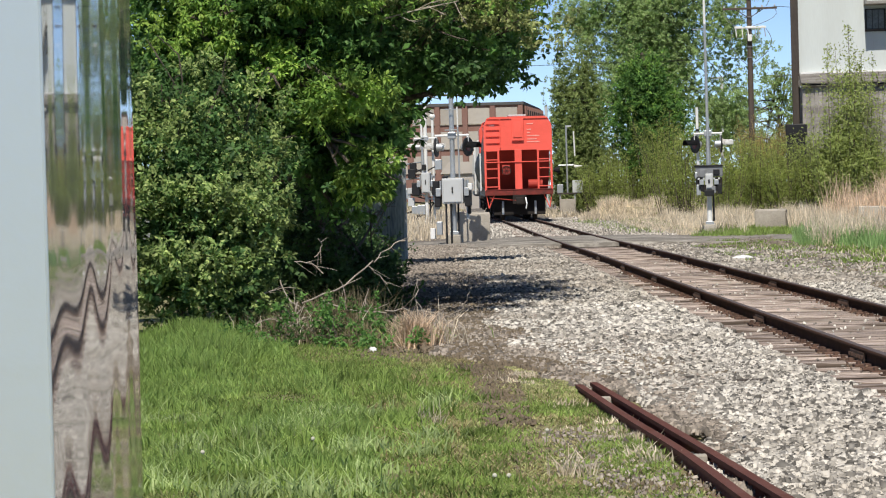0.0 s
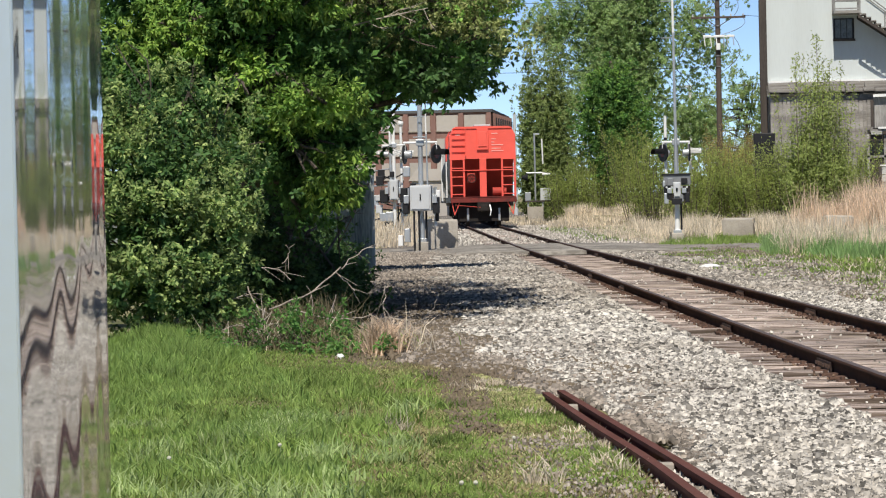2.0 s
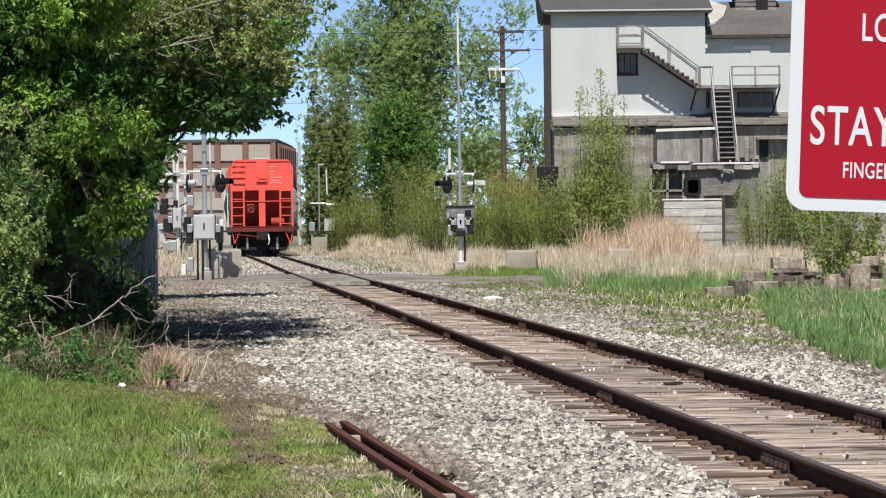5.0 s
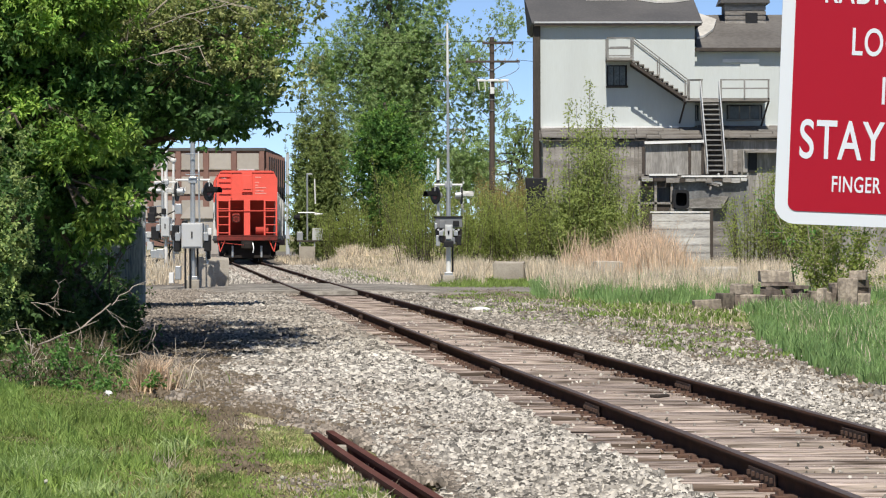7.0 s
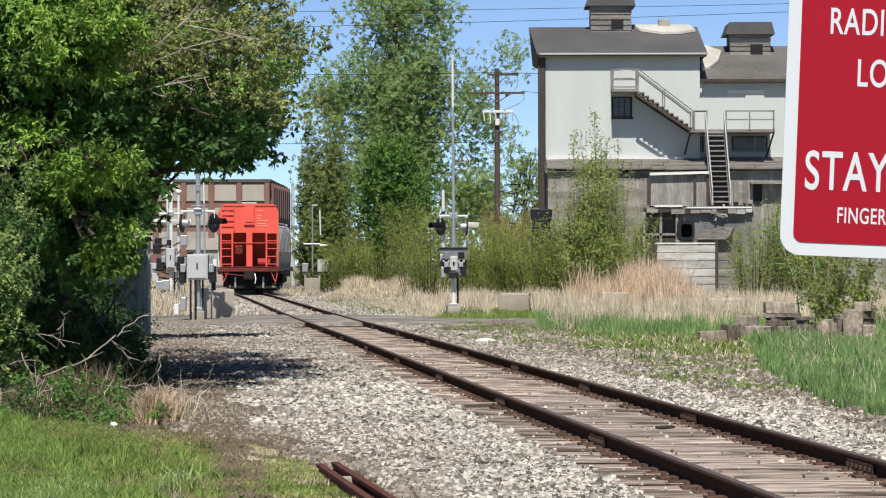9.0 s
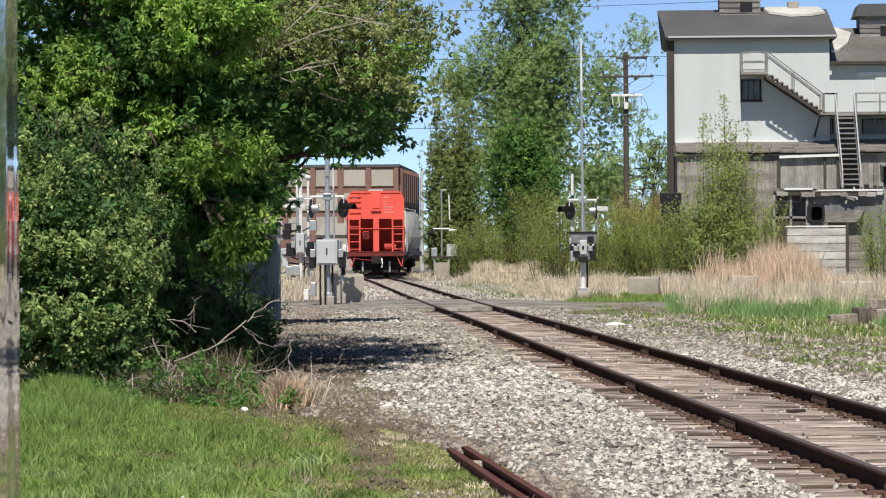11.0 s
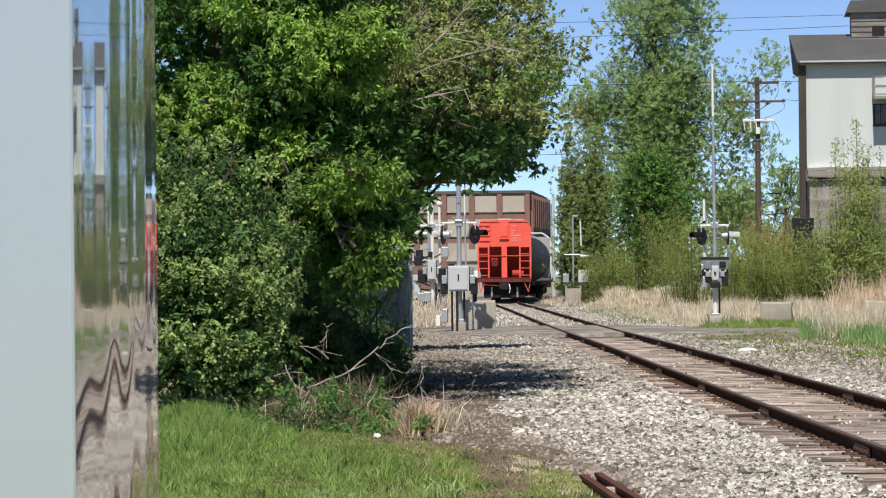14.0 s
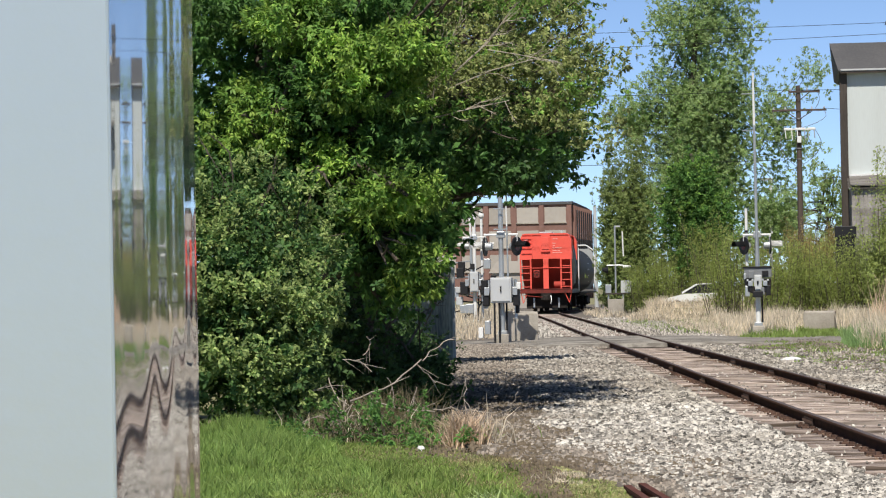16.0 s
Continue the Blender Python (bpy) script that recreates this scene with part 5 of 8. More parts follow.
# ---- the brick factory far behind ----
def factory():
    D = 450.0
    X = lambda x: (x - 784) * D / 5900
    Z = lambda y: EYE - (y - 448) * D / 5900
    m = thing("brick_factory", pose(0, D, 0), "long red-brick factory with pale boarded-up windows and flat roof", "building")
    x0, x1 = X(150), X(457)
    part("wall", box(x0, x1, 0, 40, -0.1, Z(302)), M_BRICK, m, "red brick front")
    part("roof", box(x0 - 0.3, x1 + 0.3, -0.3, 40, Z(302), Z(297)), M_ROOF, m, "dark flat roof edge")
    bays = [432 - 49.3 * k for k in range(6)]
    for bx in bays:
        for yc, h in ((320, 27), (362, 29), (404, 29)):
            w = part("window", box(X(bx - 21), X(bx + 17), -0.05, 0.25, Z(yc + h / 2), Z(yc - h / 2)), M_PANEL, m, "pale boarded window")
            part("window_sill", box(X(bx - 22), X(bx + 18), -0.2, 0.0, Z(yc + h / 2 + 2), Z(yc + h / 2)), M_CONCRETE, w)
        part("pilaster", box(X(bx + 18.5), X(bx + 27), -0.35, 0.0, -0.1, Z(303)), M_BRICK, m)
    # the shaded flank, seen at an angle
    bm = bmesh.new()
    a, b = (x1 + 0.02, 0.0), (X(497) * 1.08 - 0.5, 36.0)
    v = [bm.verts.new(p) for p in ((a[0], a[1], -0.1), (b[0], b[1], -0.1), (b[0], b[1], Z(300)), (a[0], a[1], Z(302)))]
    bmesh.ops.solidify(bm, geom=[bm.faces.new(v)], thickness=-0.3)
    part("flank_wall", bm, M_BRICK, m, "red brick flank with upright piers")
    for k in range(9):
        f = (k + 0.5) / 9
        px, py = a[0] + (b[0] - a[0]) * f, a[1] + (b[1] - a[1]) * f
        part("pier", box(px - 0.1, px + 0.5, py - 0.6, py + 0.2, -0.1, Z(304)), M_BRICK, m)
        part("window", box(px + 0.62, px + 0.8, py - 0.1, py + 0.6, Z(390), Z(312)), M_BLACK, m, "dark tall window")
    return m


factory()


# ---- trees and shrubs ----
def tree(name, label, trunk, blobs, n, size, clump, lm, seed, limbs=(), category="tree", fill=0.5, core=0, twig=0.07, **kw):
    r = np.random.default_rng(seed)
    base = Vector((trunk[0][0], trunk[0][1], 0))
    t = thing(name, Matrix.Translation(base), label, category)
    bm = bmesh.new()
    (x0, y0), h, rad = trunk
    prev = Vector((0, 0, -0.1))
    for k in range(1, 6):
        p = Vector((0.04 * h * math.sin(k * 1.7 + seed), 0.03 * h * math.cos(k * 2.1), h * k / 5))
        rod(prev, p, rad * (1 - 0.15 * (k - 1)), rad * (1 - 0.15 * k), 9, bm)
        prev = p
    for b in blobs:
        for _ in range(limbs[0] if limbs else 1):
            s = Vector((0, 0, h * r.uniform(0.35, 1.0)))
            e = Vector((b[0], b[1], b[2])) - base + Vector(r.normal(0, 0.4, 3)) * min(b[3:6])
            branches(bm, s, e, min(rad * 0.35, twig), r, 2, 2, 0.45)
    part("trunk", bm, M_BARK, t, "grey-brown trunk and limbs")
    mats = lm if isinstance(lm, (list, tuple)) else [lm]
    bl = [(b[0] - base.x, b[1] - base.y, b[2], *b[3:6]) for b in blobs]
    for m in mats:
        piece("crown", crown("crown", bl, n // len(mats), size, clump, r, fill, **kw), m, t)
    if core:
        # inner leaves coloured darker: the crown's own shade, put into the leaf green
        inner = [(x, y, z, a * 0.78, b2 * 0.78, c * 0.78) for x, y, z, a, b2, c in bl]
        piece("inner_foliage", crown("inner_foliage", inner, core, size * 1.2, clump, r, 0.15, per=60), L_DEEP, t, "inner leaves in a darker green, with shade put into it")
    return t


# front shrub, bright tree behind it, tree leaning over the gravel
tree("shrub", "grey-green leafy shrub spilling onto the lawn", ((-6.2, 39), 1.5, 0.06),
     [(-5.85, 38.2, 1.05, 0.85, 0.9, 1.15), (-6.6, 38.6, 1.25, 1.1, 0.9, 1.35), (-7.9, 39, 1.2, 1.2, 0.9, 1.35), (-5.6, 38.3, 0.75, 0.5, 0.7, 0.75), (-5.9, 38.2, 1.9, 0.75, 0.7, 0.65), (-5.65, 38.6, 2.65, 0.6, 0.6, 0.6), (-6.4, 38.8, 2.75, 0.7, 0.6, 0.6), (-5.3, 38.4, 1.85, 0.38, 0.5, 0.55), (-7.3, 38.9, 2.6, 0.7, 0.6, 0.6)],
     50000, 0.062, 0.24, [L_BUSH], 21, (7,), "shrub", per=300, fill=0.88, core=26000, spray=9)
maple = tree("tree", "bright green maple-like tree with dense drooping foliage", ((-6.4, 44), 5.0, 0.2),
     [(-6.3, 42.9, 3.95, 0.62, 0.6, 0.45), (-4.75, 42.8, 4.45, 0.72, 0.6, 0.5), (-4.6, 42.7, 2.9, 0.45, 0.45, 0.33), (-4.40, 42.7, 2.0, 0.22, 0.3, 0.28), (-5.6, 42.8, 3.35, 0.35, 0.4, 0.3), (-5.9, 42.9, 5.2, 0.42, 0.5, 0.35)],
     38000, 0.088, 0.25, [L_BRIGHT, L_BRIGHT, L_MID], 22, (4,), per=330, droop=0.6, wide=0.38, fill=0.5, squash=0.6)
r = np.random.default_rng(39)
# the same leaves in two darker greens, for the shade between bright sprays
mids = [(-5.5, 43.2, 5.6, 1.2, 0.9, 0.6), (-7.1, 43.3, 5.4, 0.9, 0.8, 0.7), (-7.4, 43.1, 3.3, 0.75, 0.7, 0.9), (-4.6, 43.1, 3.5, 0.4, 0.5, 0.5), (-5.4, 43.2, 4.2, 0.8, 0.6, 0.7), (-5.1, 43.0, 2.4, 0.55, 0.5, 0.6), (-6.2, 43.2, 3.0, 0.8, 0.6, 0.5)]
piece("mid_foliage", crown("mid_foliage", [(x + 6.4, y - 44, z, p, q, w) for x, y, z, p, q, w in mids], 35000, 0.088, 0.30, r, 0.4, per=300, droop=0.5, wide=0.4), L_INNER, maple, "darker green leaves between the bright sprays, with shade in their colour")
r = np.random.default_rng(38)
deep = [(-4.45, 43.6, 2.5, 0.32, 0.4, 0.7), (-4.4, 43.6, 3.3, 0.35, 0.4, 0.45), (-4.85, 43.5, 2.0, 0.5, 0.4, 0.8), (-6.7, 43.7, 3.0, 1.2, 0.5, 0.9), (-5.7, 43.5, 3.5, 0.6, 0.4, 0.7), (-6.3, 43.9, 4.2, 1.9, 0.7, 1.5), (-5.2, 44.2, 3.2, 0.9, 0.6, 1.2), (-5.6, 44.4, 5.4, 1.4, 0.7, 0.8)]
piece("inner_foliage", crown("inner_foliage", [(x + 6.4, y - 44, z, p, q, w) for x, y, z, p, q, w in deep], 44000, 0.115, 0.32, r, 0.2, per=120), L_DARK, maple, "inner leaves in a darker green, with shade put into it")
dome = []
for z, y, left, right in ((4.0, 44.3, -4.1, -2.45), (4.6, 44.8, -4.2, -2.35), (5.2, 45.4, -4.5, -2.3), (5.8, 46.0, -5.0, -2.4), (6.5, 46.7, -5.4, -2.7)):
    for k in range(4):
        dome.append((left + (right - left) * k / 3, y + 0.15 * (k % 2), z + 0.12 * ((k + 1) % 2), 0.42, 0.4, 0.34))
# Some upper lobes are out of view, added for their shadow on the gravel.
olive = tree("tree", "broad olive-green tree leaning over the gravel", ((-6.6, 52.5), 5.5, 0.24),
     dome + [(-4.3, 49.5, 5.4, 1.5, 2.4, 1.1), (-3.2, 50, 5.3, 0.75, 2.4, 0.9), (-5.6, 49, 5.6, 1.5, 2.6, 1.2), (-3.8, 51, 6.8, 1.4, 2.4, 1.1), (-5.6, 50, 7.4, 1.6, 2.4, 1.0), (-3.15, 40.7, 5.95, 0.6, 1.0, 0.35), (-3.35, 39.8, 6.1, 0.55, 0.9, 0.35), (-2.75, 48, 4.6, 0.4, 1.5, 0.5), (-4.7, 54.5, 6.9, 1.1, 2.4, 0.6), (-3.9, 53.5, 6.7, 0.8, 2.0, 0.5), (-5.4, 56.5, 7.2, 1.0, 2.0, 0.6), (-4.4, 39.2, 6.0, 0.8, 1.0, 0.3)],
     165000, 0.058, 0.30, [L_OLIVE, L_OLIVE, L_OLIVE, L_MID], 23, (3,), per=260, fill=0.6, squash=0.6, core=10000, twig=0.03)
r = np.random.default_rng(36)
bm = bmesh.new()
for p, q, w in (((-4.91, 44.50, 3.62), (-3.95, 43.90, 4.49), 0.05), ((-3.95, 43.90, 4.49), (-3.08, 43.50, 5.36), 0.042), ((-4.53, 44.20, 3.86), (-3.18, 43.50, 4.10), 0.034), ((-4.04, 44.00, 4.30), (-2.79, 43.30, 4.63), 0.03), ((-4.24, 43.90, 4.01), (-3.75, 43.50, 5.26), 0.02), ((-3.46, 43.60, 4.78), (-2.50, 43.70, 4.59), 0.02)):
    branches(bm, Vector(p) - olive.location, Vector(q) - olive.location, w * 0.36, r, 2, 6, 0.4)
part("bare_limb", bm, M_LIMB, olive, "pale bare limbs showing through thin foliage")
# The olive crown's shaded underside, added as a second tree with darker leaves.
tree("tree", "underside of the leaning crown, its shade put into darker leaves", ((-6.0, 50), 4.0, 0.16),
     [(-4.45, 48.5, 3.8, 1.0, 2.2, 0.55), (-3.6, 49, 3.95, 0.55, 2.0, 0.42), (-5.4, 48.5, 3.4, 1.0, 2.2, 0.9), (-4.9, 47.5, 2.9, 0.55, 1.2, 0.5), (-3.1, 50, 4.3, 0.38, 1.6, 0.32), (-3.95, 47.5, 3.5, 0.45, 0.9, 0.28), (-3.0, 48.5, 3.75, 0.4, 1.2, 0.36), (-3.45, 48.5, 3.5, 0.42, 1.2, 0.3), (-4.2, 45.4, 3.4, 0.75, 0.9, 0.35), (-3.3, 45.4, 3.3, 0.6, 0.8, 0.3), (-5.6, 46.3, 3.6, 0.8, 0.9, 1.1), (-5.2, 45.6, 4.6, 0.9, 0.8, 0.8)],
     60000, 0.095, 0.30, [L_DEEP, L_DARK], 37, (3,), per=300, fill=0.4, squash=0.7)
# Undergrowth stands partly in sun, so the trees' shade goes into its colour.
tree("shrub", "undergrowth under the trees, shade put into its dark green", ((-5.2, 47), 1.2, 0.06),
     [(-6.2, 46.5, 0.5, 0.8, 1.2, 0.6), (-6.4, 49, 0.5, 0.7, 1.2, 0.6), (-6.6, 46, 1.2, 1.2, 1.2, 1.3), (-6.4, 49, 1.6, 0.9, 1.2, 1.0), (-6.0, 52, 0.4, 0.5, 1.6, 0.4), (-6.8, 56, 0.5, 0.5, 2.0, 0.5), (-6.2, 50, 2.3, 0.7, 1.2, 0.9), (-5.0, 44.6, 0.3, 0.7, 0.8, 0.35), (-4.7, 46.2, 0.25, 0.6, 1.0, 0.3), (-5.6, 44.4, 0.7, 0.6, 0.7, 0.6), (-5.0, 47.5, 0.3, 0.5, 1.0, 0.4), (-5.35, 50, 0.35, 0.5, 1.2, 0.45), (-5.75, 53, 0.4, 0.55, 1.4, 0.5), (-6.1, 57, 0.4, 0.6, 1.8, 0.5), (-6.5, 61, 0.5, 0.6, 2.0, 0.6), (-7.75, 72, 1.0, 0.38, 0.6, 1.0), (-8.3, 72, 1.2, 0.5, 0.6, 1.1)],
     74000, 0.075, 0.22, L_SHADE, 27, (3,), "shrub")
# The last two lobes hang hidden, added for a thin shadow band.
tree("tree", "dark green thicket along the fence", ((-8.6, 63), 4.5, 0.2),
     [(-8.1, 60, 2.2, 1.3, 3.0, 1.8), (-9.5, 58, 3.5, 2.5, 4, 3.2), (-8.6, 66, 3.5, 1.0, 4, 2.6), (-11, 62, 5, 3, 4, 3.5), (-6.9, 58, 0.6, 0.8, 1.6, 0.6), (-7.4, 68, 4.5, 0.9, 3, 1.0), (-5.9, 71.5, 5.2, 1.5, 2.0, 0.8), (-5.4, 71.5, 5.4, 1.1, 1.8, 0.7)],
     36000, 0.14, 0.30, L_DARK, 24, (3,))
# Hidden tree added to cast the thin shadow band and shade the fence.
tree("tree", "hidden tree added for its shadow on gravel and fence", ((-8.0, 72.5), 5.0, 0.14),
     [(-6.3, 71.5, 5.2, 1.7, 2.2, 0.7), (-5.2, 71.5, 5.3, 0.9, 1.8, 0.5), (-7.9, 73, 4.6, 1.1, 1.6, 0.7), (-8.2, 73.6, 3.2, 1.0, 1.2, 0.7)], 22000, 0.13, 0.35, L_DARK, 39, (3,), per=200, fill=0.1)
# cottonwoods beyond the crossing
tree("cottonwood_tree", "tall pale green cottonwood with airy crown", ((-4.0, 205), 17, 0.45),
     [(-3.0, 205, 17.5, 3.4, 2.6, 3.2), (-3.2, 205, 12.5, 4.2, 2.8, 3.2), (-7.6, 205, 11.6, 1.5, 1.6, 2.0), (1.6, 206, 11.0, 1.2, 1.6, 3.0), (-3.4, 205, 7.5, 4.6, 2.6, 3.2), (-2.4, 205, 21.5, 2.4, 2.2, 1.8), (-7.4, 205, 6.0, 1.5, 1.6, 2.8), (1.4, 206, 6.0, 1.7, 1.6, 2.2), (3.4, 206, 14.6, 0.5, 0.6, 0.9), (-3.0, 205.5, 10.0, 3.6, 2.2, 5.0)],
     190000, 0.16, 0.80, L_POPLAR, 25, (3,), fill=0.1, per=200, squash=0.9, twig=0.035)
tree("cottonwood_tree", "dark green tree with ivy-like shaded side", ((-3.6, 188), 9, 0.35),
     [(-3.9, 188, 5.4, 1.4, 1.6, 3.2), (-2.6, 188, 4.6, 1.5, 1.6, 2.6), (-3.2, 188, 7.4, 1.2, 1.4, 1.6)],
     46000, 0.15, 0.45, [L_DARK, L_DARK, L_MID], 26, (3,), fill=0.3)
tree("cottonwood_tree", "olive vine-covered slender tree", ((-6.9, 190), 8, 0.2),
     [(-6.9, 190, 6.0, 0.75, 0.8, 4.2), (-8.0, 191, 4.2, 0.8, 0.8, 3.6), (-7.2, 190, 2.6, 1.5, 1.2, 2.2), (-8.2, 191, 6.0, 0.45, 0.7, 4.0), (-8.1, 191, 1.6, 0.6, 0.7, 1.5)],
     60000, 0.13, 0.40, L_VINE, 28, (2,), fill=0.3)
tree("sapling", "thin leafy young tree behind the wooden pole", ((4.9, 230), 9, 0.15),
     [(4.9, 230, 8.6, 1.3, 1.2, 2.2), (6.0, 230, 6.6, 1.3, 1.2, 2.0), (2.0, 232, 6.5, 2.4, 1.4, 1.6), (1.2, 230, 5.4, 1.9, 1.2, 2.4), (4.0, 230, 3.6, 2.4, 1.2, 2.0)],
     17000, 0.18, 0.5, [L_POPLAR, L_POPLAR, L_VINE], 29, (4,), fill=0.1, per=120)
tree("sapling", "distant hazy hedge trees", ((0, 300), 5, 0.2),
     [(0, 300, 3.5, 8, 3, 3.5), (-9, 300, 3, 5, 3, 3.0), (12, 300, 3, 8, 3, 3.2)], 16000, 0.35, 0.8, L_OLIVE, 30, (2,), fill=0.2)
def stemmy_bush(x, y, stems, label, leaf, mtl, seed, dense=1):
    """Upright bare stems with sparse leaves towards their tips."""
    r = np.random.default_rng(seed)
    t = thing("leafy_bush", pose(x, y, 0), label, "shrub")
    bm = bmesh.new()
    pts = []
    for dx, tx, h, n in stems:
        a, b = Vector((dx, r.normal(0, 0.15), -0.05)), Vector((tx, r.normal(0, 0.25), h))
        mid = a.lerp(b, 0.5) + Vector((r.normal(0, 0.06), 0, 0))
        rod(a, mid, 0.022, 0.016, 6, bm)
        rod(mid, b, 0.016, 0.006, 6, bm)
        for _ in range(10):
            f = r.uniform(0.22, 1)
            p = a.lerp(mid, f * 2) if f < 0.5 else mid.lerp(b, f * 2 - 1)
            e = p + Vector((r.normal(0, 0.28), r.normal(0, 0.25), r.uniform(0.0, 0.3)))
            rod(p, e, 0.008, 0.004, 5, bm)
            for _ in range(n * dense):
                pts.append(p.lerp(e, r.uniform(0.1, 1.1)) + Vector(r.normal(0, 0.08, 3)))
    part("thicket_wood", bm, M_TWIG, t, "pale bare stems")
    pts = np.array([tuple(p) for p in pts])
    piece("crown", leaves("crown", pts, np.tile((0.1, -0.4, 0.3), (len(pts), 1)), leaf, r, 0.6, 0.5), mtl, t)


stemmy_bush(8.75, 78, [(-0.1, -0.75, 1.9, 13), (0, -0.35, 2.1, 14), (0.05, 0.0, 1.7, 15), (0.1, 0.25, 2.0, 15), (0.2, 0.6, 2.1, 15), (0.3, 1.0, 1.9, 14), (0.4, 1.3, 2.2, 15), (0.0, -0.2, 1.2, 14), (0.25, 0.45, 1.3, 18), (0.6, 1.0, 1.5, 13), (0.7, 1.5, 1.8, 13)],
            "leafy shrub with pale stems growing behind the stone pile", 0.075, L_WILLOW, 33, 3)
stemmy_bush(8.6, 79.5, [(-0.3, -0.9, 2.4, 12), (0, 0.1, 2.5, 14), (0.3, 0.9, 2.5, 14), (0.5, 1.4, 2.4, 14), (0.8, 1.8, 2.2, 12)],
            "darker leafy shrub behind the stone pile", 0.08, L_DARK, 34, 2)


def cumulative_brush():
    """Willow brush along the far side of the field."""
    r = np.random.default_rng(31)
    xs = [(-4.50, 188, 4.84), (-3.62, 189, 5.84), (-2.75, 186, 6.09), (-1.50, 152, 4.60), (-0.80, 151, 4.20), (0.50, 150, 3.40), (1.30, 152, 3.60), (2.10, 151, 3.50), (2.90, 152, 3.60), (3.60, 150, 3.50), (4.4, 151, 3.6), (5.0, 149, 3.9), (5.6, 148, 7.9), (6.2, 148, 8.5), (6.9, 149, 7.6), (7.9, 150, 4.4), (12.7, 139, 3.6), (13.6, 138, 4.6), (14.4, 139, 4.4), (15.0, 138, 4.0), (3.0, 186, 5.5), (3.9, 187, 5.2), (2.0, 187, 4.9), (-5.2, 186, 3.6), (-6.2, 186, 3.0)]
    for i, (x, y, h) in enumerate(xs):
        t = thing("willow_brush", pose(x, y, 0), "spindly yellow-green willow brush with upright stems", "shrub", "willow brush by the field")
        bm = bmesh.new()
        pts, outs = [], []
        for k in range(26 if h < 6 else 34):
            a, rr = r.uniform(0, 6.283), r.uniform(0.1, 0.75)
            hh = h * (r.uniform(0.55, 1.0) if h < 6 else 0.32 + 0.68 * r.uniform(0, 1) ** 1.7)
            b0 = Vector((rr * math.cos(a), rr * math.sin(a), -0.05))
            tip = Vector((b0.x * 2.0 + r.normal(0, 0.2), b0.y * 2.0, hh))
            rod(b0, tip, 0.022, 0.006, 5, bm)
            for _ in range(230 if h < 6 else 300):
                f = r.uniform(0.2, 1.0)
                spread = 0.28 * (1.15 - f) + 0.06
                pts.append(b0.lerp(tip, f) + Vector(r.normal(0, spread, 3)))
                outs.append((0.2, -0.3, 0.2))
        tagged(part("thicket_wood", bm, M_BARK, t), kind="stuff")
        pts = np.array([tuple(p) for p in pts])
        pts[:, 2] = np.maximum(pts[:, 2], 0.05)
        piece("crown", leaves("crown", pts, np.array(outs), 0.13 if h > 6 and y < 180 else 0.09, r, 0.45, 0.5), L_WILLOW2 if h > 6 and y < 180 else (L_AUTUMN if i in (20, 21, 22) else L_WILLOW), t)


cumulative_brush()


# ---- grass, weeds and near clutter ----
rng = np.random.default_rng(41)


def worn_line(y):
    """The worn strip of bare earth through the lawn."""
    return np.interp(y, (16, 20.2, 23.6, 29, 31), (-0.9, -1.17, -1.45, -1.9, -2.3))


def patch(n, y0, y1, left, right, rng, patchy=0.0, seed=0.0, scale=1.0):
    """Places between two edges; patchy leaves bare spots, and the worn strip stays thin."""
    xy = scatter(n, y0, y1, left, right, rng)
    x, y = xy[:, 0], xy[:, 1]
    away = np.abs(x - worn_line(y) - 0.05 * np.sin(y * 4.3)) - 0.10 - 0.07 * np.sin(y * 2.1 + 1) * np.sin(y * 0.9)
    xy = xy[(away > 0.06 * np.random.default_rng(n).normal(0, 1, n)) | (y > 30.5) | (np.random.default_rng(n + 1).uniform(0, 1, n) > np.interp(y, (21, 24.5, 26), (0.30, 0.6, 0.93)))]
    if patchy:
        v = np.array([noise.noise(Vector((x * scale, y * scale * 0.6, seed))) for x, y in xy])
        xy = xy[v > rng.uniform(-0.25, 0.25, len(xy)) + patchy - 0.5]
    return xy


lawn_l = lambda y: -0.145 * y - 2.2
stuff("lawn_grass", blades("lawn_grass", patch(70000, 16.5, 36.5, lawn_l, lambda y: lawn_right(y) - np.interp(y, (18, 22, 28, 33), (1.2, 1.2, 1.15, 0.3)), rng, 0.22, 3.0), 0.07, rng, 0.013, 0.7), L_GRASS, "short green lawn grass")
stuff("lawn_grass", blades("lawn_grass", patch(42000, 16.5, 39.5, lawn_l, lambda y: lawn_right(y) - np.interp(y, (20, 28, 32), (0.7, 0.9, 0.0)), rng, 0.5, 9.0), 0.055, rng, 0.013, 0.9), L_GRASS2, "yellowish short lawn grass")
stuff("tall_grass", blades("tall_grass", patch(26000, 29, 37.5, lambda y: -0.1455 * y - 2.4, lambda y: np.interp(y, (29, 33, 34, 37.5), (-4.6, -4.2, -4.8, -5.1)), rng, 0.2, 5.0), 0.22, rng, 0.016, 0.45), L_LONG, "longer green grass before the shrubs")
stuff("tall_grass", blades("tall_grass", patch(24000, 19, 33, lawn_l, lambda y: np.interp(y, (19, 24, 29, 33), (-1.9, -2.5, -3.4, -4.2)), rng, 0.3, 6.0), 0.15, rng, 0.012, 0.6), L_LONG, "longer green blades in the lawn")
# tufts
def tufts(n, y0, y1, left, right, per, spread, h, rng):
    c = scatter(n, y0, y1, left, right, rng)
    return np.repeat(c, per, 0) + rng.normal(0, spread, (n * per, 2)), h


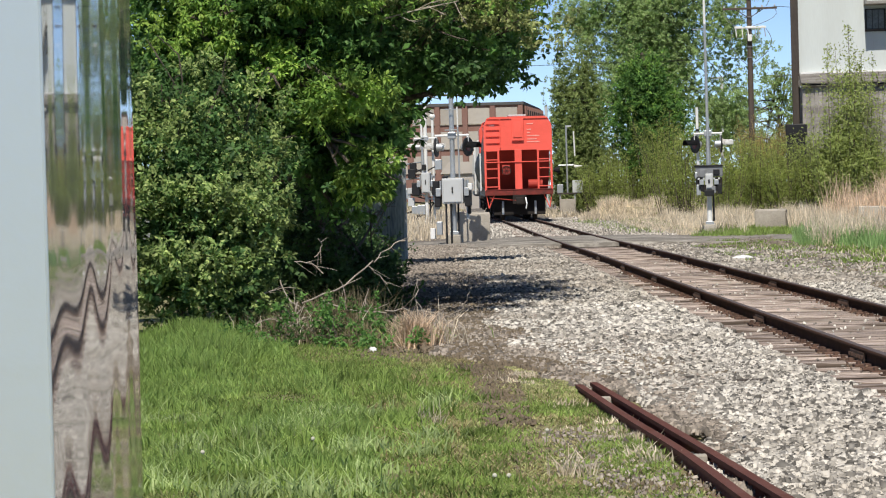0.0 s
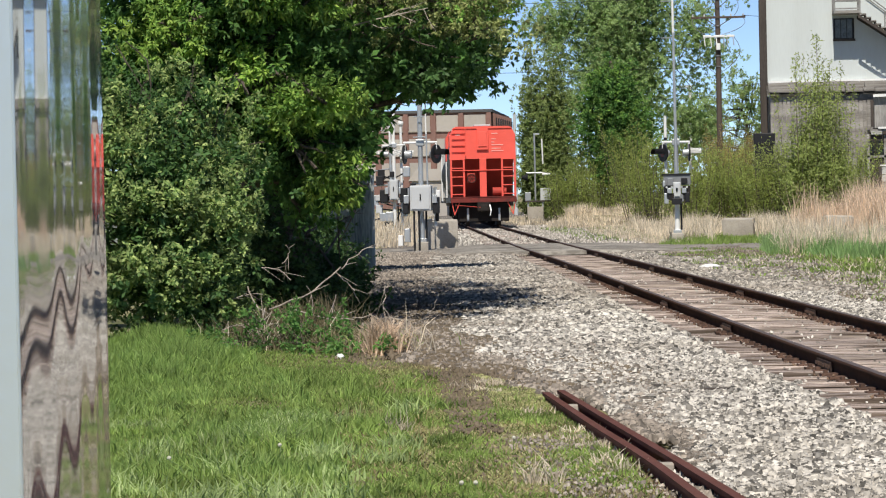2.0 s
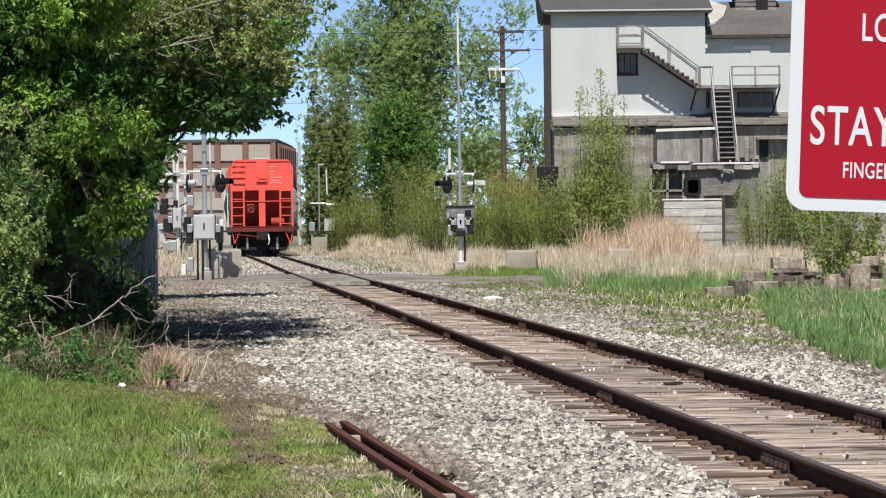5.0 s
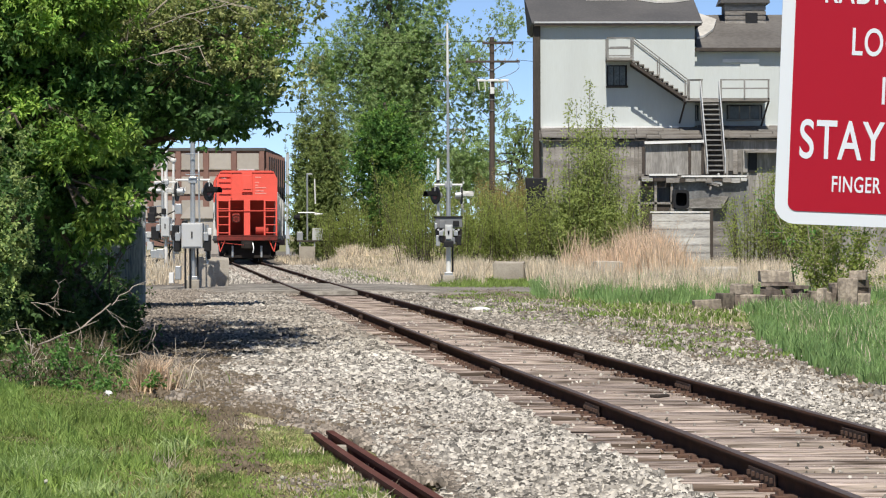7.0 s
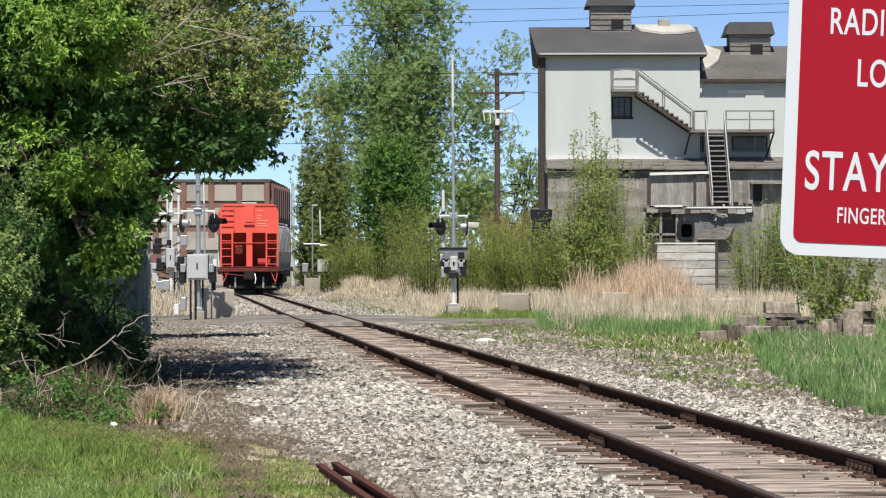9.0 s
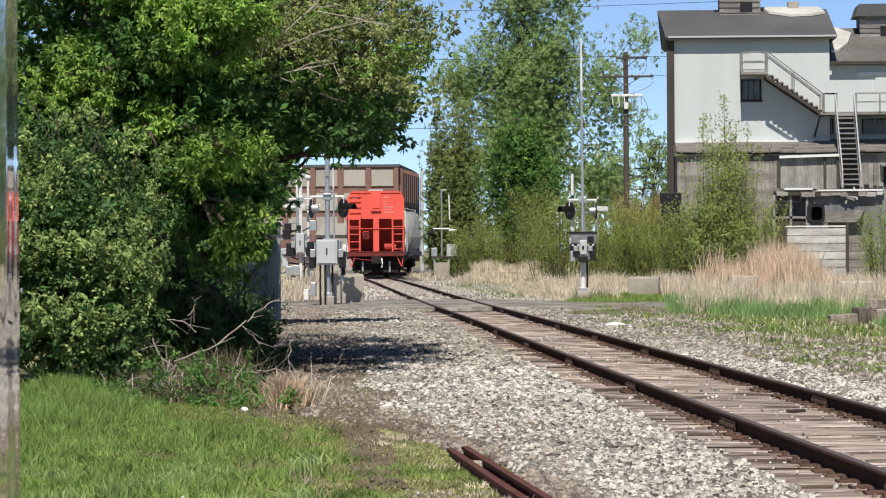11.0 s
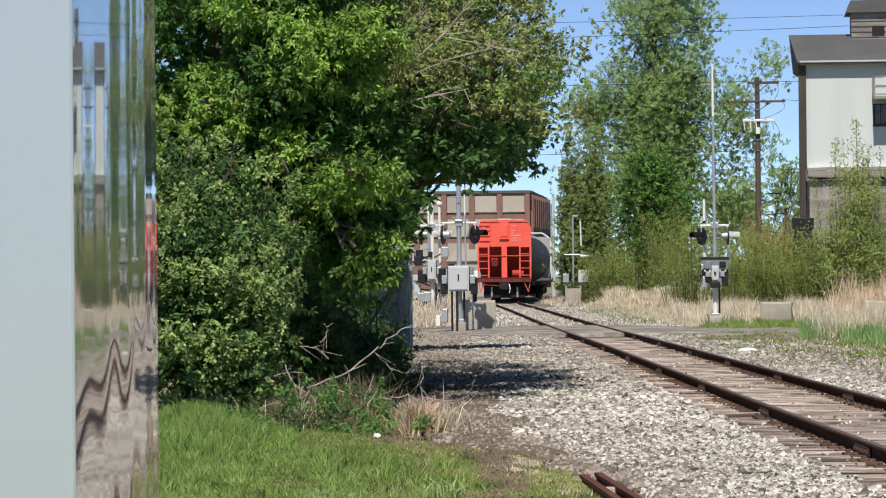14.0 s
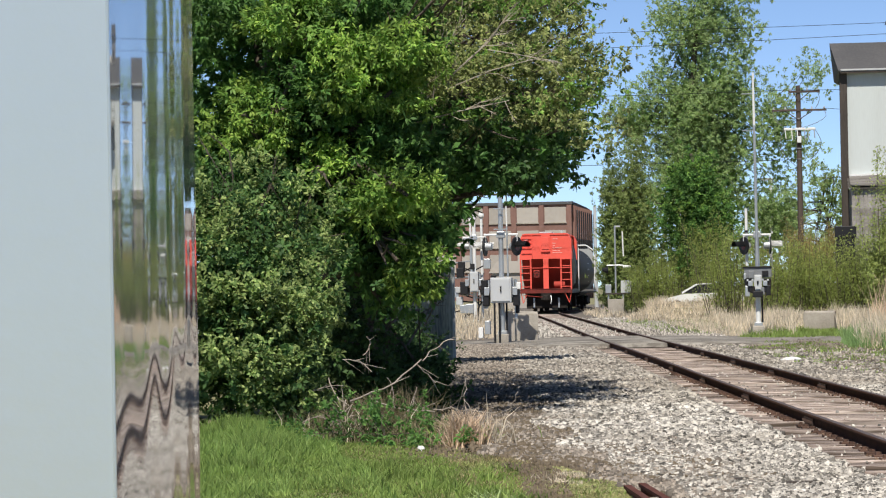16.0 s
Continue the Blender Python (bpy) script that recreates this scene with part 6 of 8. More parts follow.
xy, h = tufts(110, 17, 37, lawn_l, lambda y: lawn_right(y) - 0.8, 100, 0.10, 0.13, rng)
stuff("grass_tufts", blades("grass_tufts", xy, h, rng, 0.012, 0.75), L_GRASS, "coarse tufts of bright green grass")
xy, h = tufts(14, 19, 29, lambda y: lawn_right(y) - 0.5, lambda y: lawn_right(y) + 0.35, 60, 0.08, 0.10, rng)
stuff("grass_tufts", blades("grass_tufts", xy, h, rng, 0.012, 0.8), L_DRY, "straw-coloured dead grass by the old rails")
xy = patch(32000, 25.2, 30, lambda y: np.interp(y, (25.5, 27, 30), (-1.45, -1.75, -2.0)), lambda y: np.interp(y, (25.5, 27.5, 30), (-0.95, -1.15, -1.7)), rng, 0.1, 2.0)
stuff("lawn_grass", blades("lawn_grass", xy, 0.05, rng, 0.018, 1.0), L_MOSS, "pale yellow moss and short grass by the rail end")
xy = patch(16000, 16.5, 31, lambda y: np.interp(y, (16, 20, 25, 31), (-1.6, -1.5, -1.9, -2.9)), lambda y: np.interp(y, (16, 20, 25, 26.5, 28, 31), (0.05, -0.3, -0.95, -1.0, -1.4, -2.3)), rng, 0.42, 22.0, 2.0)
stuff("lawn_grass", blades("lawn_grass", xy, 0.05, rng, 0.014, 1.0), L_GRASS2, "thin pale grass over bare soil")
xy = patch(9000, 16.5, 30, lambda y: np.interp(y, (16, 20, 25, 31), (-1.6, -1.5, -1.9, -2.9)), lambda y: np.interp(y, (16, 20, 25, 26.5, 28, 31), (0.05, -0.3, -0.95, -1.0, -1.4, -2.3)), rng, 0.5, 27.0, 2.0)
stuff("lawn_grass", blades("lawn_grass", xy[::2], 0.08, rng, 0.013, 0.8), L_GRASS, "thin green grass over bare soil")
xy = patch(17000, 17, 34, lambda y: lawn_right(y) - np.interp(y, (17, 25, 34), (2.0, 1.7, 1.2)), lambda y: lawn_right(y) + 0.05, rng, 0.42, 37.0, 1.2)
stuff("lawn_grass", blades("lawn_grass", xy, 0.055, rng, 0.012, 1.1), L_STRAW, "brown withered grass in the lawn")
# bare soil at the lawn's edge
xy = scatter(5000, 17, 38, lambda y: lawn_right(y) - 0.9, lambda y: lawn_right(y) + np.interp(y, (24, 30), (0.1, 0.6)), rng)
stuff("dirt_clods", stones("dirt_clods", xy, 0.028, rng, 0, "chip"), M_DIRT, "brown soil crumbs and small stones", "soil")
ys = np.linspace(16, 32, 60)
u = np.linspace(0, 1, 8)[None]
Xd = (lawn_right(ys) - 1.05 + 0.25 * np.sin(ys * 2.3))[:, None] + u * ((1.0 + 0.3 * np.sin(ys * 1.3 + 1)) * np.interp(ys, (27, 32), (1, 0.1)))[:, None]
Yd = np.repeat(ys[:, None], 8, 1)
a = (np.arange(59)[:, None] * 8 + np.arange(7)[None]).ravel()
tagged(piece("bare_soil", raw_mesh("bare_soil", np.stack((Xd, Yd, 0.022 - 0.03 * np.abs(u * 2 - 1) ** 3 + 0 * Xd), -1).reshape(-1, 3), np.stack((a, a + 1, a + 9, a + 8), 1)), M_BARESOIL, smooth=True), "bare brown soil between lawn and gravel", "soil", kind="structure")

ys = np.linspace(24.0, 30.5, 66)
u = np.linspace(-1, 1, 6)[None]
Xw = (worn_line(ys) + 0.05 * np.sin(ys * 4.3))[:, None] + u * ((0.17 + 0.07 * np.sin(ys * 2.1 + 1) * np.sin(ys * 0.9)) * np.interp(ys, (24, 26), (0.2, 1)))[:, None]
Yw = np.repeat(ys[:, None], 6, 1)
a = (np.arange(65)[:, None] * 6 + np.arange(5)[None]).ravel()
tagged(piece("bare_soil", raw_mesh("bare_soil", np.stack((Xw, Yw, 0.031 - 0.035 * u ** 4 + 0 * Xw), -1).reshape(-1, 3), np.stack((a, a + 1, a + 7, a + 6), 1)), M_DIRT, smooth=True), "worn strip of bare brown earth through the lawn", "soil", kind="structure")
stuff("dirt_clods", stones("dirt_clods", scatter(900, 22.5, 30.5, lambda y: worn_line(y) - 0.18, lambda y: worn_line(y) + 0.18, rng), 0.022, rng, 0.026), M_DIRT, "brown crumbs on the worn earth", "soil")
edge_l, edge_r = lambda y: lawn_right(y) - 1.1, lambda y: lawn_right(y) - 0.02
stuff("lawn_grass", blades("lawn_grass", patch(13000, 16.5, 27, edge_l, edge_r, rng, 0.38, 51.0, 1.8), 0.035, rng, 0.016, 1.1, 0.012), L_MOSS, "pale yellow moss over bare soil")
stuff("lawn_grass", blades("lawn_grass", patch(11000, 16.5, 24.5, edge_l, edge_r, rng, 0.42, 57.0, 1.5), 0.06, rng, 0.012, 0.9, 0.012), L_GRASS, "low green grass over bare soil")
stuff("lawn_grass", blades("lawn_grass", patch(7000, 16.5, 26, edge_l, edge_r, rng, 0.48, 61.0, 2.2), 0.05, rng, 0.010, 1.2, 0.012), L_STRAW, "dead grass blades lying on the soil")
stuff("dirty_stones", stones("dirty_stones", scatter(900, 16.2, 22, lambda y: lawn_right(y) - 0.6, lambda y: lawn_right(y) + 0.1, rng), 0.018, rng, 0.012), M_STONE2, "small pale stones trodden into the soil by the old rails", "gravel")
xy, h = tufts(46, 17.2, 25, lawn_l, lambda y: lawn_right(y) - 1.2, 70, 0.085, 0.15, rng)
stuff("grass_tufts", blades("grass_tufts", xy, h, rng, 0.014, 0.85), L_PALE, "pale green broad-bladed grass tufts")

# right of the track: patchy green, then tall green, dry straw, reddish straw
stuff("green_weeds", blades("green_weeds", patch(17000, 42, 92, lambda y: bed_right(y) - 1.3, lambda y: bed_right(y) + 2.2, rng, 0.55, 7.0, 1.4), 0.09, rng, 0.03, 0.7), L_GRASS, "low green weeds on stony ground")
stuff("tall_grass", blades("tall_grass", patch(31000, 32.5, 69, lambda y: np.interp(y, (33, 38, 44, 50, 66), (4.8, 4.4, 4.55, 4.75, 6.0)) + 0.12 * np.sin(y * 3.1), lambda y: 0.139 * y + 2.0, rng, 0.12, 8.0), 0.30, rng, 0.022, 0.4), L_TALL, "lush green grass beside the ballast")
stuff("tall_grass", blades("tall_grass", patch(22000, 76, 108, lambda y: np.interp(y, (64, 90, 108), (4.6, 2.4, 2.5)), lambda y: 0.139 * y + 1.5, rng, 0.25, 1.0), 0.40, rng, 0.035, 0.4, plain=True), L_TALL, "green grass in the field")
xy = patch(9000, 104, 150, lambda y: np.interp(y, (103, 113, 125, 150), (-0.7, -1.9, -3.0, -4.3)), lambda y: np.interp(y, (103, 113, 125, 150), (0.6, -0.3, -1.0, -1.8)), rng, 0.35, 48.0)
stuff("dry_grass", blades("dry_grass", xy, 0.2, rng, 0.03, 0.6, plain=True), L_DRY, "short dry grass on stony ground")
xy = patch(40000, 103, 150, lambda y: np.interp(y, (103, 113, 125, 150), (0.1, -0.7, -1.4, -2.2)), lambda y: 0.139 * y + 1, rng, 0.2, 4.0)
bare = ((xy[:, 1] < 113.5) & (xy[:, 0] > 1.2) & (xy[:, 0] < 3.0)) | ((xy[:, 1] < 107) & (np.abs(xy[:, 0]) < 0.9)) | ((xy[:, 1] < 108) & (rng.uniform(0, 1, len(xy)) < 0.6))
stuff("dry_grass", blades("dry_grass", xy[~bare], 0.62, rng, 0.032, 0.35, plain=True), L_DRY, "pale dry straw grass in the field")
stuff("dry_grass", blades("dry_grass", patch(6000, 168, 235, lambda y: centre(y) + 2.2, lambda y: centre(y) + 9, rng, 0.35, 8.5), 0.35, rng, 0.05, 0.6, plain=True), L_DRY, "thin dry grass on stony ground by the bend")
stuff("dry_grass", blades("dry_grass", patch(16000, 84, 112, lambda y: np.interp(y, (84, 112), (3.0, 2.6)), lambda y: 0.139 * y + 1, rng, 0.45, 6.0), 0.75, rng, 0.03, 0.35, plain=True), L_DRY, "pale dry straw between green grass")
xy = np.concatenate([rng.normal(0, 1, (1400, 2)) * (sx * 0.95, 2.5) + (cx - 0.35, cy) for cx, cy, sx in ((6.0, 114, 0.5), (6.8, 116, 0.5), (7.4, 113, 0.45), (7.9, 116, 0.45), (6.9, 111, 0.6), (5.4, 112, 0.5))])
stuff("dry_grass", blades("dry_grass", xy, 1.5, rng, 0.024, 0.25), L_REDDRY, "tall reddish dry stalks in the field")
stuff("dry_grass", blades("dry_grass", patch(9000, 150, 177, lambda y: -0.031 * y, lambda y: -0.031 * y + 9, rng, 0.2, 5.5), 0.32, rng, 0.05, 0.35, plain=True), L_DRY, "pale dry grass beyond the crossing")
stuff("dry_grass", blades("dry_grass", patch(5000, 151, 159, lambda y: np.full_like(y, -5.9), lambda y: np.full_like(y, 9.0), rng, 0.3, 44.0), 0.42, rng, 0.045, 0.5, 0.02, plain=True), L_DRY, "dry grass at the foot of the bank")
stuff("dry_grass", blades("dry_grass", patch(5000, 159, 167, lambda y: np.full_like(y, -5.7), lambda y: np.full_like(y, 9.0), rng, 0.3, 45.0), 0.45, rng, 0.045, 0.5, 0.22, plain=True), L_DRY, "dry grass on the bank's slope")
stuff("green_weeds", blades("green_weeds", patch(2500, 108, 150, lambda y: centre(y) + 2.2, lambda y: centre(y) + 5.5, rng, 0.5, 46.0), 0.2, rng, 0.03, 0.7, plain=True), L_GRASS, "thin green weeds on the gravel by the track")
stuff("dirty_stones", stones("dirty_stones", scatter(7000, 106, 165, lambda y: centre(y) + 1.4, lambda y: centre(y) + 6.0, rng), 0.09, rng, 0, "chip"), M_STONE3, "grey stones by the track beyond the crossing", "gravel")
stuff("dry_grass", blades("dry_grass", patch(7000, 167, 172.5, lambda y: np.full_like(y, -5.6), lambda y: np.full_like(y, 9.0), rng, 0.2, 6.5), 0.58, rng, 0.04, 0.4, 0.48, plain=True), L_DRY, "dry grass along the top of the bank")
stuff("dry_grass", blades("dry_grass", patch(15000, 106, 190, lambda y: -0.1 * y - 4, lambda y: centre(y) - 2.6, rng, 0.2, 5.5), 0.8, rng, 0.05, 0.35, plain=True), L_DRY, "pale dry grass left of the track")
stuff("green_weeds", blades("green_weeds", patch(5000, 99, 116, lambda y: np.interp(y, (99, 116), (-0.6, 0.1)), lambda y: np.interp(y, (99, 116), (2.5, 2.6)), rng, 0.3, 4.5), 0.22, rng, 0.03, 0.6, plain=True), L_GRASS, "green weeds by the crossing signal")


# mixed low growth on the stony strip, and straw strands through the green
stuff("green_weeds", blades("green_weeds", patch(11000, 60, 84, lambda y: bed_right(y) + 0.2, lambda y: 0.139 * y + 1, rng, 0.5, 12.0, 1.6), 0.13, rng, 0.028, 0.8), L_GRASS, "low green weeds around the stone pile")
stuff("dry_grass", blades("dry_grass", patch(4000, 56, 84, lambda y: bed_right(y) - 0.4, lambda y: 0.139 * y + 1, rng, 0.5, 15.0, 1.3), 0.15, rng, 0.022, 0.9), L_DRY, "flattened pale straw between weeds")
stuff("dry_grass", blades("dry_grass", patch(3500, 36, 70, lambda y: np.interp(y, (34, 38, 50, 66), (5.2, 5.0, 5.2, 6.2)), lambda y: 0.139 * y + 2, rng, 0.3, 16.0), 0.36, rng, 0.014, 0.5), L_DRY, "pale straw strands in the green grass")
stuff("dirt_clods", stones("dirt_clods", patch(9000, 52, 92, lambda y: bed_right(y) - 1.6, lambda y: bed_right(y) + 2.0, rng, 0.4, 18.0), 0.05, rng, 0, "chip"), M_DIRT, "brown soil and small stones by the ballast", "soil")
stuff("dirt_clods", stones("dirt_clods", patch(12000, 25, 62, lambda y: centre(y) + 1.7, lambda y: centre(y) + 4.4, rng, 0.5, 71.0, 1.3), 0.042, rng, 0.006, "chip"), M_DIRT, "dark brown soil between the scattered stones", "soil")
stuff("dirt_clods", stones("dirt_clods", patch(16000, 28, 50, bed_left, lambda y: bed_left(y) + 1.6, rng, 0.45, 19.0, 1.4), 0.032, rng, 0.004), M_DIRT, "dark brown dirt over the gravel's edge", "soil")
stuff("dry_grass", blades("dry_grass", patch(9000, 83, 90, lambda y: np.full_like(y, 2.6), lambda y: 0.139 * y + 1, rng, 0.3, 31.0), 0.55, rng, 0.03, 0.4, plain=True), L_DRY, "pale straw along the road's edge")
stuff("tall_grass", blades("tall_grass", patch(9000, 82, 90, lambda y: np.full_like(y, 2.2), lambda y: 0.139 * y + 1, rng, 0.3, 33.0), 0.42, rng, 0.03, 0.4, plain=True), L_TALL, "green grass along the road's edge")


# ---- two old rusty rails lying by the lawn ----
def old_rails():
    t = thing("old_rail_pair", pose(0, 0, 0), "two rusty disused rails ending in grass beside the gravel", "rail")
    for pts in (((25.9, -1.03), (21.7, -0.50), (19.4, -0.175), (16.45, 0.15), (13, 0.56)), ((26.15, -0.925), (21.6, -0.33), (19.3, -0.02), (16.3, 0.36), (13, 0.80))):
        ys = np.linspace(pts[0][0], 13, 30)
        cx = np.interp(ys, [p[0] for p in pts][::-1], [p[1] for p in pts][::-1])
        for _ in range(8):
            cx[1:-1] = 0.25 * cx[:-2] + 0.5 * cx[1:-1] + 0.25 * cx[2:]
        sec = [(-0.05, -0.03), (-0.05, 0.0), (-0.012, 0.015), (-0.012, 0.066), (-0.029, 0.075), (-0.029, 0.102), (0.029, 0.102), (0.029, 0.075), (0.012, 0.066), (0.012, 0.015), (0.05, 0.0), (0.05, -0.03)]
        bm = bmesh.new()
        rings = [[bm.verts.new((x + o, y, z)) for o, z in sec] for x, y in zip(cx, ys)]
        for r0, r1 in zip(rings[:-1], rings[1:]):
            for i in range(12):
                bm.faces.new((r0[i], r0[(i + 1) % 12], r1[(i + 1) % 12], r1[i]))
        bm.faces.new(rings[0])
        bm.faces.new(rings[-1][::-1])
        bmesh.ops.recalc_face_normals(bm, faces=bm.faces)
        part("rail", bm, M_RUST, t, "rusty red-brown rail")
    for x, y in ((-0.78, 24.6), (-0.08, 19.2)):
        part("spacer_block", box(x - 0.05, x + 0.05, y - 0.06, y + 0.06, 0.02, 0.085, 0.01), M_CONCRETE, t, "pale chipped spacer block")
    return t


old_rails()


# ---- dead twigs, dry weed clump, litter, dandelions ----
def dead_branch(a, b, sag, r, seed):
    """A bent dead stem from a to b, bowed by sag, with a few fine twigs."""
    g = np.random.default_rng(seed)
    a, b = Vector(a), Vector(b)
    t = thing("dead_branch", Matrix.Translation(a), "bare bleached dead branch arching by the shrubs", "branch", "dead branches by the shrubs")
    across = Vector((-(b - a).z, 0.3, (b - a).x)).normalized()
    way = [(b - a) * f + across * (sag * 4 * f * (1 - f) + g.normal(0, 0.012)) for f in np.linspace(0, 1, 8)]
    bm = tube(way, r * 0.72)
    for k in range(1, 7):
        if g.uniform() < 0.7:
            tw = (way[k] - way[k - 1]).normalized() + Vector(g.normal(0, 0.55, 3))
            rod(way[k], way[k] + tw.normalized() * g.uniform(0.08, 0.3), r * 0.42, r * 0.18, 5, bm)
    part("wood", bm, M_TWIG, t)


HIGH_BRANCHES = (
    ((-4.58, 37.2, 0.42), (-3.75, 37.2, 0.85), -0.06, 0.013),
    ((-3.75, 37.2, 0.85), (-3.39, 37.2, 1.09), 0.05, 0.009),
    ((-4.3, 36.9, 0.46), (-3.59, 36.9, 0.31), -0.06, 0.011),
    ((-5.13, 36.6, 0.03), (-4.48, 36.6, 0.39), -0.1, 0.011),
    ((-5.23, 36.8, 0.13), (-4.67, 36.8, 0.19), 0.08, 0.008),
    ((-4.48, 38.2, 1.11), (-4.54, 38.2, 0.9), 0.08, 0.009),
    ((-4.87, 37.6, 0.66), (-4.65, 37.6, 0.34), -0.03, 0.01),
    ((-3.83, 37.3, 0.82), (-3.62, 37.3, 0.59), 0.0, 0.008),
    ((-4.81, 38.0, 0.84), (-4.42, 38.0, 0.71), 0.08, 0.008),
)
LOW_BRANCHES = (
    ((-3.19, 36.3, 0.67), (-3.12, 36.3, 0.27), -0.05, 0.007),
    ((-2.61, 36.2, 0.52), (-2.78, 36.2, 0.24), 0.02, 0.007),
    ((-3.78, 36.8, 0.57), (-3.85, 36.8, 0.3), 0.0, 0.008),
    ((-4.89, 36.5, -0.17), (-4.53, 36.5, 0.44), -0.08, 0.009),
    ((-4.82, 36.7, -0.12), (-4.43, 36.7, 0.28), 0.1, 0.008),
    ((-5.18, 37.8, 0.41), (-4.72, 37.8, 0.56), 0.08, 0.007),
    ((-4.16, 37.4, 0.66), (-4.13, 37.4, 0.28), 0.04, 0.006),
    ((-4.62, 36.4, 0.14), (-4.58, 36.4, -0.17), 0.05, 0.008),
    ((-3.58, 36.6, 0.32), (-2.89, 36.6, 0.27), 0.02, 0.008),
)
for i, (p, q, sag, w) in enumerate(HIGH_BRANCHES + LOW_BRANCHES):
    dead_branch(p, q, sag, w, 60 + i)


def fan(name, n, h, rad, g, w=0.009):
    """Bent stalks spreading from one root."""
    az = g.uniform(0, 2 * np.pi, n)
    u = np.abs(g.normal(0, 0.55, n)).clip(0, 1.3)
    ln = h * g.uniform(0.5, 1.25, n)
    root = np.stack((g.normal(0, rad, n), g.normal(0, rad * 0.6, n), np.zeros(n)), 1)
    out = np.stack((np.cos(az), np.sin(az), np.zeros(n)), 1)
    up = np.array((0, 0, 1.0))
    mid = root + out * (ln * np.sin(u) * 0.45)[:, None] + up * (ln * np.cos(u) * 0.6)[:, None]
    tip = mid + out * (ln * np.sin(u + 0.5) * 0.5)[:, None] + up * (ln * np.cos(u + 0.5) * 0.45)[:, None]
    tip[:, 2] = np.maximum(tip[:, 2], 0.02)
    side = np.stack((np.full(n, w * 0.5), g.normal(0, w * 0.3, n), np.zeros(n)), 1)
    co = np.stack((root - side, root + side, mid + side * 0.9, mid - side * 0.9, tip), 1).reshape(-1, 3)
    i = 5 * np.arange(n)[:, None]
    return raw_mesh(name, co, np.concatenate((i + np.array((0, 1, 2)), i + np.array((0, 2, 3)), i + np.array((3, 2, 4))), 1).reshape(-1, 3))


def spray(name, label, c, n, h, rad, m, seed, w=0.012, lean=0.75):
    g = np.random.default_rng(seed)
    xy = g.normal(0, rad, (n, 2)) * np.array((1.0, 0.6))
    t = thing(name, pose(c[0], c[1], 0), label, "weeds")
    me = fan("straw", n, h, rad, g, w) if lean > 1.1 else blades("straw", xy, h, g, w, lean)
    tagged(piece("straw", me, m, t), kind="stuff")


spray("dry_weed_clump", "clump of dry pinkish straw weeds", (-3.05, 34.4), 560, 0.38, 0.10, L_REDDRY, 71, 0.009, 1.2)
spray("dry_weed_clump", "low green weeds under the shrub", (-3.7, 35.6), 420, 0.22, 0.40, L_GRASS, 72, 0.010, 1.2)
spray("dry_weed_clump", "bent dry stalks beside the pinkish clump", (-2.75, 34.6), 16, 0.5, 0.10, L_DRY, 76, 0.010, 1.2)
spray("dry_weed_clump", "dark tangle of dead stalks in the shrub's shade", (-4.55, 37.5), 1500, 0.5, 0.42, L_AUTUMN2, 77, 0.011)
spray("dry_weed_clump", "matted brown dead stalks under the branches", (-3.9, 35.5), 1100, 0.26, 0.40, L_AUTUMN2, 78, 0.010, 1.2)
spray("dry_weed_clump", "pale broken stalks at the shrub's foot", (-4.35, 35.6), 70, 0.42, 0.25, L_DRY, 79, 0.009, 1.2)
spray("dry_weed_clump", "small dead weed in the lawn", (-1.93, 22.8), 40, 0.22, 0.05, L_DRY, 73, 0.008)
spray("dry_weed_clump", "small dead weed by the old rails", (-0.81, 18.65), 60, 0.20, 0.06, L_DRY, 74, 0.008)
tree("low_weeds", "low green leafy weeds at the shrub's foot", ((-3.9, 34.6), 0.2, 0.01),
     [(-4.0, 34.6, 0.12, 0.5, 0.3, 0.14), (-3.3, 34.3, 0.10, 0.3, 0.25, 0.12), (-4.05, 35.0, 0.34, 0.16, 0.2, 0.25), (-4.9, 35.2, 0.14, 0.5, 0.3, 0.16), (-4.3, 35.4, 0.3, 0.45, 0.3, 0.28), (-3.75, 35.6, 0.22, 0.3, 0.3, 0.2)], 4600, 0.045, 0.08, L_DARK, 75, (1,), "weeds")


def litter(p, s, label, seed, m):
    g = np.random.default_rng(seed)
    bm = bmesh.new()
    bmesh.ops.create_icosphere(bm, subdivisions=2, radius=1)
    for v in bm.verts:
        v.co *= 1 + g.normal(0, 0.18)
        v.co = Vector((v.co.x * s[0], v.co.y * s[1], max(v.co.z, -0.6) * s[2]))
    t = thing("litter", pose(p[0], p[1], s[2] * 0.55), label, "litter")
    part("scrap", bm, m, t)


litter((0.67, 69.0), (0.22, 0.15, 0.07), "crumpled white paper scrap on the gravel", 81, M_WHITE)
litter((-3.45, 33.9), (0.045, 0.04, 0.035), "small white scrap at the lawn's edge", 82, M_WHITE)
litter((4.55, 36.5), (0.05, 0.04, 0.03), "small white scrap in the grass", 83, M_WHITE)
for i, (x, y) in enumerate(((-1.152, 17.43), (-1.077, 17.42), (-1.031, 20.6), (-2.455, 20.3), (-3.0, 19.4))):
    d = thing("dandelion_clock", pose(x, y, 0), "white dandelion seed head on a thin stalk", "flower", "dandelions in the lawn")
    part("stalk", rod((0, 0, 0), (0.01, 0, 0.13), 0.003, n=5), L_GRASS, d)
    bm = bmesh.new()
    bmesh.ops.create_icosphere(bm, subdivisions=2, radius=0.013, matrix=Matrix.Translation((0.01, 0, 0.14)))
    part("seed_head", bm, M_SEED, d)
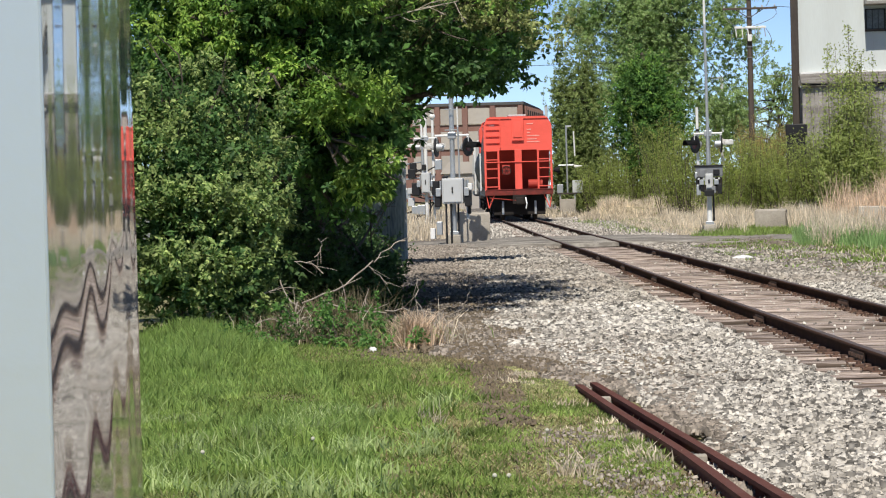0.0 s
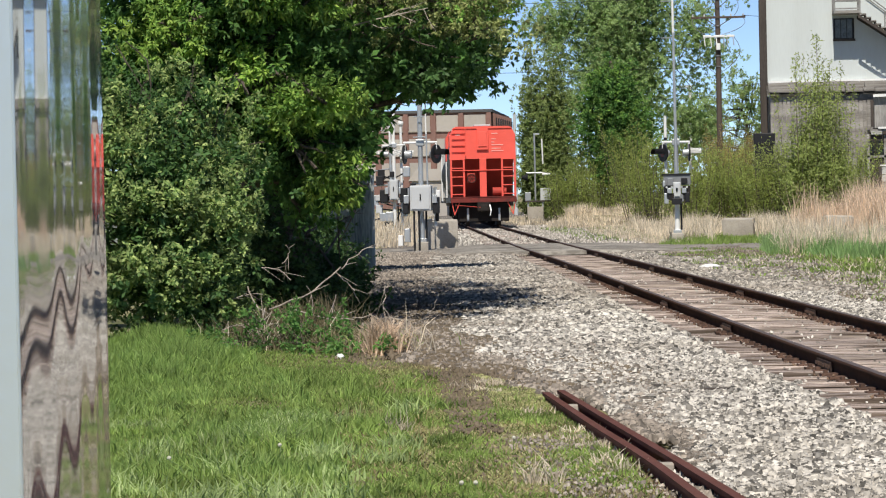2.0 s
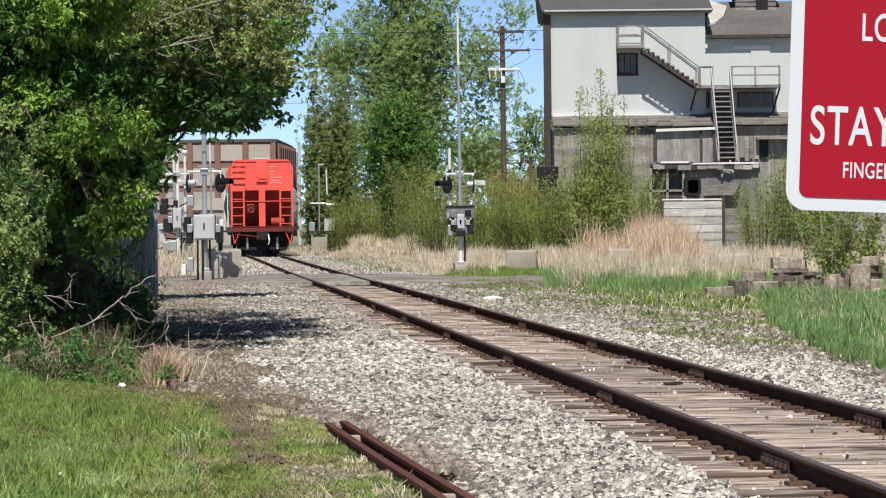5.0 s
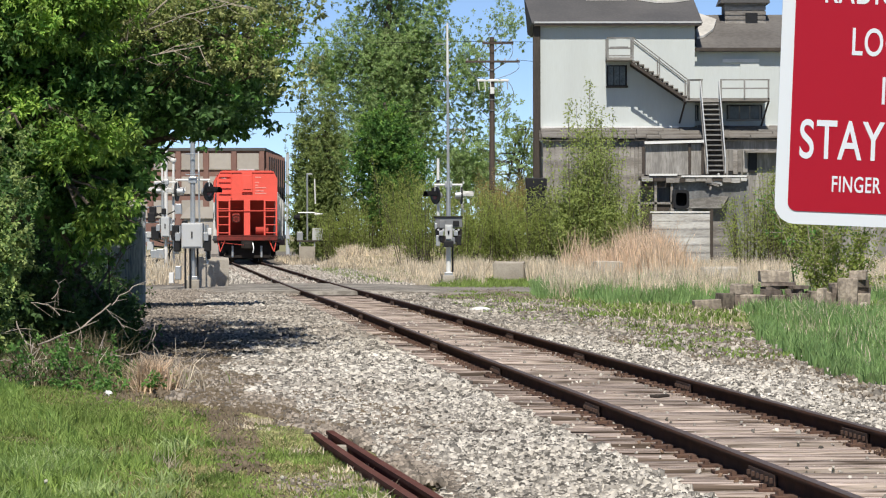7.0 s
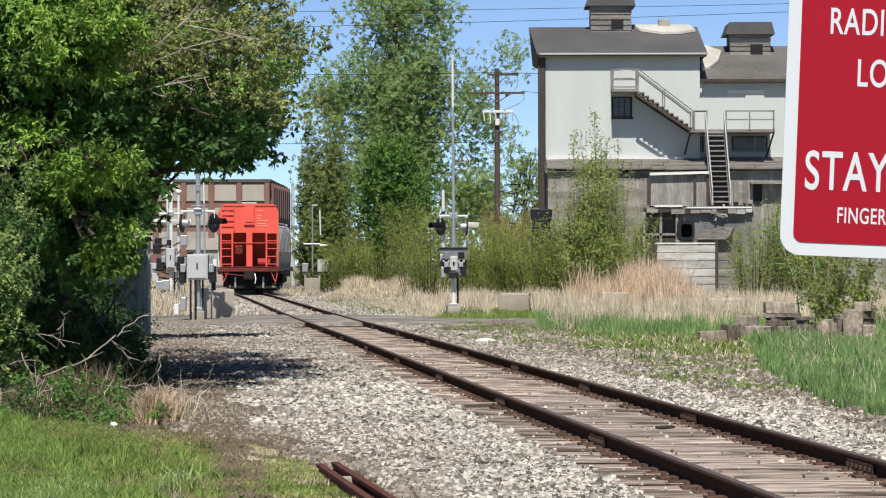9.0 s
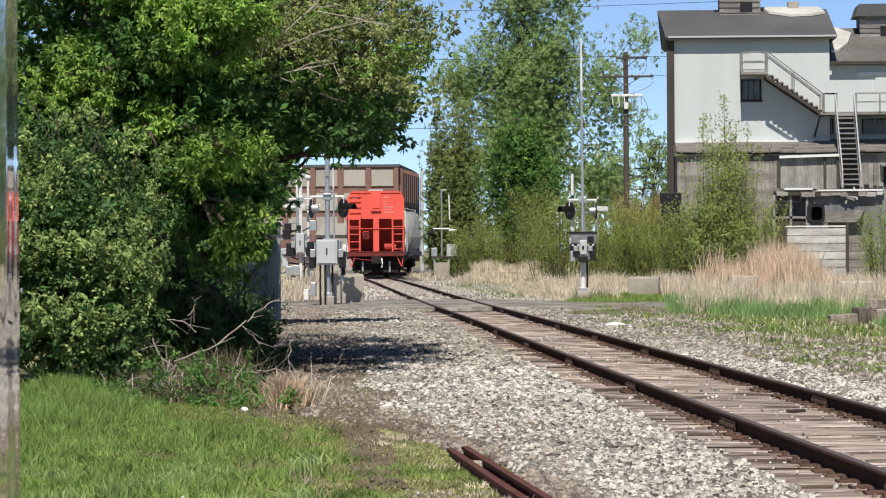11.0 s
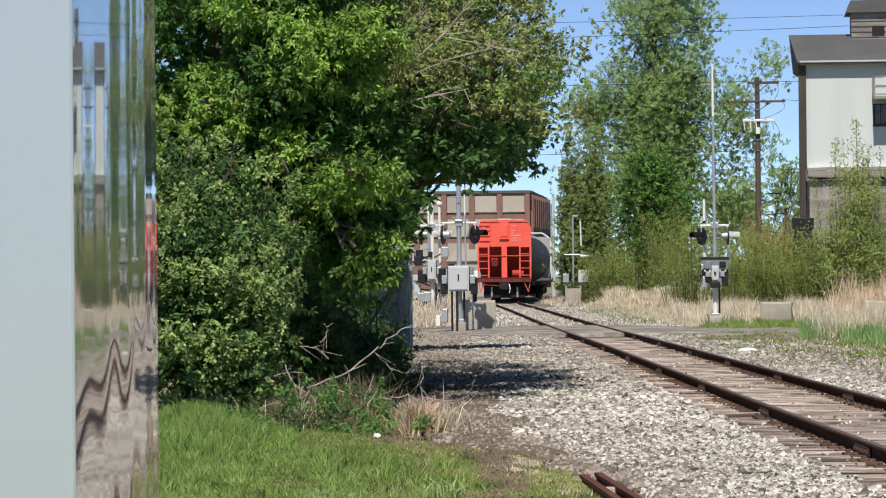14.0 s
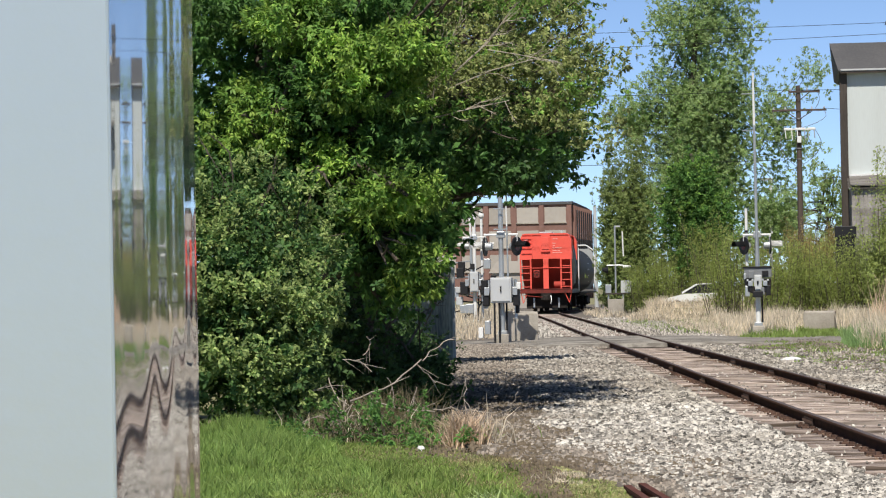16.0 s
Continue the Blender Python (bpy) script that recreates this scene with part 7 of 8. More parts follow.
# dark timber scraps and clods on the gravel
for i, (x, y, ln) in enumerate(((0.30, 27.0, 0.26), (-0.18, 27.6, 0.09), (-2.6, 43, 0.4), (-1.4, 52, 0.6), (2.1, 33, 0.2))):
    t = thing("wood_scrap", pose(x, y, 0.02, 0, 0, 12 * i), "dark scrap of old tie wood on the gravel", "wood", "scraps on the gravel")
    bm = box(-ln / 2, ln / 2, -0.05, 0.05, 0, 0.03, 0.008)
    part("wood", bm, M_DARKWOOD, t)


# ---- level-crossing signals ----
def lamp(parent, c, az, lens_dark=True):
    """A crossing lamp: round black backplate, lens, hood; az 0 faces -y."""
    m = Matrix.Translation(c) @ Matrix.Rotation(radians(az), 4, "Z")
    bm = rod((0, -0.02, 0), (0, 0.02, 0), 0.28, n=24)
    bmesh.ops.transform(bm, matrix=m, verts=bm.verts)
    l = part("lamp", bm, M_BLACK, parent, "black round lamp backplate")
    bm = rod((0, 0.02, 0), (0, 0.2, 0), 0.12, 0.10, n=16)
    bmesh.ops.transform(bm, matrix=m, verts=bm.verts)
    part("housing", bm, M_GALV, l, "silver lamp housing")
    bm = bmesh.new()
    for k in range(9):
        a0, a1 = radians(-10 + 22.2 * k), radians(-10 + 22.2 * (k + 1))
        v = [bm.verts.new(p) for p in ((0.15 * math.cos(a0), -0.02, 0.15 * math.sin(a0)), (0.15 * math.cos(a1), -0.02, 0.15 * math.sin(a1)), (0.14 * math.cos(a1), -0.38, 0.14 * math.sin(a1)), (0.14 * math.cos(a0), -0.38, 0.14 * math.sin(a0)))]
        bm.faces.new(v)
    bmesh.ops.solidify(bm, geom=bm.faces[:], thickness=0.008)
    bmesh.ops.transform(bm, matrix=m, verts=bm.verts)
    part("hood", bm, M_BLACK if lens_dark else M_WHITE, l)
    bm = rod((0, -0.025, 0), (0, -0.03, 0), 0.14, n=16)
    bmesh.ops.transform(bm, matrix=m, verts=bm.verts)
    part("lens", bm, mat("lens_red", (0.12, 0.01, 0.01), 0.2, var=0.05, bump=0) if "lens_red" not in bpy.data.materials else bpy.data.materials["lens_red"], l, "unlit dark red lens")


def crossing_signal(x, y, mast_h, arm_h, lamp_z, box_z, white, faces, box_size, label, off=0.42, dark_side=-1, wt=1.0, arm_x=-0.10, arm_r=0.06):
    t = thing("crossing_signal", pose(x, y, 0), label, "railway signal", "level-crossing signals")
    mm = M_WHITE if white else M_GALV
    part("foundation", box(-0.19, 0.19, -0.19, 0.19, -0.1, 0.30, 0.03), M_CONCRETE, t, "concrete foot")
    part("base_flange", box(-0.13, 0.13, -0.13, 0.13, 0.30, 0.40, 0.01), M_GALV, t)
    part("mast", rod((0, 0, 0.38), (0, 0, mast_h), 0.075, 0.07, 14), mm, t, "round mast")
    part("gate_arm", rod((arm_x, -0.16, box_z), (arm_x - 0.02, -0.2, arm_h * 0.8), arm_r, arm_r * 0.75, 8), M_GALV, t, "raised gate arm")
    part("gate_arm_tip", rod((arm_x - 0.02, -0.2, arm_h * 0.8), (arm_x - 0.03, -0.22, arm_h), arm_r * 0.75, arm_r * 0.6, 8), M_WHITE, t, "white tip of the raised arm")
    for k in (0.78, 0.92):
        part("arm_light", rod((arm_x - 0.4, -0.2, arm_h * k), (arm_x - 0.03, -0.2, arm_h * k), 0.018, n=6), M_GALV, t)
    # gate mechanism
    w, h = box_size
    g = part("mechanism", box(-w / 2, w / 2, -0.35, 0.3, box_z - h / 2, box_z + h / 2, 0.03), M_BOXGREY, t, "grey gate mechanism housing")
    part("door", box(-w / 2 + 0.05, w / 2 - 0.05, -0.375, -0.35, box_z - h / 2 + 0.05, box_z + h / 2 - 0.05, 0.008), M_BOXGREY, g)
    part("latch", box(-0.02, 0.02, -0.40, -0.375, box_z - 0.06, box_z + 0.12), M_BLACK, g)
    for s in (-1, 1):
        part("counterweight", box(s * (w / 2 + 0.13 * wt) - 0.09 * wt, s * (w / 2 + 0.13 * wt) + 0.09 * wt, -0.4, 0.15, box_z - h * 0.62, box_z + 0.02, 0.03), M_BLACK, t, "black counterweight")
        part("weight_plate", box(s * (w / 2 + 0.10) - 0.07, s * (w / 2 + 0.10) + 0.07, -0.44, -0.38, box_z - h * 0.2, box_z + h * 0.12, 0.01), M_GALV, t)
        part("weight_arm", box(s * (w / 2 + 0.05) - 0.02, s * (w / 2 + 0.05) + 0.02, -0.2, 0.0, box_z - 0.1, box_z + h * 0.4), M_GALV, t)
    part("junction_pipe", rod((0.13, 0.05, 0.4), (0.13, 0.05, box_z - h / 2), 0.03), M_BLACK, t)
    # lamps on their cross arm
    part("cross_arm", rod((-off - 0.04, 0, lamp_z + 0.34), (off + 0.04, 0, lamp_z + 0.34), 0.035), M_WHITE, t, "white lamp arm")
    part("hub", box(-0.12, 0.12, -0.1, 0.1, lamp_z + 0.24, lamp_z + 0.44, 0.02), M_GALV, t)
    for s, az in zip((-1, 1), faces):
        part("drop_pipe", rod((s * off, 0, lamp_z + 0.34), (s * off, 0, lamp_z + 0.1), 0.03), M_WHITE, t)
        lamp(t, (s * off, 0, lamp_z), az, s == dark_side)
    return t


sg = crossing_signal(0.02, 106.0, 3.35, 8.3, 2.84, 1.66, False, (-58, 96), (0.26, 0.5), "crossing signal with raised gate arm and lamps beside dry grass", off=0.41, wt=1.0, arm_x=0.0, arm_r=0.055)
part("lower_mast", rod((0, -0.01, 0.4), (0, -0.01, 1.22), 0.08, 0.08, 14), M_WHITE, sg, "white painted lower mast")
part("cover_plate", box(-0.42, 0.44, -0.30, -0.26, 1.82, 2.16, 0.01), M_DULLSTEEL, sg, "dull steel cover plate")
part("cover_rim", box(-0.46, 0.46, -0.34, -0.2, 2.13, 2.18, 0.01), M_BLACK, sg)
for k, (x, z, w, h) in enumerate(((-0.30, 1.66, 0.12, 0.16), (0.30, 1.64, 0.12, 0.15), (-0.20, 1.92, 0.09, 0.12), (0.24, 1.95, 0.10, 0.09), (-0.33, 1.40, 0.07, 0.17), (0.33, 1.42, 0.07, 0.16), (-0.15, 1.44, 0.06, 0.12), (0.16, 1.40, 0.06, 0.12), (0.0, 1.30, 0.16, 0.10), (-0.40, 1.86, 0.04, 0.10))):
    part("gear", box(x - w, x + w, -0.38 - 0.02 * (k % 3), -0.1, z - h, z + h, 0.02), (M_BLACK, M_UNDER, M_DULLSTEEL, M_BLACK, M_GALV)[k % 5], sg)
for k in range(5):
    part("bolt_head", rod((-0.32 + 0.16 * k, -0.46, 1.75), (-0.32 + 0.16 * k, -0.40, 1.75), 0.035, n=8), M_BOXGREY, sg)
part("crossbuck_edge", rod((-0.33, 0.1, 2.2), (-0.33, 0.1, 4.02), 0.045, n=8), M_WHITE, sg, "white crossbuck seen edge-on")
part("crossbuck_bolt", box(-0.38, -0.28, 0.03, 0.17, 3.25, 3.33), M_BLACK, sg)
sg = crossing_signal(-7.42, 97.0, 4.6, 4.3, 2.86, 1.58, False, (-100, 62), (0.62, 0.74), "grey crossing signal with control box and raised arm by the road", 0.46, 1, 1.0, 0.21, 0.03)
for k, (x, z, w, h) in enumerate(((-0.5, 1.75, 0.09, 0.14), (-0.48, 1.25, 0.07, 0.2), (0.5, 1.7, 0.06, 0.1), (0.46, 1.2, 0.05, 0.3), (-0.42, 0.5, 0.08, 0.2), (-0.62, 0.35, 0.07, 0.16))):
    part("fitting", box(x - w, x + w, -0.2, 0.1, z - h, z + h, 0.02), (M_BLACK, M_GALV, M_WHITE)[k % 3], sg)
for s in (-0.2, -0.06):
    part("leg", rod((s, -0.25, 0.0), (s, -0.25, 1.25), 0.03), M_BLACK, sg)
part("bar", rod((0.42, -0.1, 0.75), (0.42, -0.1, 1.9), 0.045), M_GALV, sg)
sg = crossing_signal(-11.0, 130.0, 4.9, 4.6, 3.3, 1.9, True, (-90, 95), (0.34, 0.8), "white crossing signal with black counterweights beyond the road", 0.40, 0, 1.7)
for k, (x, z) in enumerate(((-0.75, 1.5), (0.62, 1.75), (0.75, 1.3), (-0.5, 2.5), (0.5, 2.6))):
    part("junction_box", box(x - 0.13, x + 0.13, -0.2, 0.1, z - 0.2, z + 0.2, 0.02), M_BLACK if k % 2 else M_GALV, sg)
    part("conduit", rod((x, 0, z), (0, 0, z - 0.25), 0.025, n=6), M_BLACK, sg)
g = np.random.default_rng(95)
for k in range(16):
    x, z, w = g.uniform(-1.15, 0.85), g.uniform(0.5, 2.7), g.uniform(0.06, 0.17)
    part("relay_case", box(x - w, x + w, -0.25, 0.15, z - w * 1.3, z + w * 1.3, 0.02), (M_BLACK, M_GALV, M_BOXGREY, M_DARKWOOD)[k % 4], sg)
    part("bracket", rod((x, 0, z), (g.uniform(-0.1, 0.1), 0, z + g.uniform(-0.3, 0.3)), 0.03, n=6), (M_BLACK, M_GALV)[k % 2], sg)
part("finial_pole", rod((0.27, 0.3, 0), (0.27, 0.3, 4.4), 0.05), M_WHITE, sg)
bm = bmesh.new()
bmesh.ops.create_uvsphere(bm, u_segments=14, v_segments=8, radius=0.12, matrix=Matrix.Translation((0.27, 0.3, 4.5)))
part("finial_ball", bm, M_WHITE, sg)
part("strut", rod((-0.1, 0, 0.5), (0.55, 0, 1.6), 0.03), M_BLACK, sg)


def far_signal():
    t = thing("signal_mast", pose(-7.85, 186, 0) @ Matrix.Scale(0.82, 4), "slim signal mast on a concrete base with grey box", "railway signal", "level-crossing signals")
    part("base", box(-0.55, 0.55, -0.5, 0.5, -0.1, 1.1, 0.03), M_CONCRETE, t, "concrete base")
    part("platform", box(-0.7, 2.0, -0.4, 0.4, 1.42, 1.52), M_DARKWOOD, t)
    for x in (-0.5, 0.5):
        part("leg", box(x - 0.05, x + 0.05, -0.3, -0.2, 1.1, 1.42), M_GALV, t)
    part("mast", rod((0, 0, 1.5), (0, 0, 6.1), 0.06), M_GALV, t, "pale mast")
    part("cap", box(-0.05, 0.35, -0.05, 0.05, 6.0, 6.1), M_BOXGREY, t)
    part("crossbar", rod((-0.6, 0, 3.4), (0.5, 0, 3.4), 0.05), M_GALV, t)
    part("lamp", rod((0.5, -0.1, 3.3), (1.05, -0.1, 3.3), 0.12, 0.05, 10), M_WHITE, t, "white lamp")
    part("lamp", rod((-0.5, -0.1, 3.1), (-0.9, -0.1, 3.1), 0.25, 0.1, 10), M_BLACK, t, "black lamp")
    part("arm", rod((0.55, 0, 4.0), (0.5, 0, 5.7), 0.05), M_WHITE, t, "white arm")
    part("control_box", box(0.35, 1.05, -0.4, 0.1, 1.52, 2.35, 0.02), M_BOXGREY, t, "grey control box")
    part("small_box", box(-0.7, -0.3, -0.3, 0.1, 1.52, 2.1, 0.02), M_GALV, t)


far_signal()


# ---- fence, concrete blocks, stone pile ----
def fence():
    t = thing("fence", pose(0, 0, 0), "grey-blue sheet-metal fence at the end of the shrubs", "fence")
    x = -6.95
    k = 0
    while x > -13:
        part("sheet", box(x - 0.72, x - 0.01, 76.0 + 0.03 * (k % 2), 76.04 + 0.03 * (k % 2), 0.0, 2.2 + 0.03 * (k % 3)), M_FENCE, t)
        part("post", box(x - 0.03, x + 0.05, 76.05, 76.13, -0.1, 2.28), M_GALV, t)
        x -= 0.74
        k += 1


fence()


def block(x, y, w, d, h, label, rz=0.0, m=None, z=0.0, seed=0, cat="concrete block"):
    g = np.random.default_rng(seed)
    bm = box(-w / 2, w / 2, -d / 2, d / 2, 0, h, min(w, d, h) * 0.08)
    for v in bm.verts:
        v.co += Vector(g.normal(0, min(w, h) * (0.05 if cat == "stone" else 0.018), 3))
    t = tagged(part("concrete_block" if cat == "concrete block" else "stone_block", bm, m or M_CONCRETE), label, cat)
    t.matrix_basis = pose(x, y, z, 0, 0, rz)
    return t


block(-7.05, 99.2, 1.0, 0.9, 0.95, "large pale concrete block beside the crossing road", 8, seed=1)
block(2.09, 113, 1.05, 0.7, 0.66, "square concrete block in dry grass", -6, seed=2)
block(5.17, 108, 0.92, 0.7, 0.72, "weathered concrete block among straw", 5, seed=3)
block(8.15, 100, 1.05, 0.7, 0.62, "weathered concrete block with pale top", 0, seed=4)
PX = lambda x: (x - 798) * 74 / 5900
def rough_stone(x, y, z, w, d, h, rz, tilt, seed, m):
    """A broken squared stone with uneven corners and chipped edges."""
    g = np.random.default_rng(seed)
    bm = box(-w / 2, w / 2, -d / 2, d / 2, 0, h)
    for v in bm.verts:
        v.co += Vector(g.normal(0, 1, 3)) * min(w, h) * 0.05
    bmesh.ops.bevel(bm, geom=bm.edges[:], offset=min(w, h) * 0.05, segments=1, affect="EDGES", profile=0.5)
    for v in bm.verts:
        v.co += Vector(g.normal(0, 1, 3)) * min(w, h) * 0.012
    t = tagged(part("stone_block", bm, m), "weathered grey-brown stone block in a tumbled pile" if m is M_PILE else "dark stone for thin slabs and shaded gaps in a tumbled pile", "stone", "tumbled stone pile")
    t.matrix_basis = pose(x, y, z, 0, tilt, rz)


# Dark stones: thin slabs, and fillers put in shaded slots between blocks.
# each stone: left, right, bottom, top, nearer or farther, turn, dark
low_stones = (
    (1222, 1269, 587, 571, -0.25, 6, 0), (1266, 1290, 584, 557, 0.0, 20, 0), (1291, 1330, 559, 542, 0.3, -10, 0), (1294, 1312, 584, 559, 0.3, 14, 1), (1308, 1342, 584, 560, -0.1, -35, 0))
slab_stack = (
    (1340, 1389, 538, 519, 0.35, 8, 0), (1344, 1404, 544, 539, 0.3, -6, 1), (1347, 1398, 550, 545, 0.35, 11, 1), (1343, 1380, 561, 551, 0.3, -9, 1), (1390, 1420, 549, 544, 0.15, 18, 1), (1386, 1416, 557, 551, 0.2, -12, 1),
    (1344, 1366, 577, 562, 0.2, 35, 1), (1364, 1388, 578, 560, 0.1, -24, 0), (1387, 1426, 580, 558, 0.0, -14, 0), (1346, 1400, 585, 577, -0.25, 5, 0), (1400, 1426, 585, 578, -0.2, 22, 0))
tall_stack = (
    (1423, 1460, 584, 553, 0.05, 16, 0), (1440, 1452, 584, 549, -0.15, -20, 0), (1462, 1474, 584, 548, 0.25, 4, 1), (1474, 1509, 583, 532, 0.0, -9, 0), (1466, 1490, 548, 540, 0.3, 12, 0),
    (1499, 1527, 534, 519, 0.25, -14, 0), (1505, 1528, 548, 534, 0.3, 10, 0), (1510, 1533, 579, 559, 0.2, -6, 0), (1505, 1530, 559, 549, 0.35, 20, 1), (1511, 1531, 585, 579, 0.1, 9, 0))
for i, (x0, x1, y1, y0, dy, turn, dark) in enumerate(low_stones + slab_stack + tall_stack):
    z0 = max(-0.02, (584 - y1) / 79.7 - 0.02)
    rough_stone((PX(x0) + PX(x1)) / 2, 72.5 + dy * 1.2, z0, PX(x1) - PX(x0), 0.42, (y1 - y0 + 1) / 79.7, turn, -3 + (i * 5) % 7, 20 + i, M_PILEDARK if dark else M_PILE)
g = np.random.default_rng(90)
for i in range(22):
    w = g.uniform(0.07, 0.15)
    rough_stone(PX(g.uniform(1290, 1520)), 72.0 + g.uniform(-0.35, 0.2), g.uniform(-0.03, 0.02), w * 1.4, w, w * 0.8, g.uniform(0, 180), g.uniform(-15, 15), 200 + i, M_PILE)


# ---- poles and wires ----
def utility_pole(x, y, h, arms, label):
    t = thing("utility_pole", pose(x, y, 0), label, "utility pole")
    part("shaft", rod((0, 0, -0.2), (0, 0, h), 0.19, 0.13, 12), M_POLE, t, "brown wooden shaft")
    for z, x0, x1, pins in arms:
        a = part("crossarm", box(x0, x1, -0.18, -0.06, z - 0.06, z + 0.06, 0.01), M_POLE, t)
        for k in pins:
            part("insulator", rod((k, -0.12, z + 0.06), (k, -0.12, z + 0.20), 0.055, 0.03, 8), M_BOXGREY, a)
        for s in (x0, x1):
            part("brace", rod((s * 0.5, -0.1, z - 0.05), (0, -0.16, z - 0.55), 0.025, n=5), M_POLE, a)
    return t


up = utility_pole(2.52, 190, 12.8, ((12.45, -0.55, 1.22, (-0.45, 0.5, 1.1)), (11.4, -1.5, 1.58, (-1.4, -0.75, 0.75, 1.45))), "brown wooden utility pole with crossarms and white fuse cutouts")
arm = part("cutout_arm", box(-0.85, 0.95, -0.2, -0.08, 10.28, 10.36), M_WHITE, up, "white cutout arm")
for k, w in ((-0.62, 0.23), (0.06, 0.30), (0.72, 0.22)):
    part("arm_sleeve", box(k - w, k + w, -0.24, -0.05, 10.26, 10.40, 0.03), M_WHITE, arm)
for k in (-0.78, -0.42, -0.1, 0.3, 0.5, 0.85):
    part("fuse_cutout", rod((k, -0.2, 10.28), (k + 0.05, -0.26, 9.62 + 0.2 * abs(k)), 0.03, n=6), M_WHITE if k < 0 else M_GALV, up)
part("junction_box", box(-0.11, 0.13, -0.34, -0.16, 9.55, 9.92, 0.02), M_WHITE, up, "small white box under the arm")
for x0, x1, z0, z1, bulge in ((-0.85, -0.15, 10.25, 8.2, -0.35), (0.93, 0.2, 10.25, 8.3, 0.45), (1.1, 0.95, 12.4, 11.5, 0.12), (1.45, 0.2, 11.35, 10.4, 0.25), (-1.4, -0.7, 11.35, 10.4, -0.1)):
    part("lead_wire", tube([(x0 + (x1 - x0) * f * f + bulge * math.sin(3.1416 * f), -0.15, z0 + (z1 - z0) * f) for f in (0, 0.15, 0.3, 0.5, 0.7, 0.85, 1.0)], 0.018, 5), M_DULLSTEEL, up)
for z in (10.9, 9.2, 8.6):
    part("band", rod((0, 0, z), (0, 0, z + 0.06), 0.185, n=12), M_DULLSTEEL, up)


def wire(a, b, sag):
    a, b = Vector(a) - up.location, Vector(b) - up.location
    part("overhead_wire", tube([a.lerp(b, k / 16) - Vector((0, 0, sag * 4 * k / 16 * (1 - k / 16))) for k in range(17)], 0.014, 5), M_BLACK, up, "thin dark sagging wire")


up.location = (2.52, 190, 0)
R = lambda x, y, d: ((x - 784) * d / 5900, d, EYE - (y - 448) * d / 5900)
wire(R(-700, 40, 189.8), R(1700, -10, 189.8), 0.4)
wire(R(-700, 75, 189.8), R(850, 109, 189.8), 0.5)
wire(R(850, 109, 189.8), R(1700, 80, 189.8), 0.4)
wire(R(905, 142, 189.8), R(1700, 170, 189.8), 0.4)
wire(R(-700, 232, 189.8), R(862, 232, 189.8), 0.1)
wire(R(-700, -4, 189.8), R(1700, -20, 189.8), 0.4)

lp = thing("light_pole", pose(-12.5, 260, 0), "slim pale light pole before the brick factory", "pole")
part("shaft", rod((0, 0, -0.1), (0, 0, 7.9), 0.16, 0.12, 10), M_BOXGREY, lp)
lp = thing("light_pole", pose(-19.2, 330, 0), "short pale pole beside the track", "pole")
part("shaft", rod((0, 0, -0.1), (0, 0, 7.25), 0.17, 0.15, 10), M_BOXGREY, lp)
lp = thing("vent_pipe", pose(0.9, 215, 0), "white pipe with bent top among the trees", "pipe")
part("pipe", rod((0, 0, 0), (0.1, 0, 8.4), 0.1, n=8), M_WHITE, lp)
part("bend", rod((0.1, 0, 8.3), (-0.7, 0, 8.3), 0.09, n=8), M_WHITE, lp)

# black box at the mill's dark post, culvert, board fence, block stack
bx = thing("black_bin", pose(4.18, 158, 0), "black metal bin at the foot of the dark post", "bin")
part("body", box(-0.45, 0.45, -0.3, 0.3, 0, 4.2, 0.02), M_BLACK, bx)
part("rim", box(-0.5, 0.5, -0.35, 0.35, 3.7, 4.25, 0.03), M_BLACK, bx)
bx = thing("culvert_pipe", pose(10.75, 154.0, 2.72), "short black culvert pipe lying on the boards", "pipe")
def culvert_ring(a, r):
    """A point on a rounded square of half-width r, a little taller than wide."""
    c, q = math.cos(a), math.sin(a)
    k = (abs(c) ** 5 + abs(q) ** 5) ** -0.2
    return r * 0.92 * c * k, 0.46 + r * 1.12 * q * k


bm = bmesh.new()
for k in range(24):
    a0, a1 = 6.2832 * k / 24, 6.2832 * (k + 1) / 24
    for r0 in (0.40, 0.27):
        v = []
        for a, y in ((a0, -0.5), (a1, -0.5), (a1, 0.8), (a0, 0.8)):
            px, pz = culvert_ring(a, r0)
            v.append(bm.verts.new((px, y, pz)))
        bm.faces.new(v if r0 < 0.3 else v[::-1])
    v = []
    for a, r0 in ((a0, 0.40), (a1, 0.40), (a1, 0.27), (a0, 0.27)):
        px, pz = culvert_ring(a, r0)
        v.append(bm.verts.new((px, -0.5, pz)))
    bm.faces.new(v)
part("ring", bm, M_BLACK, bx)
# Plate added behind the opening, so that the pipe stays dark inside.
part("dark_backing", box(-0.34, 0.34, 0.79, 0.83, 0.04, 0.88), M_BLACK, bx, "black plate added to keep the pipe dark inside")
part("stand", box(-0.5, 0.5, -0.4, 0.8, -2.72, 0.02, 0.02), M_GREYWOOD, bx)
bf = thing("board_fence", pose(0, 150, 0), "low wall of weathered white boards before the mill", "fence")
for k in range(7):
    z = 0.02 + 0.36 * k
    for x0, x1 in ((9.1, 11.8), (11.9, 12.9)):
        if x0 < 11.85 or k < 6:
            part("board", box(x0 + 0.03 * (k % 2), x1, -0.03 + 0.01 * (k % 3), 0.03 + 0.01 * (k % 3), z, z + 0.33), M_GREYWOOD if x0 > 11.85 else M_WHITEBOARD, bf)
for x in (9.1, 11.85, 12.9):
    part("post", box(x - 0.07, x + 0.07, -0.12, -0.04, -0.1, 2.7 if x == 11.85 else 2.5), M_DARKWOOD, bf)
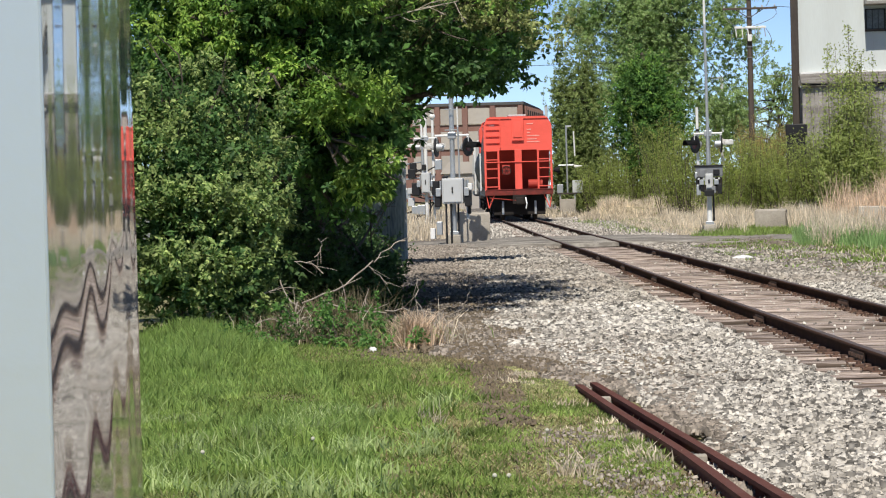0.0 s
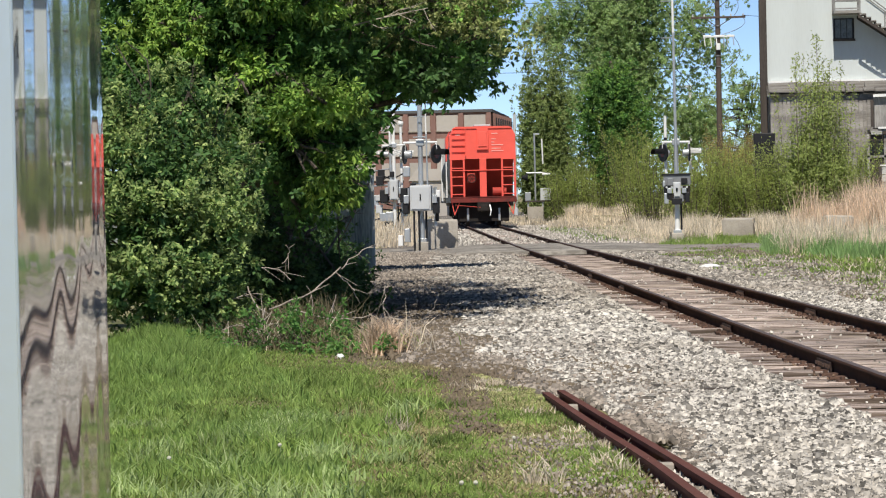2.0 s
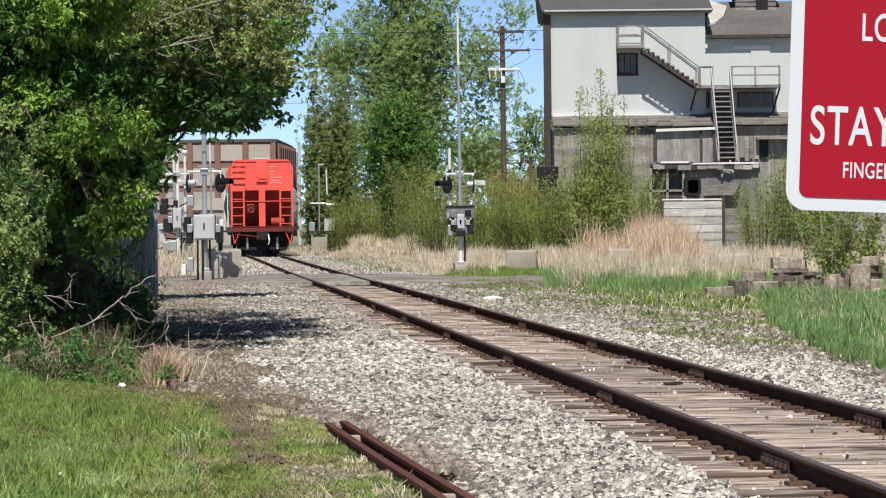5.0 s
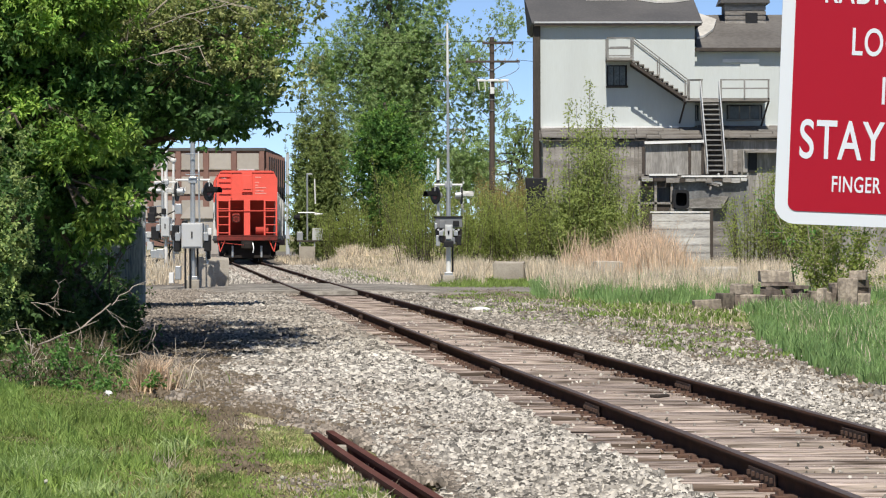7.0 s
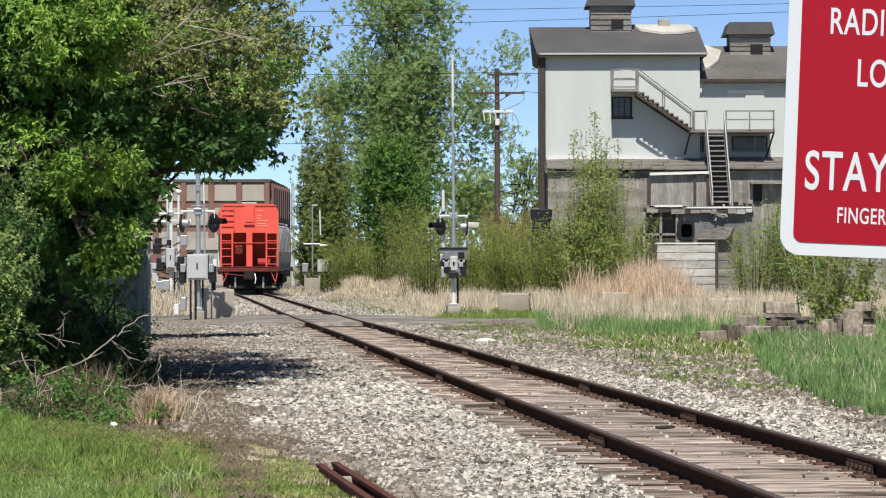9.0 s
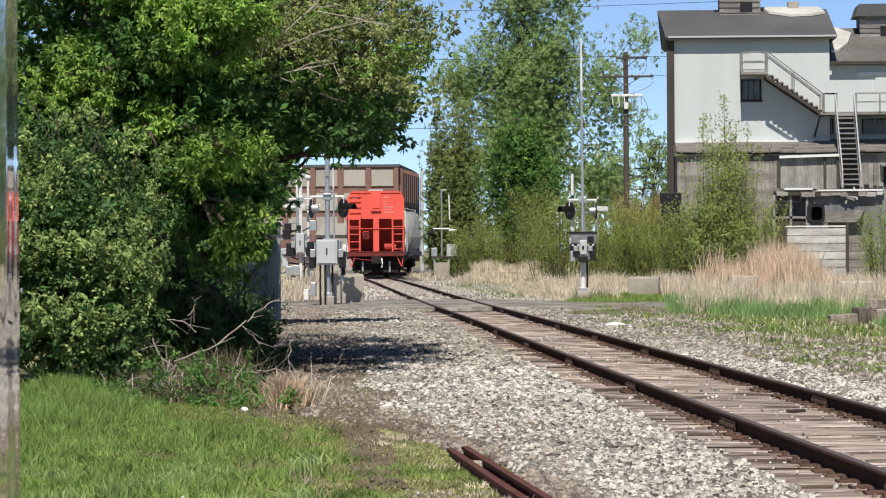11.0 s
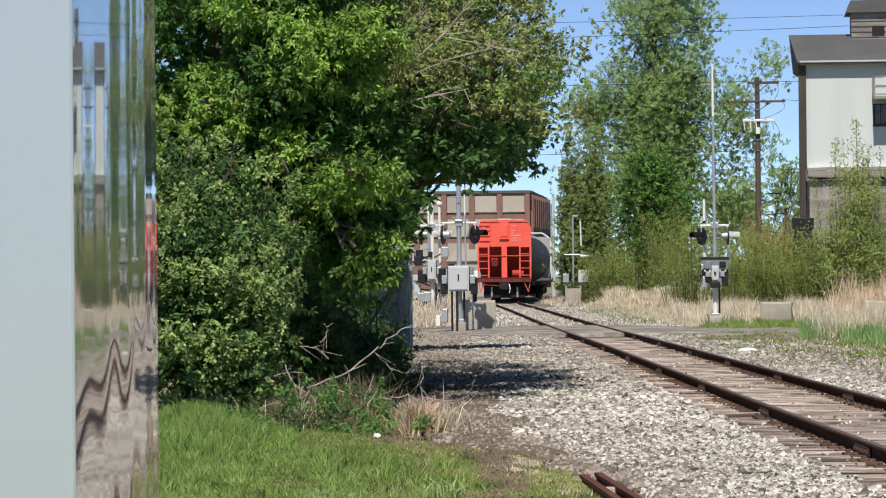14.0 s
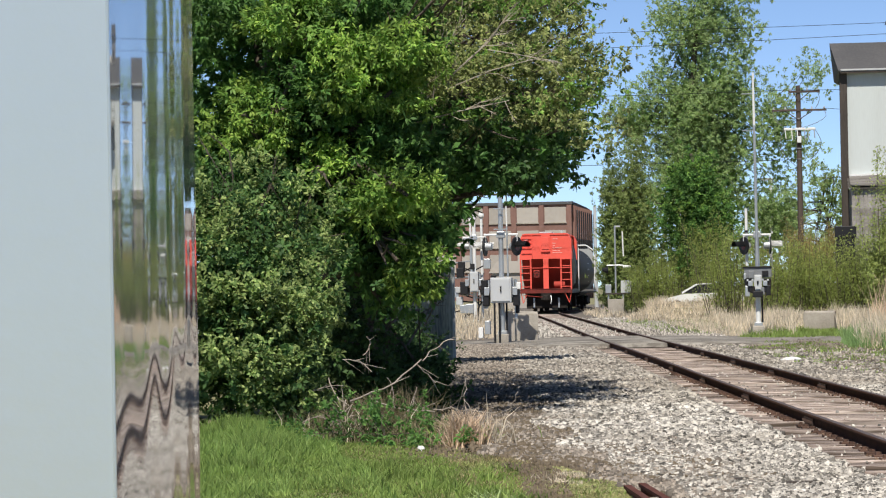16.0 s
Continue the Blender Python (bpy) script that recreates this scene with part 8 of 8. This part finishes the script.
part("cap", box(9.1, 11.85, -0.08, 0.08, 2.54, 2.60), M_WHITE, bf, "white capping board")
for k in range(4):
    t = block(13.05 + 0.05 * (k % 2), 147, 0.36, 0.36, 0.42, "dark hollow concrete block in a stack", 4 * k, M_GREYWOOD, 0.43 * k, 50 + k)
sh = thing("shed", pose(-20.0, 270, 0), "small beige shed with pitched roof beyond the crossing", "shed")
part("wall", box(-1.4, 1.4, 0, 3, -0.1, 2.9), M_PANEL, sh)
part("roof", prism([(-1.7, 2.85), (1.7, 2.85), (1.0, 3.8), (-1.0, 3.8)], -0.2, 3.2), M_PANEL, sh, "beige pitched roof")


# ---- the white car on the street behind the field ----
def white_car():
    """A small white car; nose towards -x at x = 0, wheels on z = 0."""
    c = thing("white_car", pose(60, 180, 0), "white car driving on the street behind the dry grass", "car")
    low = [(0.0, 0.42), (0.06, 0.62), (0.5, 0.78), (1.25, 0.95), (4.3, 1.0), (4.45, 0.85), (4.45, 0.35), (0.1, 0.28)]
    part("body", prism(low, -0.86, 0.86), M_WHITE, c, "white painted lower body")
    cab = [(1.15, 1.0), (1.95, 1.44), (3.5, 1.46), (4.2, 1.0)]
    part("glasshouse", prism(cab, -0.70, 0.70), M_BLACK, c, "dark tinted glass")
    part("roof", prism([(1.9, 1.44), (3.55, 1.46), (3.4, 1.51), (2.1, 1.50)], -0.68, 0.68), M_WHITE, c)
    for y in (-0.72, 0.72):
        part("pillar", rod((1.15, y, 1.0), (1.95, y, 1.45), 0.05, n=6), M_WHITE, c)
        part("pillar", rod((4.2, y, 1.0), (3.5, y, 1.46), 0.06, n=6), M_WHITE, c)
        part("headlight", box(0.02, 0.14, y * 0.75 - 0.16, y * 0.75 + 0.16, 0.62, 0.75, 0.02), M_GALV, c)
    for x in (0.85, 3.6):
        for y in (-0.80, 0.80):
            w = part("wheel", rod((x, y - 0.1, 0.32), (x, y + 0.1, 0.32), 0.32, n=20), M_BLACK, c, "black tyre")
            part("rim", rod((x, y - 0.11, 0.32), (x, y + 0.11, 0.32), 0.19, n=14), M_GALV, w)
    return c


car = white_car()


# ---- what moves: the train pulls away ----
def motions():
    walk(car, [(t, pose(x, 180, 0.19)) for t, x in ((0, 68.0), (4, 46), (8, 23.5), (10, 12.4), (11, 7.4), (12, 2.8), (13, -1.05), (13.5, -2.41), (14, -3.3), (14.5, -3.95), (15, -4.45), (15.5, -4.88), (16, -5.18))])
    times = [0.5 * k for k in range(33)]
    for wagon, ahead, ln in ((hopper, 0.0, 13.0), (tank, 13.8, 17.0), (grey_cars[0], 31.6, 17.0), (grey_cars[1], 49.4, 17.0)):
        walk(wagon, [(t, on_track(tail_at(t) + ahead, ln)) for t in times])


motions()
